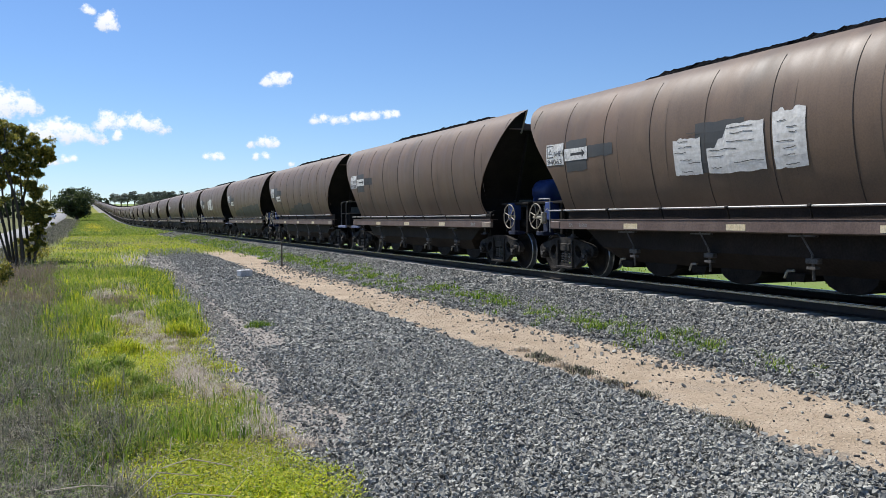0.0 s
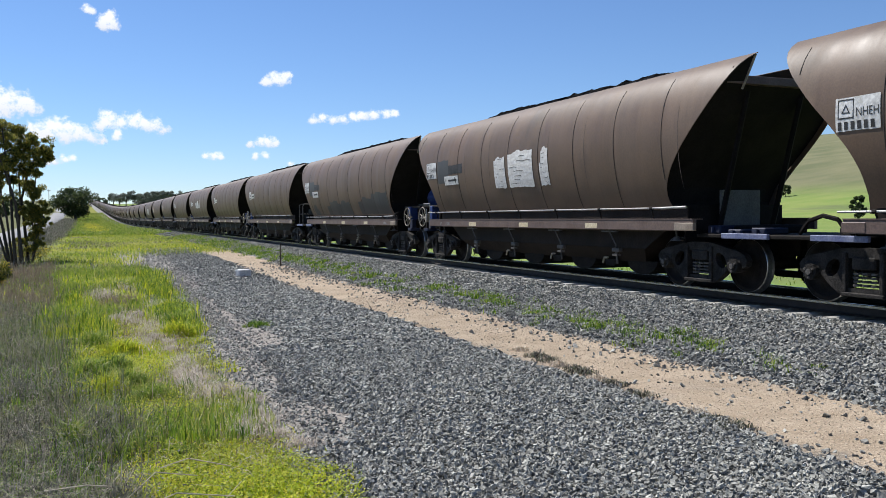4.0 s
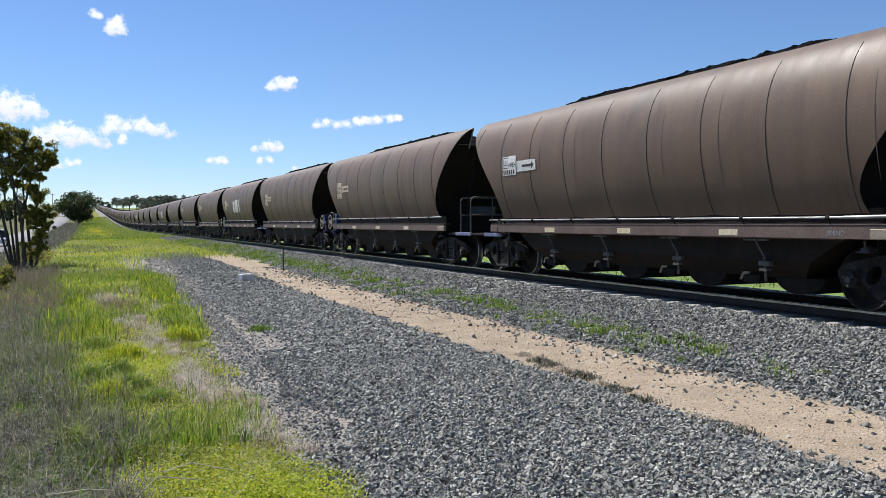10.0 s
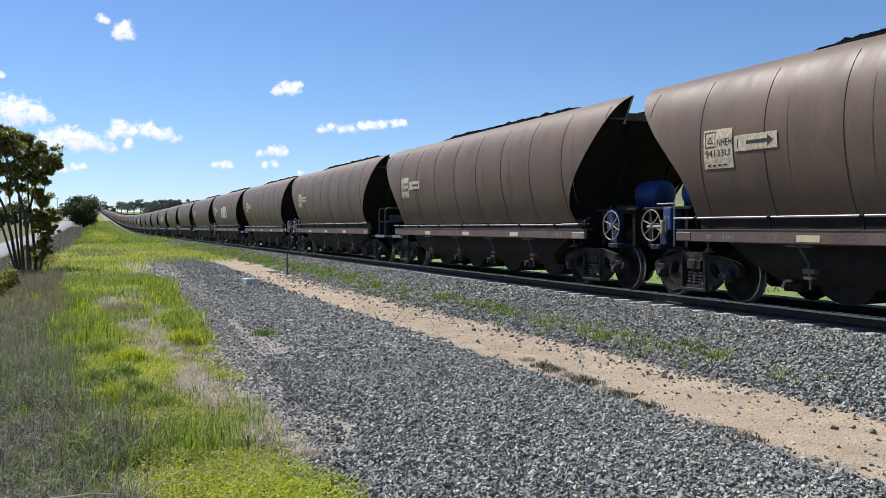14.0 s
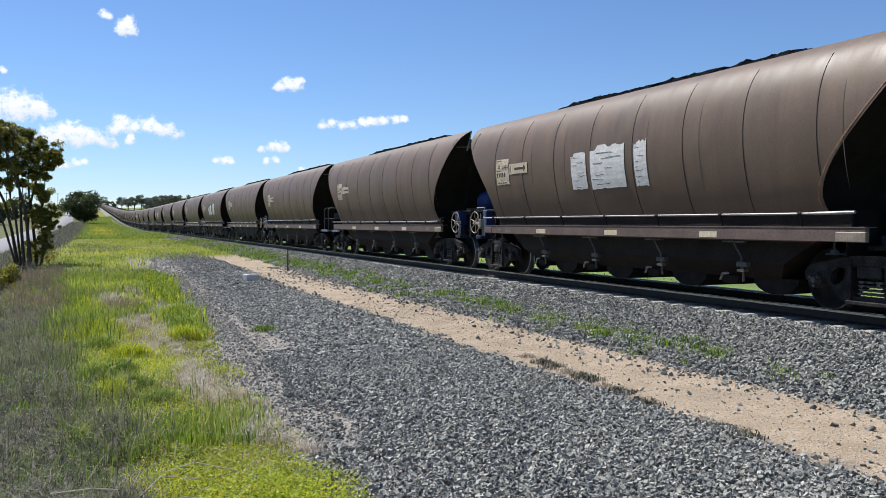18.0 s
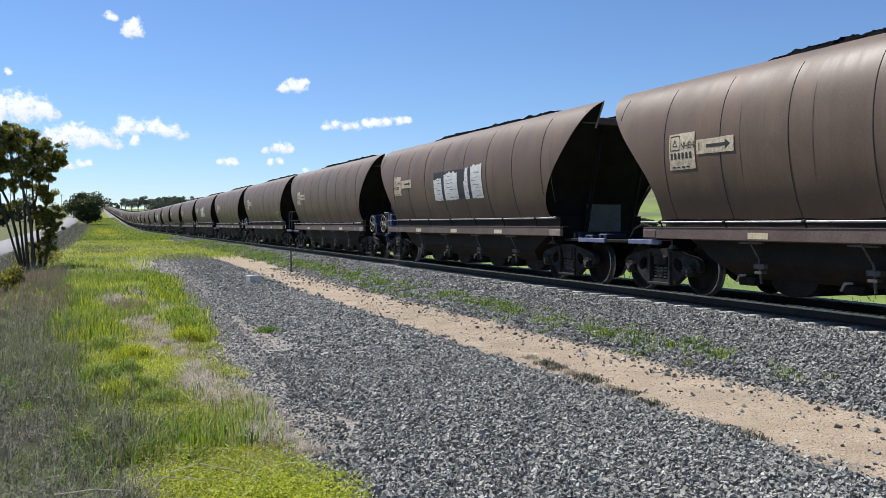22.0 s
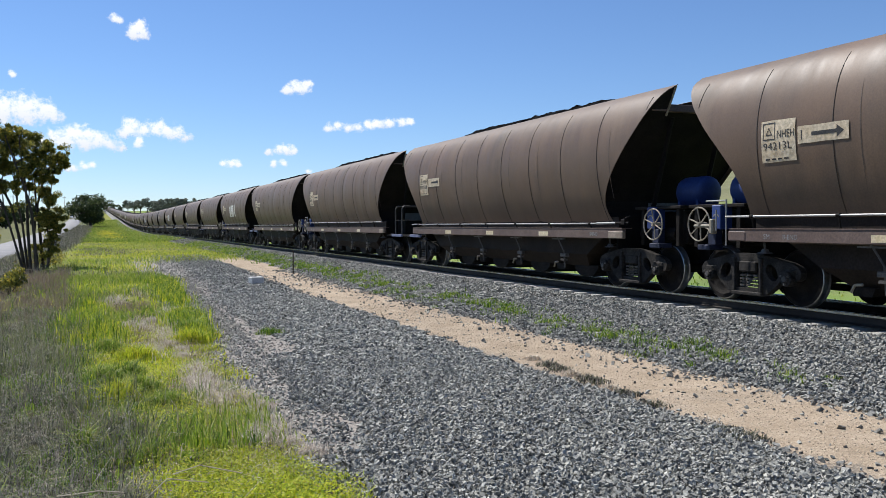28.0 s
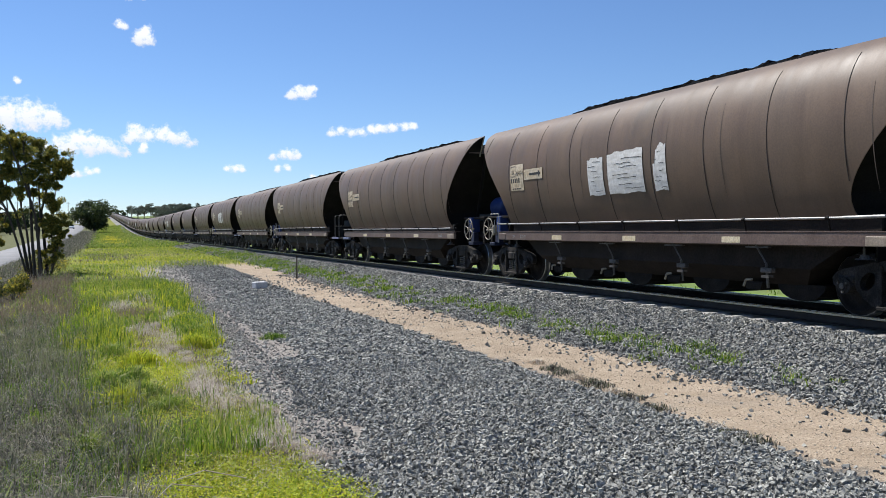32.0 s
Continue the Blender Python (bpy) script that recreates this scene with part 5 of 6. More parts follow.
# low lush growth near the gravel
def leaflets(name, x, y, low, high, size, material, label, seed):
    """Broad little leaves lying nearly level, as clover carries them."""
    rg = np.random.default_rng(seed)
    n = len(x)
    p = np.stack([x, y, ground_z(x, y) + rg.uniform(low, high, n)], -1)
    a = rg.uniform(0, 2 * np.pi, n)
    tip = rg.normal(0, 0.38, (n, 2))
    u = np.stack([np.cos(a), np.sin(a), tip[:, 0]], -1)
    v = np.stack([-np.sin(a), np.cos(a), tip[:, 1]], -1)
    sz = size * rg.uniform(0.5, 1.3, n)
    u, v = u * (sz * 0.62)[:, None], v * (sz * 0.42)[:, None]
    q = np.stack([p - u, p + v - 0.3 * u, p + 0.8 * u + 0.35 * v, p + 0.8 * u - 0.35 * v, p - v - 0.3 * u], 1)
    return soup(name, q.reshape(-1, 3), np.full(n, 5), np.arange(5 * n), material, label, "clover")


x, y = scatter(170000, -0.2, 1.95, 4.2, 15, 1.5)
d = fbm(x, y, 2.2, 9.5)
p = smoothstep(-0.2, 0.2, edge_x(y) - x + 0.25 * fbm(x, y, 2.5, 4.0)) * smoothstep(-0.3, 0.15, x - dry_x(y) + 0.3 * fbm(x, y, 1.5, 1.0)) * smoothstep(np.interp(y, [5, 8.5, 14], [-0.9, -0.5, -0.1]), np.interp(y, [5, 8.5, 14], [-0.3, 0.1, 0.5]), d)
keep = chance(p)
x, y, d = x[keep], y[keep], d[keep]
leaflets("clover_patch", x, y, 0.010, 0.095, 0.0135, LUSH, "low bright lime-green clover leaves beside the gravel", 41)
x, y = scatter(70000, -0.6, 1.9, 4.3, 16, 1.5)
d = fbm(x, y, 1.6, 9.0)
p = smoothstep(-0.25, 0.25, edge_x(y) - x + 0.25 * fbm(x, y, 2.5, 4.0)) * smoothstep(-0.35, 0.35, x - dry_x(y) + 0.3 * fbm(x, y, 1.5, 1.0)) * (0.15 + 0.85 * smoothstep(np.interp(y, [5, 8, 14], [-0.9, -0.5, -0.3]), np.interp(y, [5, 8, 14], [-0.5, 0.2, 0.5]), d))
keep = chance(p)
turf("lush_grass", x[keep], y[keep], 0.025, 0.10, 0.014, LUSH, "low bright green grass and clover", 21, 1.6)
# taller meadow grass in tufts
def spot(x, y, *spots):
    """How far a place lies in one of the patches (x, y, reach across, reach along, strength)."""
    return np.maximum.reduce([w * np.exp(-((x - a) / u) ** 2 - ((y - b) / v) ** 2) for a, b, u, v, w in spots])


x, y = scatter(52000, -2.6, 2.6, 6.6, 34, 1.4)
d = fbm(x, y, 1.2, 6.0)
p = smoothstep(-0.1, 0.4, edge_x(y) - x + 0.2 * d) * smoothstep(-0.5, 0.2, x - dry_x(y) + 0.4 * d) * smoothstep(-0.2, 0.45, d) * (1 - spot(x, y, (1.1, 10.5, 0.35, 2.2, 0.9), (0.7, 20, 0.5, 3, 0.7), (1.1, 14, 0.4, 1.5, 0.8)))
keep = chance(p)
x, y, d = x[keep], y[keep], d[keep]
turf("meadow_grass", x, y, 0.08, 0.24, 0.010, MEADOW, "tall green meadow grass in tufts", 22, 0.7, 0.35, 0.7 + 0.6 * d.clip(-0.3, 1))
# tall upright stems in a stand between the dry weeds and the low growth
x, y = scatter(60000, -1.4, 1.2, 7.2, 26, 1.3)
d = fbm(x, y, 2.6, 12.0)
p = np.exp(-((x - dry_x(y) - 0.22) / 0.36) ** 2) * smoothstep(-0.05, 0.4, d) * np.interp(y, [7.4, 8.6, 9.4, 16, 26], [0.0, 0.25, 1, 0.8, 0.5])
keep = chance(p)
x, y, d = x[keep], y[keep], d[keep]
dark = chance(0.4 + 0.5 * smoothstep(0.0, 0.5, fbm(x, y, 3.5, 2.0)))
turf("tall_grass", x[dark], y[dark], 0.12, 0.40, 0.0095, RANK, "tall upright dark green grass stems", 61, 0.45, 0.3, 0.75 + 0.45 * d[dark])
turf("tall_grass", x[~dark], y[~dark], 0.10, 0.38, 0.0085, LUSH, "tall upright yellow-green grass stems", 62, 0.5, 0.3, 0.75 + 0.4 * d[~dark])
# a rank hedge of grass along the edge of the gravel
x, y = scatter(50000, 0.6, 2.6, 12.8, 30, 1.2)
d = fbm(x, y, 2.2, 15.0)
p = np.exp(-((x - edge_x(y) + 0.10) / np.interp(y, [13, 20, 30], [0.20, 0.30, 0.4])) ** 2) * smoothstep(12.8, 13.8, y) * np.interp(y, [20, 30], [1, 0.5]) * smoothstep(-0.6, 0.1, d)
keep = chance(p)
x, y, d = x[keep], y[keep], d[keep]
half = chance(np.full(len(x), 0.5))
turf("edge_grass", x[half], y[half], 0.12, 0.34, 0.013, RANK, "rank dark green grass along the gravel edge", 63, 0.6, 0.35, 0.85 + 0.35 * d[half])
turf("edge_grass", x[~half], y[~half], 0.10, 0.30, 0.012, LUSH, "rank bright green grass along the gravel edge", 64, 0.6, 0.35, 0.85 + 0.35 * d[~half])
# brown dead grass in patches
x, y = scatter(60000, -0.2, 1.9, 6.2, 26, 1.3)
d = fbm(x, y, 3.0, 17.0)
p = spot(x, y, (1.14, 10.9, 0.24, 1.0, 1), (1.10, 9.0, 0.26, 1.2, 0.8), (0.70, 20, 0.36, 2.6, 0.8), (1.26, 7.0, 0.14, 0.6, 1), (1.02, 13.9, 0.36, 1.3, 0.8), (0.55, 8.0, 0.30, 0.6, 0.4), (0.30, 7.2, 0.2, 0.7, 0.6), (0.8, 16.8, 0.3, 1.4, 0.5), (0.62, 6.5, 0.16, 0.3, 0.45), (1.0, 6.35, 0.14, 0.3, 0.4)) * smoothstep(-0.5, 0.3, d) * smoothstep(0.1, -0.1, x - edge_x(y) - 0.05)
keep = chance(p)
turf("dead_grass", x[keep], y[keep], 0.05, 0.17, 0.008, DEAD, "matted brown dead grass", 65, 1.7, 0.6)
# bleached tussocks
tx, ty = [], []
for a, b, u, v, n in [(1.00, 9.5, 0.08, 0.38, 900), (1.07, 8.7, 0.08, 0.30, 900), (1.10, 10.4, 0.08, 0.28, 500), (1.36, 17.3, 0.11, 0.7, 700), (1.0, 13.9, 0.12, 0.5, 700), (1.28, 15.3, 0.10, 0.7, 500), (0.43, 21, 0.15, 0.6, 600), (1.09, 23.4, 0.15, 0.7, 500),
                      (1.24, 7.0, 0.09, 0.22, 500), (0.75, 15.6, 0.12, 0.5, 300), (1.34, 7.5, 0.10, 0.25, 350), (0.8, 12.6, 0.12, 0.5, 300)]:
    tx.append(RG.normal(a, u, n))
    ty.append(RG.normal(b, v, n))
x, y = np.concatenate(tx), np.concatenate(ty)
turf("bleached_grass", x, y, 0.06, 0.20, 0.008, BLEACHED, "bleached whitish dead grass in tussocks", 66, 1.2, 0.6)
# grey-brown dry weeds towards the camera
x, y = scatter(150000, -3.4, 1.2, 3.9, 34, 1.6)
d = fbm(x, y, 1.7, 2.0)
p = smoothstep(0.22, -0.18, x - dry_x(y) - 0.22 * d) * (0.03 + 0.97 * smoothstep(-0.05, 0.32, fbm(x, y, 5.0, 5.0)))
keep = chance(p)
x, y, d = x[keep], y[keep], d[keep]
rank = (0.75 + 0.4 * d) * (0.5 + 0.9 * smoothstep(-0.5, 0.8, fbm(x, y, 6.0, 5.0)))
soft = chance(smoothstep(7.5, 10.0, y + 2.0 * fbm(x, y, 1.1, 4.0)) * smoothstep(21, 15, y) * 0.8)
brown = ~soft & chance(smoothstep(13, 18, y) * 0.6)
rest = ~soft & ~brown
turf("dry_weeds", x[rest], y[rest], 0.10, 0.42, 0.0052, DRY, "grey-brown dry weeds and stalks", 23, 1.7, 0.65, rank[rest])
turf("grey_green_weeds", x[soft], y[soft], 0.14, 0.46, 0.0062, WEED, "soft grey-green weeds among dry stalks", 47, 1.0, 0.5, rank[soft])
turf("brown_weeds", x[brown], y[brown], 0.20, 0.62, 0.009, DEAD, "tall brown dead weeds on the bank", 67, 0.8, 0.4, rank[brown])
x, y = scatter(34000, -3.4, 1.0, 3.9, 30, 1.6)
p = smoothstep(0.3, -0.2, x - dry_x(y)) * smoothstep(-0.1, 0.5, fbm(x, y, 2.1, 3.3))
keep = chance(p)
turf("green_undergrowth", x[keep], y[keep], 0.06, 0.26, 0.010, RANK, "green blades among the dry weeds", 24, 1.2, 0.5)
# pale upright stems and fallen strokes over the dry weeds
x, y = scatter(800, -3.0, 1.0, 4.0, 26, 1.5)
keep = chance(smoothstep(0.4, -0.2, x - dry_x(y) - 0.2))
turf("pale_stems", x[keep], y[keep], 0.16, 0.36, 0.0050, STRAW, "pale dry stems standing and leaning over the weeds", 42, 2.0, 0.85)
x, y = scatter(26000, -3.0, 0.9, 4.0, 16, 1.5)
keep = chance(smoothstep(0.3, -0.2, x - dry_x(y) - 0.2) * smoothstep(-0.1, 0.4, fbm(x, y, 2.4, 6.1)))
leaflets("weed_leaves", x[keep], y[keep], 0.10, 0.32, 0.015, DRY, "small grey-brown weed leaves and seed heads", 43)
# low bushy weeds in lumps, with dark gaps between them
wx_, wy_, wz_ = [], [], []
lump = np.random.default_rng(66)
for i in range(420):
    cy = 4.0 + 15 * lump.random() ** 1.5
    cx = float(dry_x(cy)) - 0.15 - lump.random() * (1.0 + 0.11 * cy)
    if cx < -0.10 * cy - 0.6:
        continue
    r, h, n = lump.uniform(0.08, 0.20), lump.uniform(0.10, 0.36), int(lump.uniform(50, 200))
    a, q = lump.uniform(0, 2 * np.pi, n), lump.random(n) ** 0.6
    wx_.append(cx + r * q * np.cos(a))
    wy_.append(cy + r * q * np.sin(a))
    wz_.append(h * np.sqrt(1.02 - q * q) * lump.uniform(0.4, 1.1, n))
wx_, wy_, wz_ = np.concatenate(wx_), np.concatenate(wy_), np.concatenate(wz_)
half = lump.random(len(wx_)) < 0.45
leaflets("weed_lumps", wx_[half], wy_[half], wz_[half] * 0.9, wz_[half], 0.016, WEED, "grey-green bushy weeds in low lumps", 45)
turf("weed_twigs", wx_[~half], wy_[~half], 0.06, 0.34, 0.0045, DRY, "tangled grey-brown weed twigs", 46, 1.8, 0.6)
# straw at the gravel edge and in the thin turf
x, y = scatter(28000, 0.0, 2.6, 5.5, 19, 1.2)
d = fbm(x, y, 1.3, 8.0)
p = np.exp(-((x - edge_x(y) + 0.15) / 0.25) ** 2) * smoothstep(-0.2, 0.5, d) + 0.25 * smoothstep(0.1, 0.7, fbm(x, y, 1.8, 4.4)) * (x < edge_x(y))
keep = chance(p)
turf("straw_grass", x[keep], y[keep], 0.03, 0.13, 0.008, STRAW, "bleached straw-coloured dead grass", 25, 1.8, 0.7)
def verge_x(y):
    """Grey scrub to the left of this line, green bank to the right."""
    return np.interp(y, [30, 60, 110, 300], [-2.7, -2.2, -1.5, -1.1])


# far bank
x, y = scatter(70000, -9, 9.2, 15, 130, 1.5)
d = fbm(x, y, 0.5, 3.0)
p = np.maximum(smoothstep(-0.1, 0.4, edge_x(np.minimum(y, 50)) - x + 0.3 * d), smoothstep(44, 50, y + 3 * d)) * smoothstep(-0.5, 0.6, x - verge_x(y) - 0.6 * d) * smoothstep(np.interp(y, [40, 90], [8.9, 9.5]), np.interp(y, [40, 90], [8.4, 9.0]), x) * np.where(x > dry_x(np.minimum(y, 36)) - 0.3, 1.0, 0.45)
keep = chance(p)
x, y, d = x[keep], y[keep], d[keep]
some = RG.random(len(x)) < 0.36 + 0.38 * (fbm(x, y, 0.35, 8.0) > 0.1)
brown = smoothstep(0.45, 0.9, fbm(x, y, 0.45, 2.7)) > RG.random(len(x)) * 1.3
turf("bank_straw", x[brown], y[brown], 0.08, 0.30, 0.018, DRY, "brown dead grass in patches on the bank", 44, 1.2, 0.5)
x, y, d, some = x[~brown], y[~brown], d[~brown], some[~brown]
turf("bank_grass", x[some], y[some], 0.08, 0.26, 0.022, LUSH, "bright green grass on the bank", 26, 1.2, 0.5, 0.75 + 0.35 * d[some])
turf("bank_weeds", x[~some], y[~some], 0.10, 0.32, 0.022, MEADOW, "darker green grass among the bright bank grass", 31, 1.2, 0.5, 0.75 + 0.45 * d[~some])
x, y = scatter(40000, -12, 9.4, 100, 420, 1.4)
keep = x > -1.6
turf("distant_grass", x[keep], y[keep], 0.15, 0.4, 0.12, MEADOW, "yellow-green grass on the distant bank", 27, 0.8, 0.4)
x, y = scatter(60000, -9, -0.5, 20, 300, 1.6)
d = fbm(x, y, 0.6, 1.0)
p = smoothstep(0.5, -0.5, x - verge_x(y) - 0.8 * d) * (x > -7.6 + road_shift(y))
keep = chance(p)
turf("verge_scrub", x[keep], y[keep], 0.15, 0.6, 0.025, DRY, "grey-brown scrub between bank and road", 28, 1.0, 0.5, np.interp(y[keep], [26, 100, 300], [1, 1.2, 1.8]))
# weeds on the ballast toe, in clumps that close up into a strip farther off
px, py, ph = [], [], []
rnd = random.Random(58)
for i in range(900):
    cy = 6.8 + 75 * rnd.random() ** 1.3
    cx = float(np.interp(cy, [6, 10, 15, 25, 45, 80], [6.98, 7.08, 7.35, 7.55, 8.0, 8.2])) + rnd.gauss(0.05, 0.20 + 0.006 * cy)
    if fbm(np.float64(0.0), np.float64(cy), 1.3, 23.0) < (0.05 if cy < 16 else -0.4) and rnd.random() < 0.8:
        continue
    cx += max(0.0, 0.16 - 0.01 * cy)
    r, n, h = rnd.uniform(0.05, 0.17) * (1 + cy * 0.02), rnd.randint(6, 30), rnd.uniform(0.05, 0.17) * (1 + cy * 0.012)
    for _ in range(n):
        a, q = rnd.uniform(0, 6.28), r * rnd.random() ** 0.6
        px.append(cx + q * math.cos(a))
        py.append(cy + 1.6 * q * math.sin(a))
        ph.append(h * rnd.uniform(0.4, 1.1))
px, py, ph = np.array(px), np.array(py), np.array(ph)
pw = RG.uniform(0.008, 0.018, len(px)) * np.interp(py, [8, 40], [1, 2.5])
half = chance(np.full(len(px), 0.75))
blades("ballast_weeds", np.stack([px, py, bed_z(px, py)], -1)[half], ph[half], pw[half], RANK, "dark green weeds growing through the ballast", "weeds", 1.4, 29)
blades("ballast_weeds", np.stack([px, py, bed_z(px, py)], -1)[~half], ph[~half], pw[~half], MEADOW, "green weeds growing through the ballast", "weeds", 1.4, 30)
# yellow flowers in a drift on the far bank
x, y = RG.normal(2.4, 1.1, 4000), RG.normal(175, 30, 4000)
keep = chance(smoothstep(-0.4, 0.4, fbm(x, y, 0.3, 21.0))) & (y > 110)
turf("yellow_flowers", x[keep], y[keep], 0.25, 0.42, 0.07, FLOWER, "drift of small yellow flowers on the grassy bank", 68, 0.8, 0.5)
# far paddock
x, y = RG.uniform(14, 60, 26000), RG.uniform(8, 120, 26000)
turf("paddock_grass", x, y, 0.06, 0.2, 0.05, MEADOW, "green paddock grass beyond the line", 30, 0.8)


def tuft(name, x, y, n, r, h, material, label, zf=ground_z, width=0.010):
    a, q = RG.uniform(0, 2 * np.pi, n), RG.random(n) ** 0.7 * r * RG.uniform(0.8, 1.1, n)
    px, py = x + q * np.cos(a), y + q * np.sin(a)
    ob = blades(name, np.stack([px, py, zf(px, py) - 0.005], -1), RG.uniform(0.35, 1.0, n) * h * (1.05 - 0.65 * (q / r) ** 2), np.full(n, width), material, "", "", 1.0, int(x * 100 + y * 10))
    return tagged(ob, label, "grass tuft", "tufts in the gravel")


tuft("weed_tuft", 2.62, 13.9, 260, 0.26, 0.17, RANK, "green grass tuft growing in the gravel")
for i, (tx, ty) in enumerate([(5.26, 9.9), (5.22, 9.4), (5.18, 9.05), (5.14, 8.7), (5.16, 8.4), (5.10, 8.15), (5.06, 7.8), (5.02, 7.45), (4.96, 6.9), (4.94, 6.05), (4.93, 5.8), (4.90, 5.5)]):
    tuft("dry_tuft", tx, ty, 240, 0.13 + 0.04 * (i % 3), 0.09 + 0.02 * (i % 2), DRY if i % 3 else STRAW, "dry brown grass tuft at the edge of the sand")
for tx, ty in [(1.33, 9.0), (1.22, 9.4), (1.40, 8.6), (1.18, 9.9), (1.46, 8.2), (1.30, 8.8), (1.1, 12.4), (1.0, 13.0), (1.05, 11.8), (0.55, 16.0), (0.95, 16.5), (1.4, 6.7), (1.5, 6.4)]:
    tuft("straw_tuft", tx, ty, 360, 0.15, 0.15, BLEACHED, "bleached straw tuft beside the gravel", width=0.007)


# rank green clumps standing out of the low growth
for i, (tx, ty, tr, th) in enumerate([(1.30, 13.2, 0.30, 0.34), (1.42, 14.4, 0.30, 0.36), (1.50, 15.6, 0.34, 0.34), (1.55, 17.0, 0.36, 0.32), (0.62, 8.6, 0.22, 0.24), (0.42, 9.4, 0.26, 0.30), (0.20, 9.0, 0.24, 0.32), (0.05, 10.2, 0.28, 0.32),
                                      (0.30, 10.6, 0.28, 0.28), (0.75, 6.9, 0.15, 0.14), (0.66, 6.5, 0.14, 0.13), (1.52, 8.4, 0.10, 0.12), (0.5, 12.0, 0.3, 0.26), (0.1, 12.8, 0.3, 0.3), (-0.1, 7.2, 0.2, 0.26)]):
    tuft("grass_clump", tx, ty, int(2600 * tr), tr, th, MEADOW if i % 3 else LUSH, "upright clump of tall green grass", width=0.011)


# dark strap-leaved rosettes in the low growth
for tx, ty, tr in [(0.35, 8.4, 0.16), (0.50, 7.62, 0.15), (0.28, 8.9, 0.14), (0.66, 7.9, 0.12), (1.28, 9.0, 0.10), (0.42, 7.0, 0.12)]:
    tuft("weed_rosette", tx, ty, 130, tr, 0.15, RANK, "dark green strap-leaved weed rosette", width=0.016)


def stalk(pts, r):
    bm = bmesh.new()
    for a, b in zip(pts, pts[1:]):
        tube(bm, a, b, r, 5)
    return tagged(part("dry_stalk", bm, STRAW), "long pale dry grass stalk lying over green grass", "grass stalk", "fallen stalks")


stalk([(0.44, 5.72, 0.16), (0.62, 5.80, 0.18), (0.88, 5.72, 0.12)], 0.004)
stalk([(0.22, 5.35, 0.10), (0.40, 5.60, 0.17), (0.66, 5.66, 0.10)], 0.0035)
stalk([(0.20, 5.00, 0.12), (0.48, 5.12, 0.17), (0.80, 5.05, 0.13)], 0.004)
stalk([(-0.22, 5.30, 0.22), (0.0, 5.32, 0.22), (0.14, 5.30, 0.20)], 0.004)


# the same growth and gravel go on beside and behind the camera
x, y = RG.uniform(-4.0, 1.3, 26000), RG.uniform(-7.0, 4.2, 26000)
keep = (x * x + y * y > 0.8) & chance(0.25 + 0.75 * smoothstep(-0.3, 0.4, fbm(x, y, 1.7, 2.0)))
x, y = x[keep], y[keep]
half = chance(smoothstep(0.0, 0.9, x + 0.3 * fbm(x, y, 1.5, 1.0)))
turf("roadside_weeds", x[~half], y[~half], 0.06, 0.22, 0.008, WEED, "grey-green weeds on the grassy bank", 51, 1.4, 0.5)
turf("roadside_grass", x[half], y[half], 0.03, 0.12, 0.012, LUSH, "low bright grass along the gravel", 52, 1.4, 0.5)
x, y = RG.uniform(1.35, 4.95, 7000), RG.uniform(-5.0, 3.95, 7000)
s = RG.uniform(0.05, 0.085, len(x))
stones("gravel", np.stack([x, y, ground_z(x, y) + RG.uniform(-0.2, 0.5, len(x)) * s], -1), s, STONE, "loose grey crushed stone spread beside the track", "gravel", seed=53)
x, y = RG.uniform(6.7, 9.9, 5000), RG.uniform(-4.0, 5.0, 5000)
s = RG.uniform(0.06, 0.10, len(x))
stones("ballast_stones", np.stack([x, y, bed_z(x, y) + RG.uniform(-0.2, 0.5, len(x)) * s], -1), s, BALLAST_STONE, "angular grey ballast stones on the track shoulder", "ballast", seed=54)


# ---- marker post and the white block ----
bm = bmesh.new()
tube(bm, (0, 0, -0.1), (0, 0, 0.86), 0.030, 8, 0.024)
tube(bm, (0, 0, 0.86), (0, 0, 0.88), 0.026, 8, 0.012)
post = part("marker_post", bm, BARK)
post.location = (6.69, 31.1, 0.0)
tagged(post, "thin dark marker post standing beside the sandy track", "post")
bm = bmesh.new()
box(bm, -0.20, 0.20, -0.13, 0.13, 0.0, 0.21, 0.02)
block = part("concrete_block", bm, surf("white_block", (0.72, 0.71, 0.68), (0.8, 0.79, 0.77), 6, 0.7))
block.matrix_basis = pose(4.5, 26.2, 0.0, 0, 0, 20)
tagged(block, "small white painted concrete block on the gravel", "block")


# ---- trees ----
def limb(bm, pts, r0, r1, seg=7):
    n = len(pts)
    for i in range(n - 1):
        tube(bm, pts[i], pts[i + 1], r0 + (r1 - r0) * i / (n - 1), seg, r0 + (r1 - r0) * (i + 1) / (n - 1))


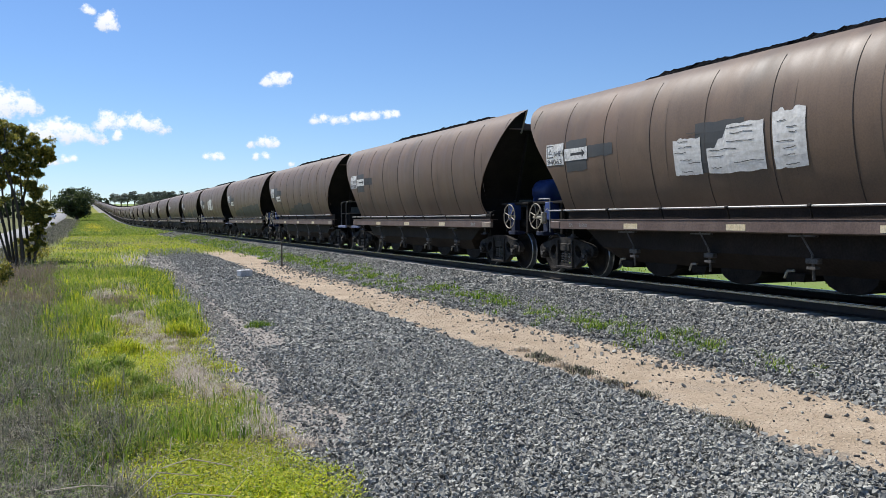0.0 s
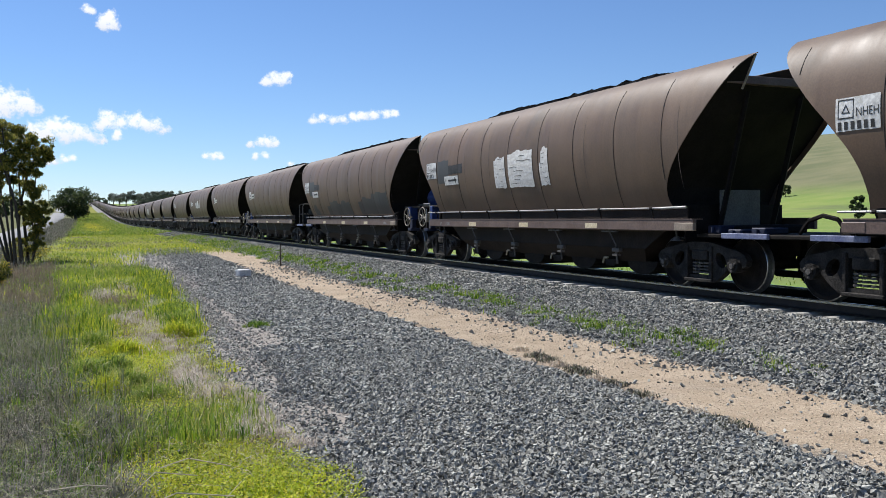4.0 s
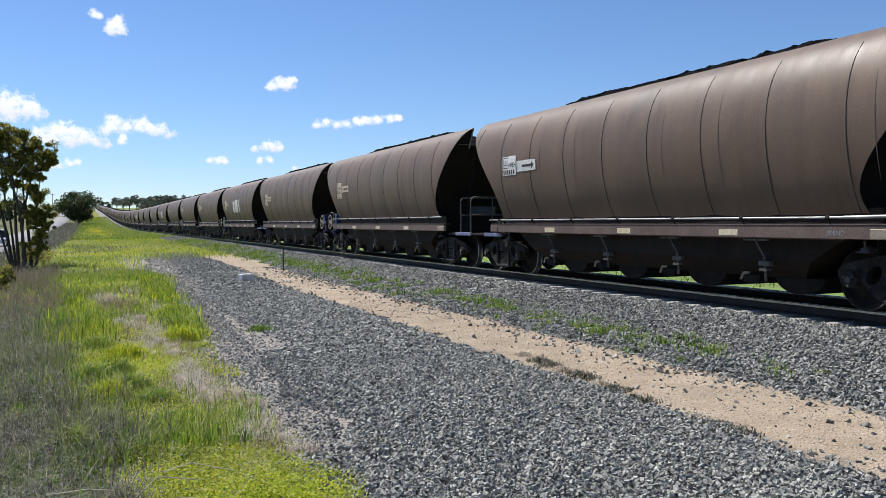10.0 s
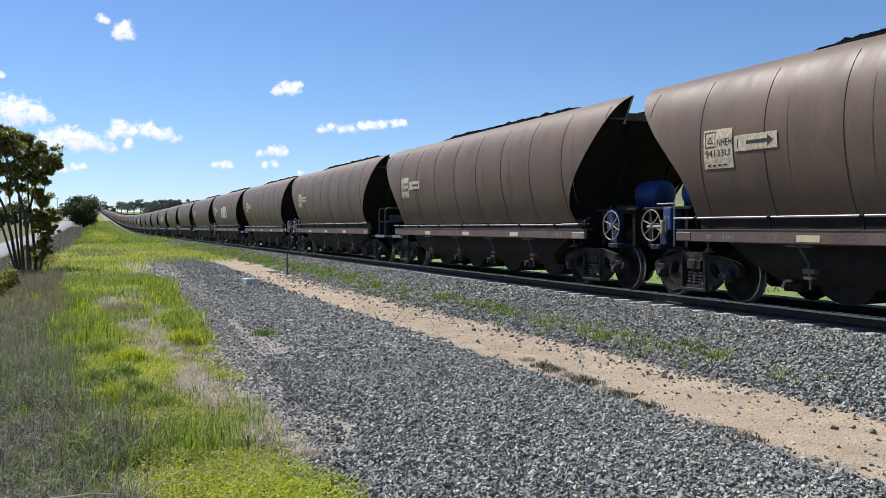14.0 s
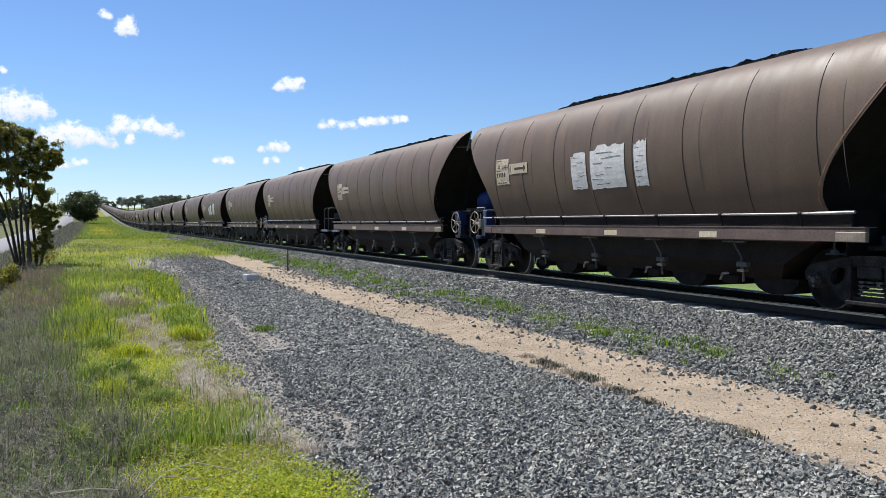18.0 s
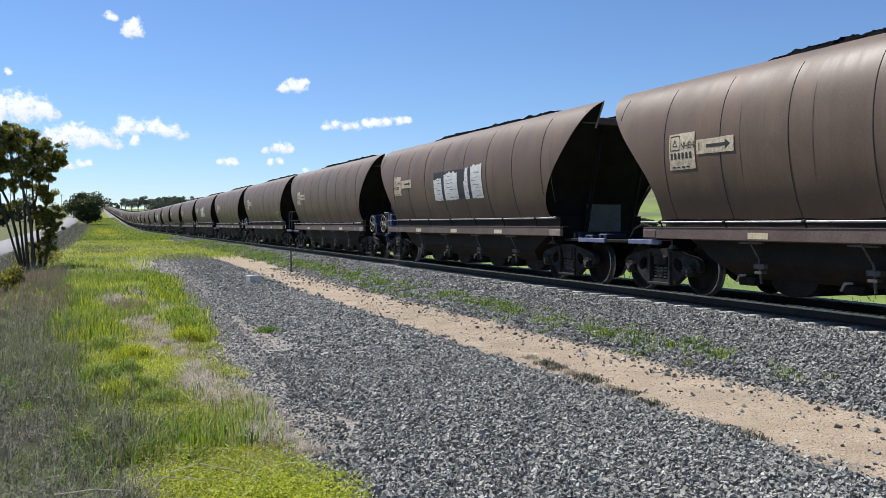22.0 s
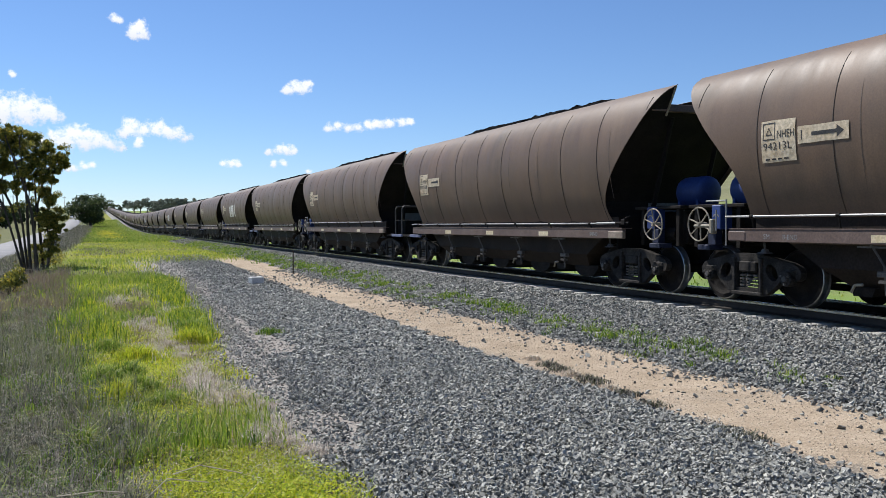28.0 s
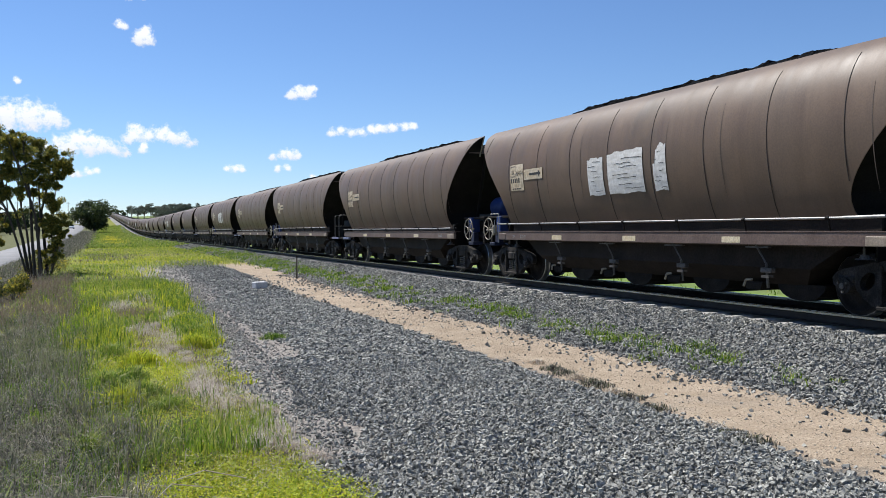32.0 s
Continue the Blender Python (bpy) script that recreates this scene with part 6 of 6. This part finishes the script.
def leaf_cloud(name, centres, radii, per, size, material, parent, label, seed, flat=0.8, long=2.6):
    """Small leaves in loose clumps, with gaps between them."""
    rg = np.random.default_rng(seed)
    c = np.repeat(np.asarray(centres, float), per, 0)
    r = np.repeat(np.asarray(radii, float), per)
    n = len(c)
    d = rg.normal(size=(n, 3))
    d /= np.linalg.norm(d, axis=1)[:, None]
    p = c + d * (r * rg.random(n) ** 0.45)[:, None] * np.array([1, 1, flat])
    a = rg.normal(size=(n, 3))
    a[:, 2] -= 0.6
    a /= np.linalg.norm(a, axis=1)[:, None]
    b = np.cross(a, rg.normal(size=(n, 3)))
    b /= np.linalg.norm(b, axis=1)[:, None]
    s = size * rg.uniform(0.6, 1.3, n)
    la, lb = a * (s * long / 2)[:, None], b * (s / 2)[:, None]
    v = np.stack([p - la, p + lb, p + la, p - lb], 1)
    ob = soup(name, v.reshape(-1, 3), np.full(n, 4), np.arange(4 * n), material, "")
    ob.parent = parent
    ob["label"] = label
    return ob


def gum_tree(x, y, seed=5):
    """Many-stemmed roadside gum: a sheaf of dark stems under a broad ragged crown, with hanging leaf below it."""
    rnd = random.Random(seed)
    t = new("gum_tree")
    z = float(ground_z(x, y)) - 0.1
    t.matrix_basis = pose(x, y, z)
    lobes = [(-1.58, 6.66, 0.45), (-1.04, 6.39, 0.48), (-0.41, 6.39, 0.48), (0.05, 6.2, 0.40), (0.68, 5.76, 0.40), (1.20, 5.40, 0.36), (1.30, 5.04, 0.28), (0.95, 4.77, 0.38), (0.50, 5.04, 0.52), (-0.14, 5.40, 0.52),
             (-0.77, 5.58, 0.52), (-1.40, 5.67, 0.48), (-1.49, 4.77, 0.52), (-0.95, 4.68, 0.40), (-0.41, 4.68, 0.45), (0.32, 4.32, 0.42), (0.77, 4.32, 0.28), (-1.22, 3.86, 0.36), (-1.58, 3.59, 0.40), (-0.14, 3.95, 0.28),
             (0.72, 3.32, 0.36), (0.95, 2.60, 0.40), (1.04, 2.06, 0.28), (0.77, 1.70, 0.32), (0.50, 2.24, 0.34), (0.32, 2.60, 0.28), (0.86, 1.16, 0.24), (-1.58, 2.60, 0.40), (-2.03, 4.95, 0.60), (-2.30, 5.85, 0.55),
             (-2.12, 3.59, 0.52), (-1.58, 1.88, 0.36), (0.58, 2.78, 0.28), (-2.6, 4.6, 0.5), (-2.5, 2.6, 0.45), (0.15, 1.2, 0.22), (0.55, 0.95, 0.24),
             (-1.1, 5.1, 0.5), (0.1, 4.85, 0.5), (-0.2, 5.9, 0.5), (0.4, 5.5, 0.48), (-1.75, 4.3, 0.5), (-0.6, 4.1, 0.3), (0.9, 5.2, 0.4), (0.7, 2.3, 0.3), (0.65, 1.4, 0.3), (0.5, 3.7, 0.3), (-1.3, 6.1, 0.45), (-0.7, 6.0, 0.45)]
    stems = [[(-0.32, 0), (-0.59, 1.79), (-0.86, 3.14), (-1.22, 4.05), (-1.49, 5.2), (-1.6, 6.3)], [(-0.09, 0), (-0.14, 1.79), (-0.18, 3.14), (-0.27, 4.22), (-0.41, 5.4), (-0.45, 6.2)],
             [(0.18, 0), (0.09, 1.79), (-0.05, 2.96), (-0.32, 4.05), (-0.59, 4.95), (-0.95, 6.1)], [(0.36, 0), (0.27, 1.79), (0.18, 3.14), (0.41, 4.22), (0.77, 5.13), (1.1, 5.5)],
             [(0.54, 0), (0.63, 1.34), (0.54, 2.60), (0.68, 3.32)], [(-0.18, 0), (-0.41, 2.24), (-0.59, 3.32), (-0.68, 4.22), (-0.75, 5.4)],
             [(0.05, 0), (0.02, 1.6), (0.10, 3.0), (0.05, 4.3), (0.25, 5.3), (0.1, 6.0)], [(-0.36, 0), (-0.75, 1.7), (-1.1, 3.1), (-1.7, 4.4), (-2.0, 5.6)], [(0.40, 0), (0.72, 0.9), (0.92, 1.9), (0.95, 2.6)]]
    tips = []
    for i, line in enumerate(stems):
        deep = rnd.uniform(-0.3, 0.3)
        pts = [(a + rnd.uniform(-0.03, 0.03), deep * (1 + b * 0.3) + rnd.uniform(-0.05, 0.05), b * 0.95) for a, b in line]
        bm = bmesh.new()
        limb(bm, pts, 0.075 if i < 4 else 0.055, 0.02)
        stem = part("stem", bm, BARK, t, "dark slender trunk")
        for q in pts[2:]:
            tips.append((q, stem))
    centres, radii = [], []
    for a, b, r in lobes:
        c = (a, rnd.uniform(-0.55, 0.55), b * 0.95)
        q, stem = min(tips, key=lambda e: (e[0][0] - a) ** 2 + (e[0][2] - c[2] + 0.5) ** 2)
        bm = bmesh.new()
        limb(bm, [q, ((q[0] + c[0]) / 2 + 0.04, (q[1] + c[1]) / 2, (q[2] + c[2]) / 2 + 0.06), c], 0.035, 0.010, 5)
        part("branch", bm, BARK, stem)
        for n in range(11):
            inner = n < 5
            d = Vector((rnd.gauss(0, 1), rnd.gauss(0, 1), rnd.gauss(0, 0.8))).normalized() * r * (rnd.uniform(0.2, 0.6) if inner else rnd.uniform(0.6, 1.15))
            centres.append((c[0] + d.x, c[1] + d.y, c[2] + d.z))
            radii.append(r * (rnd.uniform(0.4, 0.6) if inner else rnd.uniform(0.2, 0.4)))
    for q, stem in tips:
        for _ in range(3 if q[2] > 3.2 else 1):
            centres.append((q[0] + rnd.uniform(-0.45, 0.45), q[1] + rnd.uniform(-0.4, 0.4), q[2] + rnd.uniform(-0.5, 0.4)))
            radii.append(rnd.uniform(0.14, 0.28))
    leaf_cloud("crown", centres, radii, 180, 0.036, LEAF, t, "ragged olive-green crown with yellowish tips", seed, 0.85, 2.6)
    return tagged(t, "dark many-stemmed gum tree with ragged olive crown beside the road", "tree")


gum_tree(-2.48, 41.0)


def round_tree(x, y, width, height, seed, lobes=26, per=260, leaf=0.32, material=LEAF_DARK, low=0.12, label="broad dark green tree with a rounded dense crown", group="", trunk_h=0.3, umbrella=False):
    rnd = random.Random(seed)
    t = new("broad_tree")
    t.matrix_basis = pose(x, y, float(ground_z(x, y)) - 0.1)
    bm = bmesh.new()
    limb(bm, [(0, 0, 0), (0.1, 0, height * 0.25), (0.0, 0.1, height * 0.5)], width * 0.03, width * 0.015, 8)
    tr = part("trunk", bm, BARK, t)
    centres, radii = [], []
    for i in range(lobes):
        a = rnd.uniform(0, 6.28)
        f = rnd.random()
        zz = low + (0.9 - low) * f
        rr = (math.sin(math.pi * min(1, 0.12 + 0.86 * zz)) ** 0.6) * width * 0.36 * (0.5 if umbrella and zz < 0.45 else 1.0)
        q = rnd.uniform(0.35, 1.0)
        if umbrella and 0.36 < zz < 0.52 and i % 4:
            continue
        c = (rr * q * math.cos(a), rr * q * math.sin(a), height * zz)
        centres.append(c)
        radii.append(rnd.uniform(0.10, 0.17) * width)
        if i % 3 == 0:
            bm = bmesh.new()
            limb(bm, [(0, 0, height * trunk_h), (c[0] * 0.5, c[1] * 0.5, (height * trunk_h + c[2]) / 2 + 0.3), c], width * 0.010, width * 0.003, 5)
            part("limb", bm, BARK, tr)
    leaf_cloud("crown", centres, radii, per, leaf, material, t, "dense dark foliage", seed, 0.7, 1.6)
    return tagged(t, label, "tree", group)


round_tree(-1.4, 300.0, 18.5, 10.2, 31, 64, 150, 0.42, LEAF_DARK, 0.22, umbrella=True)
rnd = random.Random(77)
for i in range(13):
    yy = 690 + rnd.uniform(-60, 60)
    frac = (206 + i * 10.6 + rnd.uniform(-3, 3) - 145) * 0.853 / 1522
    round_tree(frac * yy, yy, rnd.uniform(12, 17), rnd.uniform(9.5, 13) * (0.85 if i < 3 else 1), 100 + i, 14 if i < 5 else 24, 170, 0.42, LEAF_FAR, 0.5 if i < 5 else 0.25, "distant gum tree on the hill, its leaves greyed for haze", "far wood on the hill")
for i in range(4):
    round_tree(14 + i * 5, 960 + 8 * i, 9, 7, 140 + i, 10, 90, 0.7, LEAF_DARK, 0.2, "distant dark tree on the skyline", "trees on the skyline")
for i in range(26):
    hx, hy = rnd.uniform(170, 430), rnd.uniform(60, 420)
    round_tree(hx, hy, rnd.uniform(5, 9), rnd.uniform(5, 8), 160 + i, 8, 70, 0.5, LEAF_DARK, 0.3, "lone gum tree on the dry hillside", "trees on the hillside")
for i in range(22):
    hx, hy = rnd.uniform(75, 175), rnd.uniform(50, 260)
    round_tree(hx, hy, rnd.uniform(2.5, 5), rnd.uniform(2.5, 5), 300 + i, 14, 120, 0.28, LEAF_DARK, 0.2, "small dark tree on the green slope", "trees on the hillside")
for i, (hx, hy) in enumerate([(-22.5, 262), (-24.5, 275), (-26.5, 255), (-29, 290), (-20.5, 330), (-25.5, 345), (-30, 360)]):
    round_tree(hx, hy, rnd.uniform(7, 9), rnd.uniform(6, 8), 220 + i, 16, 110, 0.45, LEAF_DARK, 0.12, "dark tree beyond the road", "trees beyond the road")


def bush(x, y, w, h, seed):
    b = new("bush")
    b.matrix_basis = pose(x, y, float(ground_z(x, y)))
    rnd = random.Random(seed)
    cs = [(rnd.uniform(-w, w) * 0.5, rnd.uniform(-w, w) * 0.5, rnd.uniform(0.15, 0.8) * h) for _ in range(14)]
    bm = bmesh.new()
    for c in cs[:7]:
        limb(bm, [(0, 0, 0), (c[0] * 0.6, c[1] * 0.6, c[2] * 0.5), c], 0.02, 0.006, 5)
    part("stems", bm, BARK, b)
    leaf_cloud("foliage", cs, [0.22 * w] * len(cs), 130, 0.035, LEAF, b, "small olive leaves", seed)
    return tagged(b, "low olive-green bush beside the road verge", "bush")


bush(-2.25, 26.5, 0.9, 0.95, 9)
bush(-2.3, 42.0, 1.6, 1.0, 10)


# ---- power poles on the skyline ----
for i, (px, py, ph) in enumerate([(-26.5, 640, 9.0), (-21.5, 720, 9.0), (-17.0, 800, 8.5), (-44, 560, 9)]):
    p = new("power_pole")
    p.matrix_basis = pose(px, py, float(ground_z(px, py)))
    bm = bmesh.new()
    tube(bm, (0, 0, -0.3), (0, 0, ph), 0.22, 8, 0.16)
    part("pole", bm, POLE_WOOD, p)
    bm = bmesh.new()
    box(bm, -1.3, 1.3, -0.09, 0.09, ph - 0.9, ph - 0.65)
    part("crossarm", bm, POLE_WOOD, p)
    tagged(p, "distant wooden power pole with a crossarm", "power pole", "power poles on the skyline")


# ---- cars on the road ----
def car(paint_c, label, tall):
    c = new("car")
    paint = surf("car_paint", tuple(v * 0.92 for v in paint_c), paint_c, 1.0, 0.25, 0.0, 20, 0.05, 0)
    glass, nt, b = node_mat("car_glass")
    b.inputs["Base Color"].default_value = (0.02, 0.025, 0.03, 1)
    b.inputs["Roughness"].default_value = 0.06
    bm = bmesh.new()
    prism(bm, [(-2.3, 0.35), (-2.3, 0.80), (-2.1, 0.92), (-1.15, 1.0), (1.6, 1.02), (2.25, 0.95), (2.3, 0.5), (2.25, 0.35)], -0.9, 0.9)
    bmesh.ops.bevel(bm, geom=[e for e in bm.edges], offset=0.06, segments=2, affect="EDGES")
    part("body", bm, paint, c, "", True)
    bm = bmesh.new()
    vs = [bm.verts.new(q) for q in [(-0.82, -1.15, 1.0), (0.82, -1.15, 1.0), (0.82, 2.1, 1.0), (-0.82, 2.1, 1.0), (-0.66, -0.45, tall), (0.66, -0.45, tall), (0.66, 1.75, tall), (-0.66, 1.75, tall)]]
    for f in [(0, 1, 5, 4), (1, 2, 6, 5), (2, 3, 7, 6), (3, 0, 4, 7), (4, 5, 6, 7)]:
        bm.faces.new([vs[k] for k in f])
    part("windows", bm, glass, c, "dark tinted windows")
    bm = bmesh.new()
    box(bm, -0.68, 0.68, -0.5, 1.8, tall, tall + 0.06, 0.02)
    part("roof", bm, paint, c)
    for sx in (-0.82, 0.82):
        for y in (-1.4, 1.4):
            bm = bmesh.new()
            tube(bm, (sx - 0.11, y, 0.33), (sx + 0.11, y, 0.33), 0.33, 16)
            part("wheel", bm, BLACK_PAINT, c, "black tyre")
        bm = bmesh.new()
        box(bm, sx * 0.8 - 0.16, sx * 0.8 + 0.16, -2.33, -2.2, 0.66, 0.80, 0.02)
        part("headlight", bm, WHEEL_PAINT, c)
    return tagged(c, label, "car", "cars on the road")


cars = [(car((0.78, 0.78, 0.78), "white car driving along the country road", 1.55), [(-2, 363), (32, -392)]),
        (car((0.75, 0.75, 0.76), "white four-wheel-drive on the country road", 1.85), [(-2, 383), (32, -372)]),
        (car((0.72, 0.72, 0.74), "pale car coming down the distant road", 1.55), [(-2, 970), (32, 345)])]


# ---- clouds: far sheets of vapour on the sky ----
def cloud_material():
    m = bpy.data.materials.new("cloud_vapour")
    m.use_nodes = True
    nt = m.node_tree
    nt.nodes.remove(nt.nodes["Principled BSDF"])
    tc = nt.nodes.new("ShaderNodeTexCoord")
    oi = nt.nodes.new("ShaderNodeObjectInfo")

    def op(kind, a, c=None):
        n = nt.nodes.new("ShaderNodeMath")
        n.operation = kind
        n.use_clamp = kind == "MULTIPLY_ADD"
        for s, v in zip(n.inputs, (a, c)):
            if v is None:
                continue
            if isinstance(v, (int, float)):
                s.default_value = v
            else:
                nt.links.new(v, s)
        return n.outputs[0]
    sep = nt.nodes.new("ShaderNodeSeparateXYZ")
    nt.links.new(tc.outputs["Generated"], sep.inputs[0])
    body = nt.nodes.new("ShaderNodeAttribute")
    body.attribute_name = "vapour"
    add = nt.nodes.new("ShaderNodeVectorMath")
    add.operation = "ADD"
    shift = nt.nodes.new("ShaderNodeCombineXYZ")
    nt.links.new(op("MULTIPLY", oi.outputs["Random"], 900.0), shift.inputs[2])
    nt.links.new(tc.outputs["Object"], add.inputs[0])
    nt.links.new(shift.outputs[0], add.inputs[1])
    n1 = nt.nodes.new("ShaderNodeTexNoise")
    n1.inputs["Scale"].default_value, n1.inputs["Detail"].default_value, n1.inputs["Roughness"].default_value = 0.030, 7, 0.66
    nt.links.new(add.outputs[0], n1.inputs["Vector"])
    dens = op("ADD", body.outputs["Fac"], op("MULTIPLY", op("SUBTRACT", n1.outputs["Fac"], 0.5), 2.2))
    al = nt.nodes.new("ShaderNodeMapRange")
    al.interpolation_type = "SMOOTHSTEP"
    al.inputs["From Min"].default_value, al.inputs["From Max"].default_value = 0.0, 0.75
    nt.links.new(dens, al.inputs["Value"])
    # sunlit tops and grey undersides are painted into the glow by height
    shade = nt.nodes.new("ShaderNodeMapRange")
    shade.inputs["From Min"].default_value, shade.inputs["From Max"].default_value = 0.1, 0.6
    shade.inputs["To Min"].default_value, shade.inputs["To Max"].default_value = 0.52, 0.80
    nt.links.new(sep.outputs["Y"], shade.inputs["Value"])
    em = nt.nodes.new("ShaderNodeEmission")
    em.inputs[0].default_value = (1.0, 0.985, 0.97, 1)
    nt.links.new(shade.outputs[0], em.inputs[1])
    tr = nt.nodes.new("ShaderNodeBsdfTransparent")
    mx = nt.nodes.new("ShaderNodeMixShader")
    nt.links.new(al.outputs[0], mx.inputs[0])
    nt.links.new(tr.outputs[0], mx.inputs[1])
    nt.links.new(em.outputs[0], mx.inputs[2])
    nt.links.new(mx.outputs[0], nt.nodes["Material Output"].inputs[0])
    return m


CLOUD = cloud_material()
# bearing right of the line and height in degrees, drift across in metres a second; then puffs: across, up and radius, in units of 0.041 degrees
CLOUDS = [(-3.85, 6.75, 0.8, [(-62, 0, 16), (-45, 6, 17), (-22, 7, 18), (4, 8, 17), (24, 2, 15), (38, -5, 10), (0, -8, 14), (-30, -8, 14)]),
          (-0.85, 5.25, 0.6, [(-52, -4, 8), (-34, 4, 12), (-12, 9, 13), (8, 9, 12), (24, 1, 13), (42, -5, 10), (57, -10, 6), (-22, -5, 12), (4, -6, 12)]),
          (3.40, 5.95, 1.2, [(-40, 0, 11), (-34, 11, 7), (-18, 0, 12), (0, 2, 10), (13, 2, 11), (30, -4, 11), (44, -9, 7), (-46, -6, 6)]),
          (-0.7, 3.62, 0.6, [(-13, -3, 4), (0, 0, 5), (13, 3, 4), (-22, -4, 3)]),
          (2.25, 12.0, 2.1, [(0, 0, 11), (6, -6, 9), (-7, -5, 8), (3, 11, 5)]),
          (12.3, 8.9, 1.2, [(0, 0, 11), (-13, -3, 8), (10, 2, 9), (17, 7, 4), (-19, -5, 4)]),
          (16.0, 6.43, 0.3, [(-38, -2, 6), (-24, 3, 6), (-8, -2, 6), (9, 0, 8), (25, 3, 6), (37, 5, 5)]),
          (8.0, 3.97, 0.6, [(-9, 0, 5), (4, 0, 6), (14, -1, 4)]), (11.25, 4.84, 0.8, [(-20, -2, 4), (-4, 2, 6), (9, 3, 7), (20, 0, 5)]),
          (11.15, 4.0, 0.8, [(-9, 0, 4), (7, 1, 5)]), (18.6, 6.62, 0.4, [(-19, -1, 6), (-2, 2, 7), (16, 4, 6), (30, 5, 5)]), (2.4, 5.05, 1.0, [(0, 0, 5), (2, 5, 4)]),
          (1.5, 14.35, 1.6, [(-18, 0, 5), (0, 0, 7), (18, 1, 6)]), (0.9, 12.6, 1.6, [(0, 0, 5), (8, -1, 4)]), (13.0, 3.55, 0.8, [(0, 0, 4)]), (-4.6, 8.9, 0.8, [(0, 0, 4)])]
clouds = []
for bear, high, pace, puffs in CLOUDS:
    R = 3600.0
    a, e = radians(bear), radians(high)
    c = Vector((math.sin(a) * math.cos(e), math.cos(a) * math.cos(e), math.sin(e))) * R + Vector(EYE)
    unit = R * radians(0.041)
    puffs = [(-p, q, 1.25 * r + (2.2 if r > 7 else 3.4)) for p, q, r in puffs]
    pu = np.array(puffs)
    lo, hi = (pu[:, :2] - 2.2 * pu[:, 2:]).min(0), (pu[:, :2] + 2.2 * pu[:, 2:]).max(0)
    nu, nv = max(10, int((hi[0] - lo[0]) / 1.6)), max(8, int((hi[1] - lo[1]) / 1.6))
    U, V = np.meshgrid(np.linspace(lo[0], hi[0], nu), np.linspace(lo[1], hi[1], nv), indexing="ij")
    reach = np.stack([1 - np.hypot(U - p, (V - q) * (1.0 + 0.35 * (V < q))) / r for p, q, r in puffs])
    body = np.log(np.exp(3.2 * reach).sum(0)) / 3.2 - 0.12
    rim = np.minimum.reduce([U - lo[0], hi[0] - U, V - lo[1], hi[1] - V]) / 4.0
    body = np.minimum(np.clip(body, -1.0, 0.75), -1.0 + 1.75 * np.clip(rim, 0, 1))
    W = -0.0004 * (U ** 2 + V ** 2)
    ob = raw("cloud", (np.stack([U, V, W], -1).reshape(-1, 3) * unit).tolist(), grid_faces(nu, nv), CLOUD)
    ob.data.attributes.new("vapour", "FLOAT", "POINT").data.foreach_set("value", body.astype(np.float32).ravel())
    ob.visible_shadow = False
    tagged(ob, "small white fair-weather cloud in a blue sky", "cloud", "scattered clouds", "structure")
    clouds.append((ob, c, pace))


def motions():
    # the train, at a nearly steady pace; wheels roll without slip
    for k, w in train:
        rows = []
        for i in range(33):
            s = 10.843 + PITCH * k - travelled(i)
            rows.append((float(i), wagon_pose(s)))
        walk(w, rows)
    turning = [o for k, w in train for o in w.children if o.name.startswith("wheelset")]
    lead = turning[0]
    steps = 960
    walk(lead, [(32.0 * i / steps, pose(0, 0, 0, math.degrees(travelled(32.0 * i / steps) / 0.46))) for i in range(steps + 1)])
    act, slot = lead.animation_data.action, lead.animation_data.action_slot
    for o in turning[1:]:
        o.rotation_mode = "QUATERNION"
        o.animation_data_create()
        o.animation_data.action = act
        o.animation_data.action_slot = slot
    for c, ((t0, y0), (t1, y1)) in cars:
        rows = []
        for i in range(33):
            y = y0 + (y1 - y0) * (i - t0) / (t1 - t0)
            dz = float(ground_z(-9.3, y + 1.4) - ground_z(-9.3, y - 1.4))
            rows.append((float(i), pose(-9.3, y, float(ground_z(-9.3, y)) + 0.11, math.degrees(math.atan2(dz, 2.8)), 0, 0)))
        walk(c, rows)
    for ob, c, pace in clouds:
        drift = Vector((pace, 0.0, 0.05))
        walk(ob, [(t, Matrix.Translation(c + drift * (t - 16.0)) @ look(c, EYE).to_3x3().to_4x4()) for t in (0.0, 16.0, 32.0)])


motions()
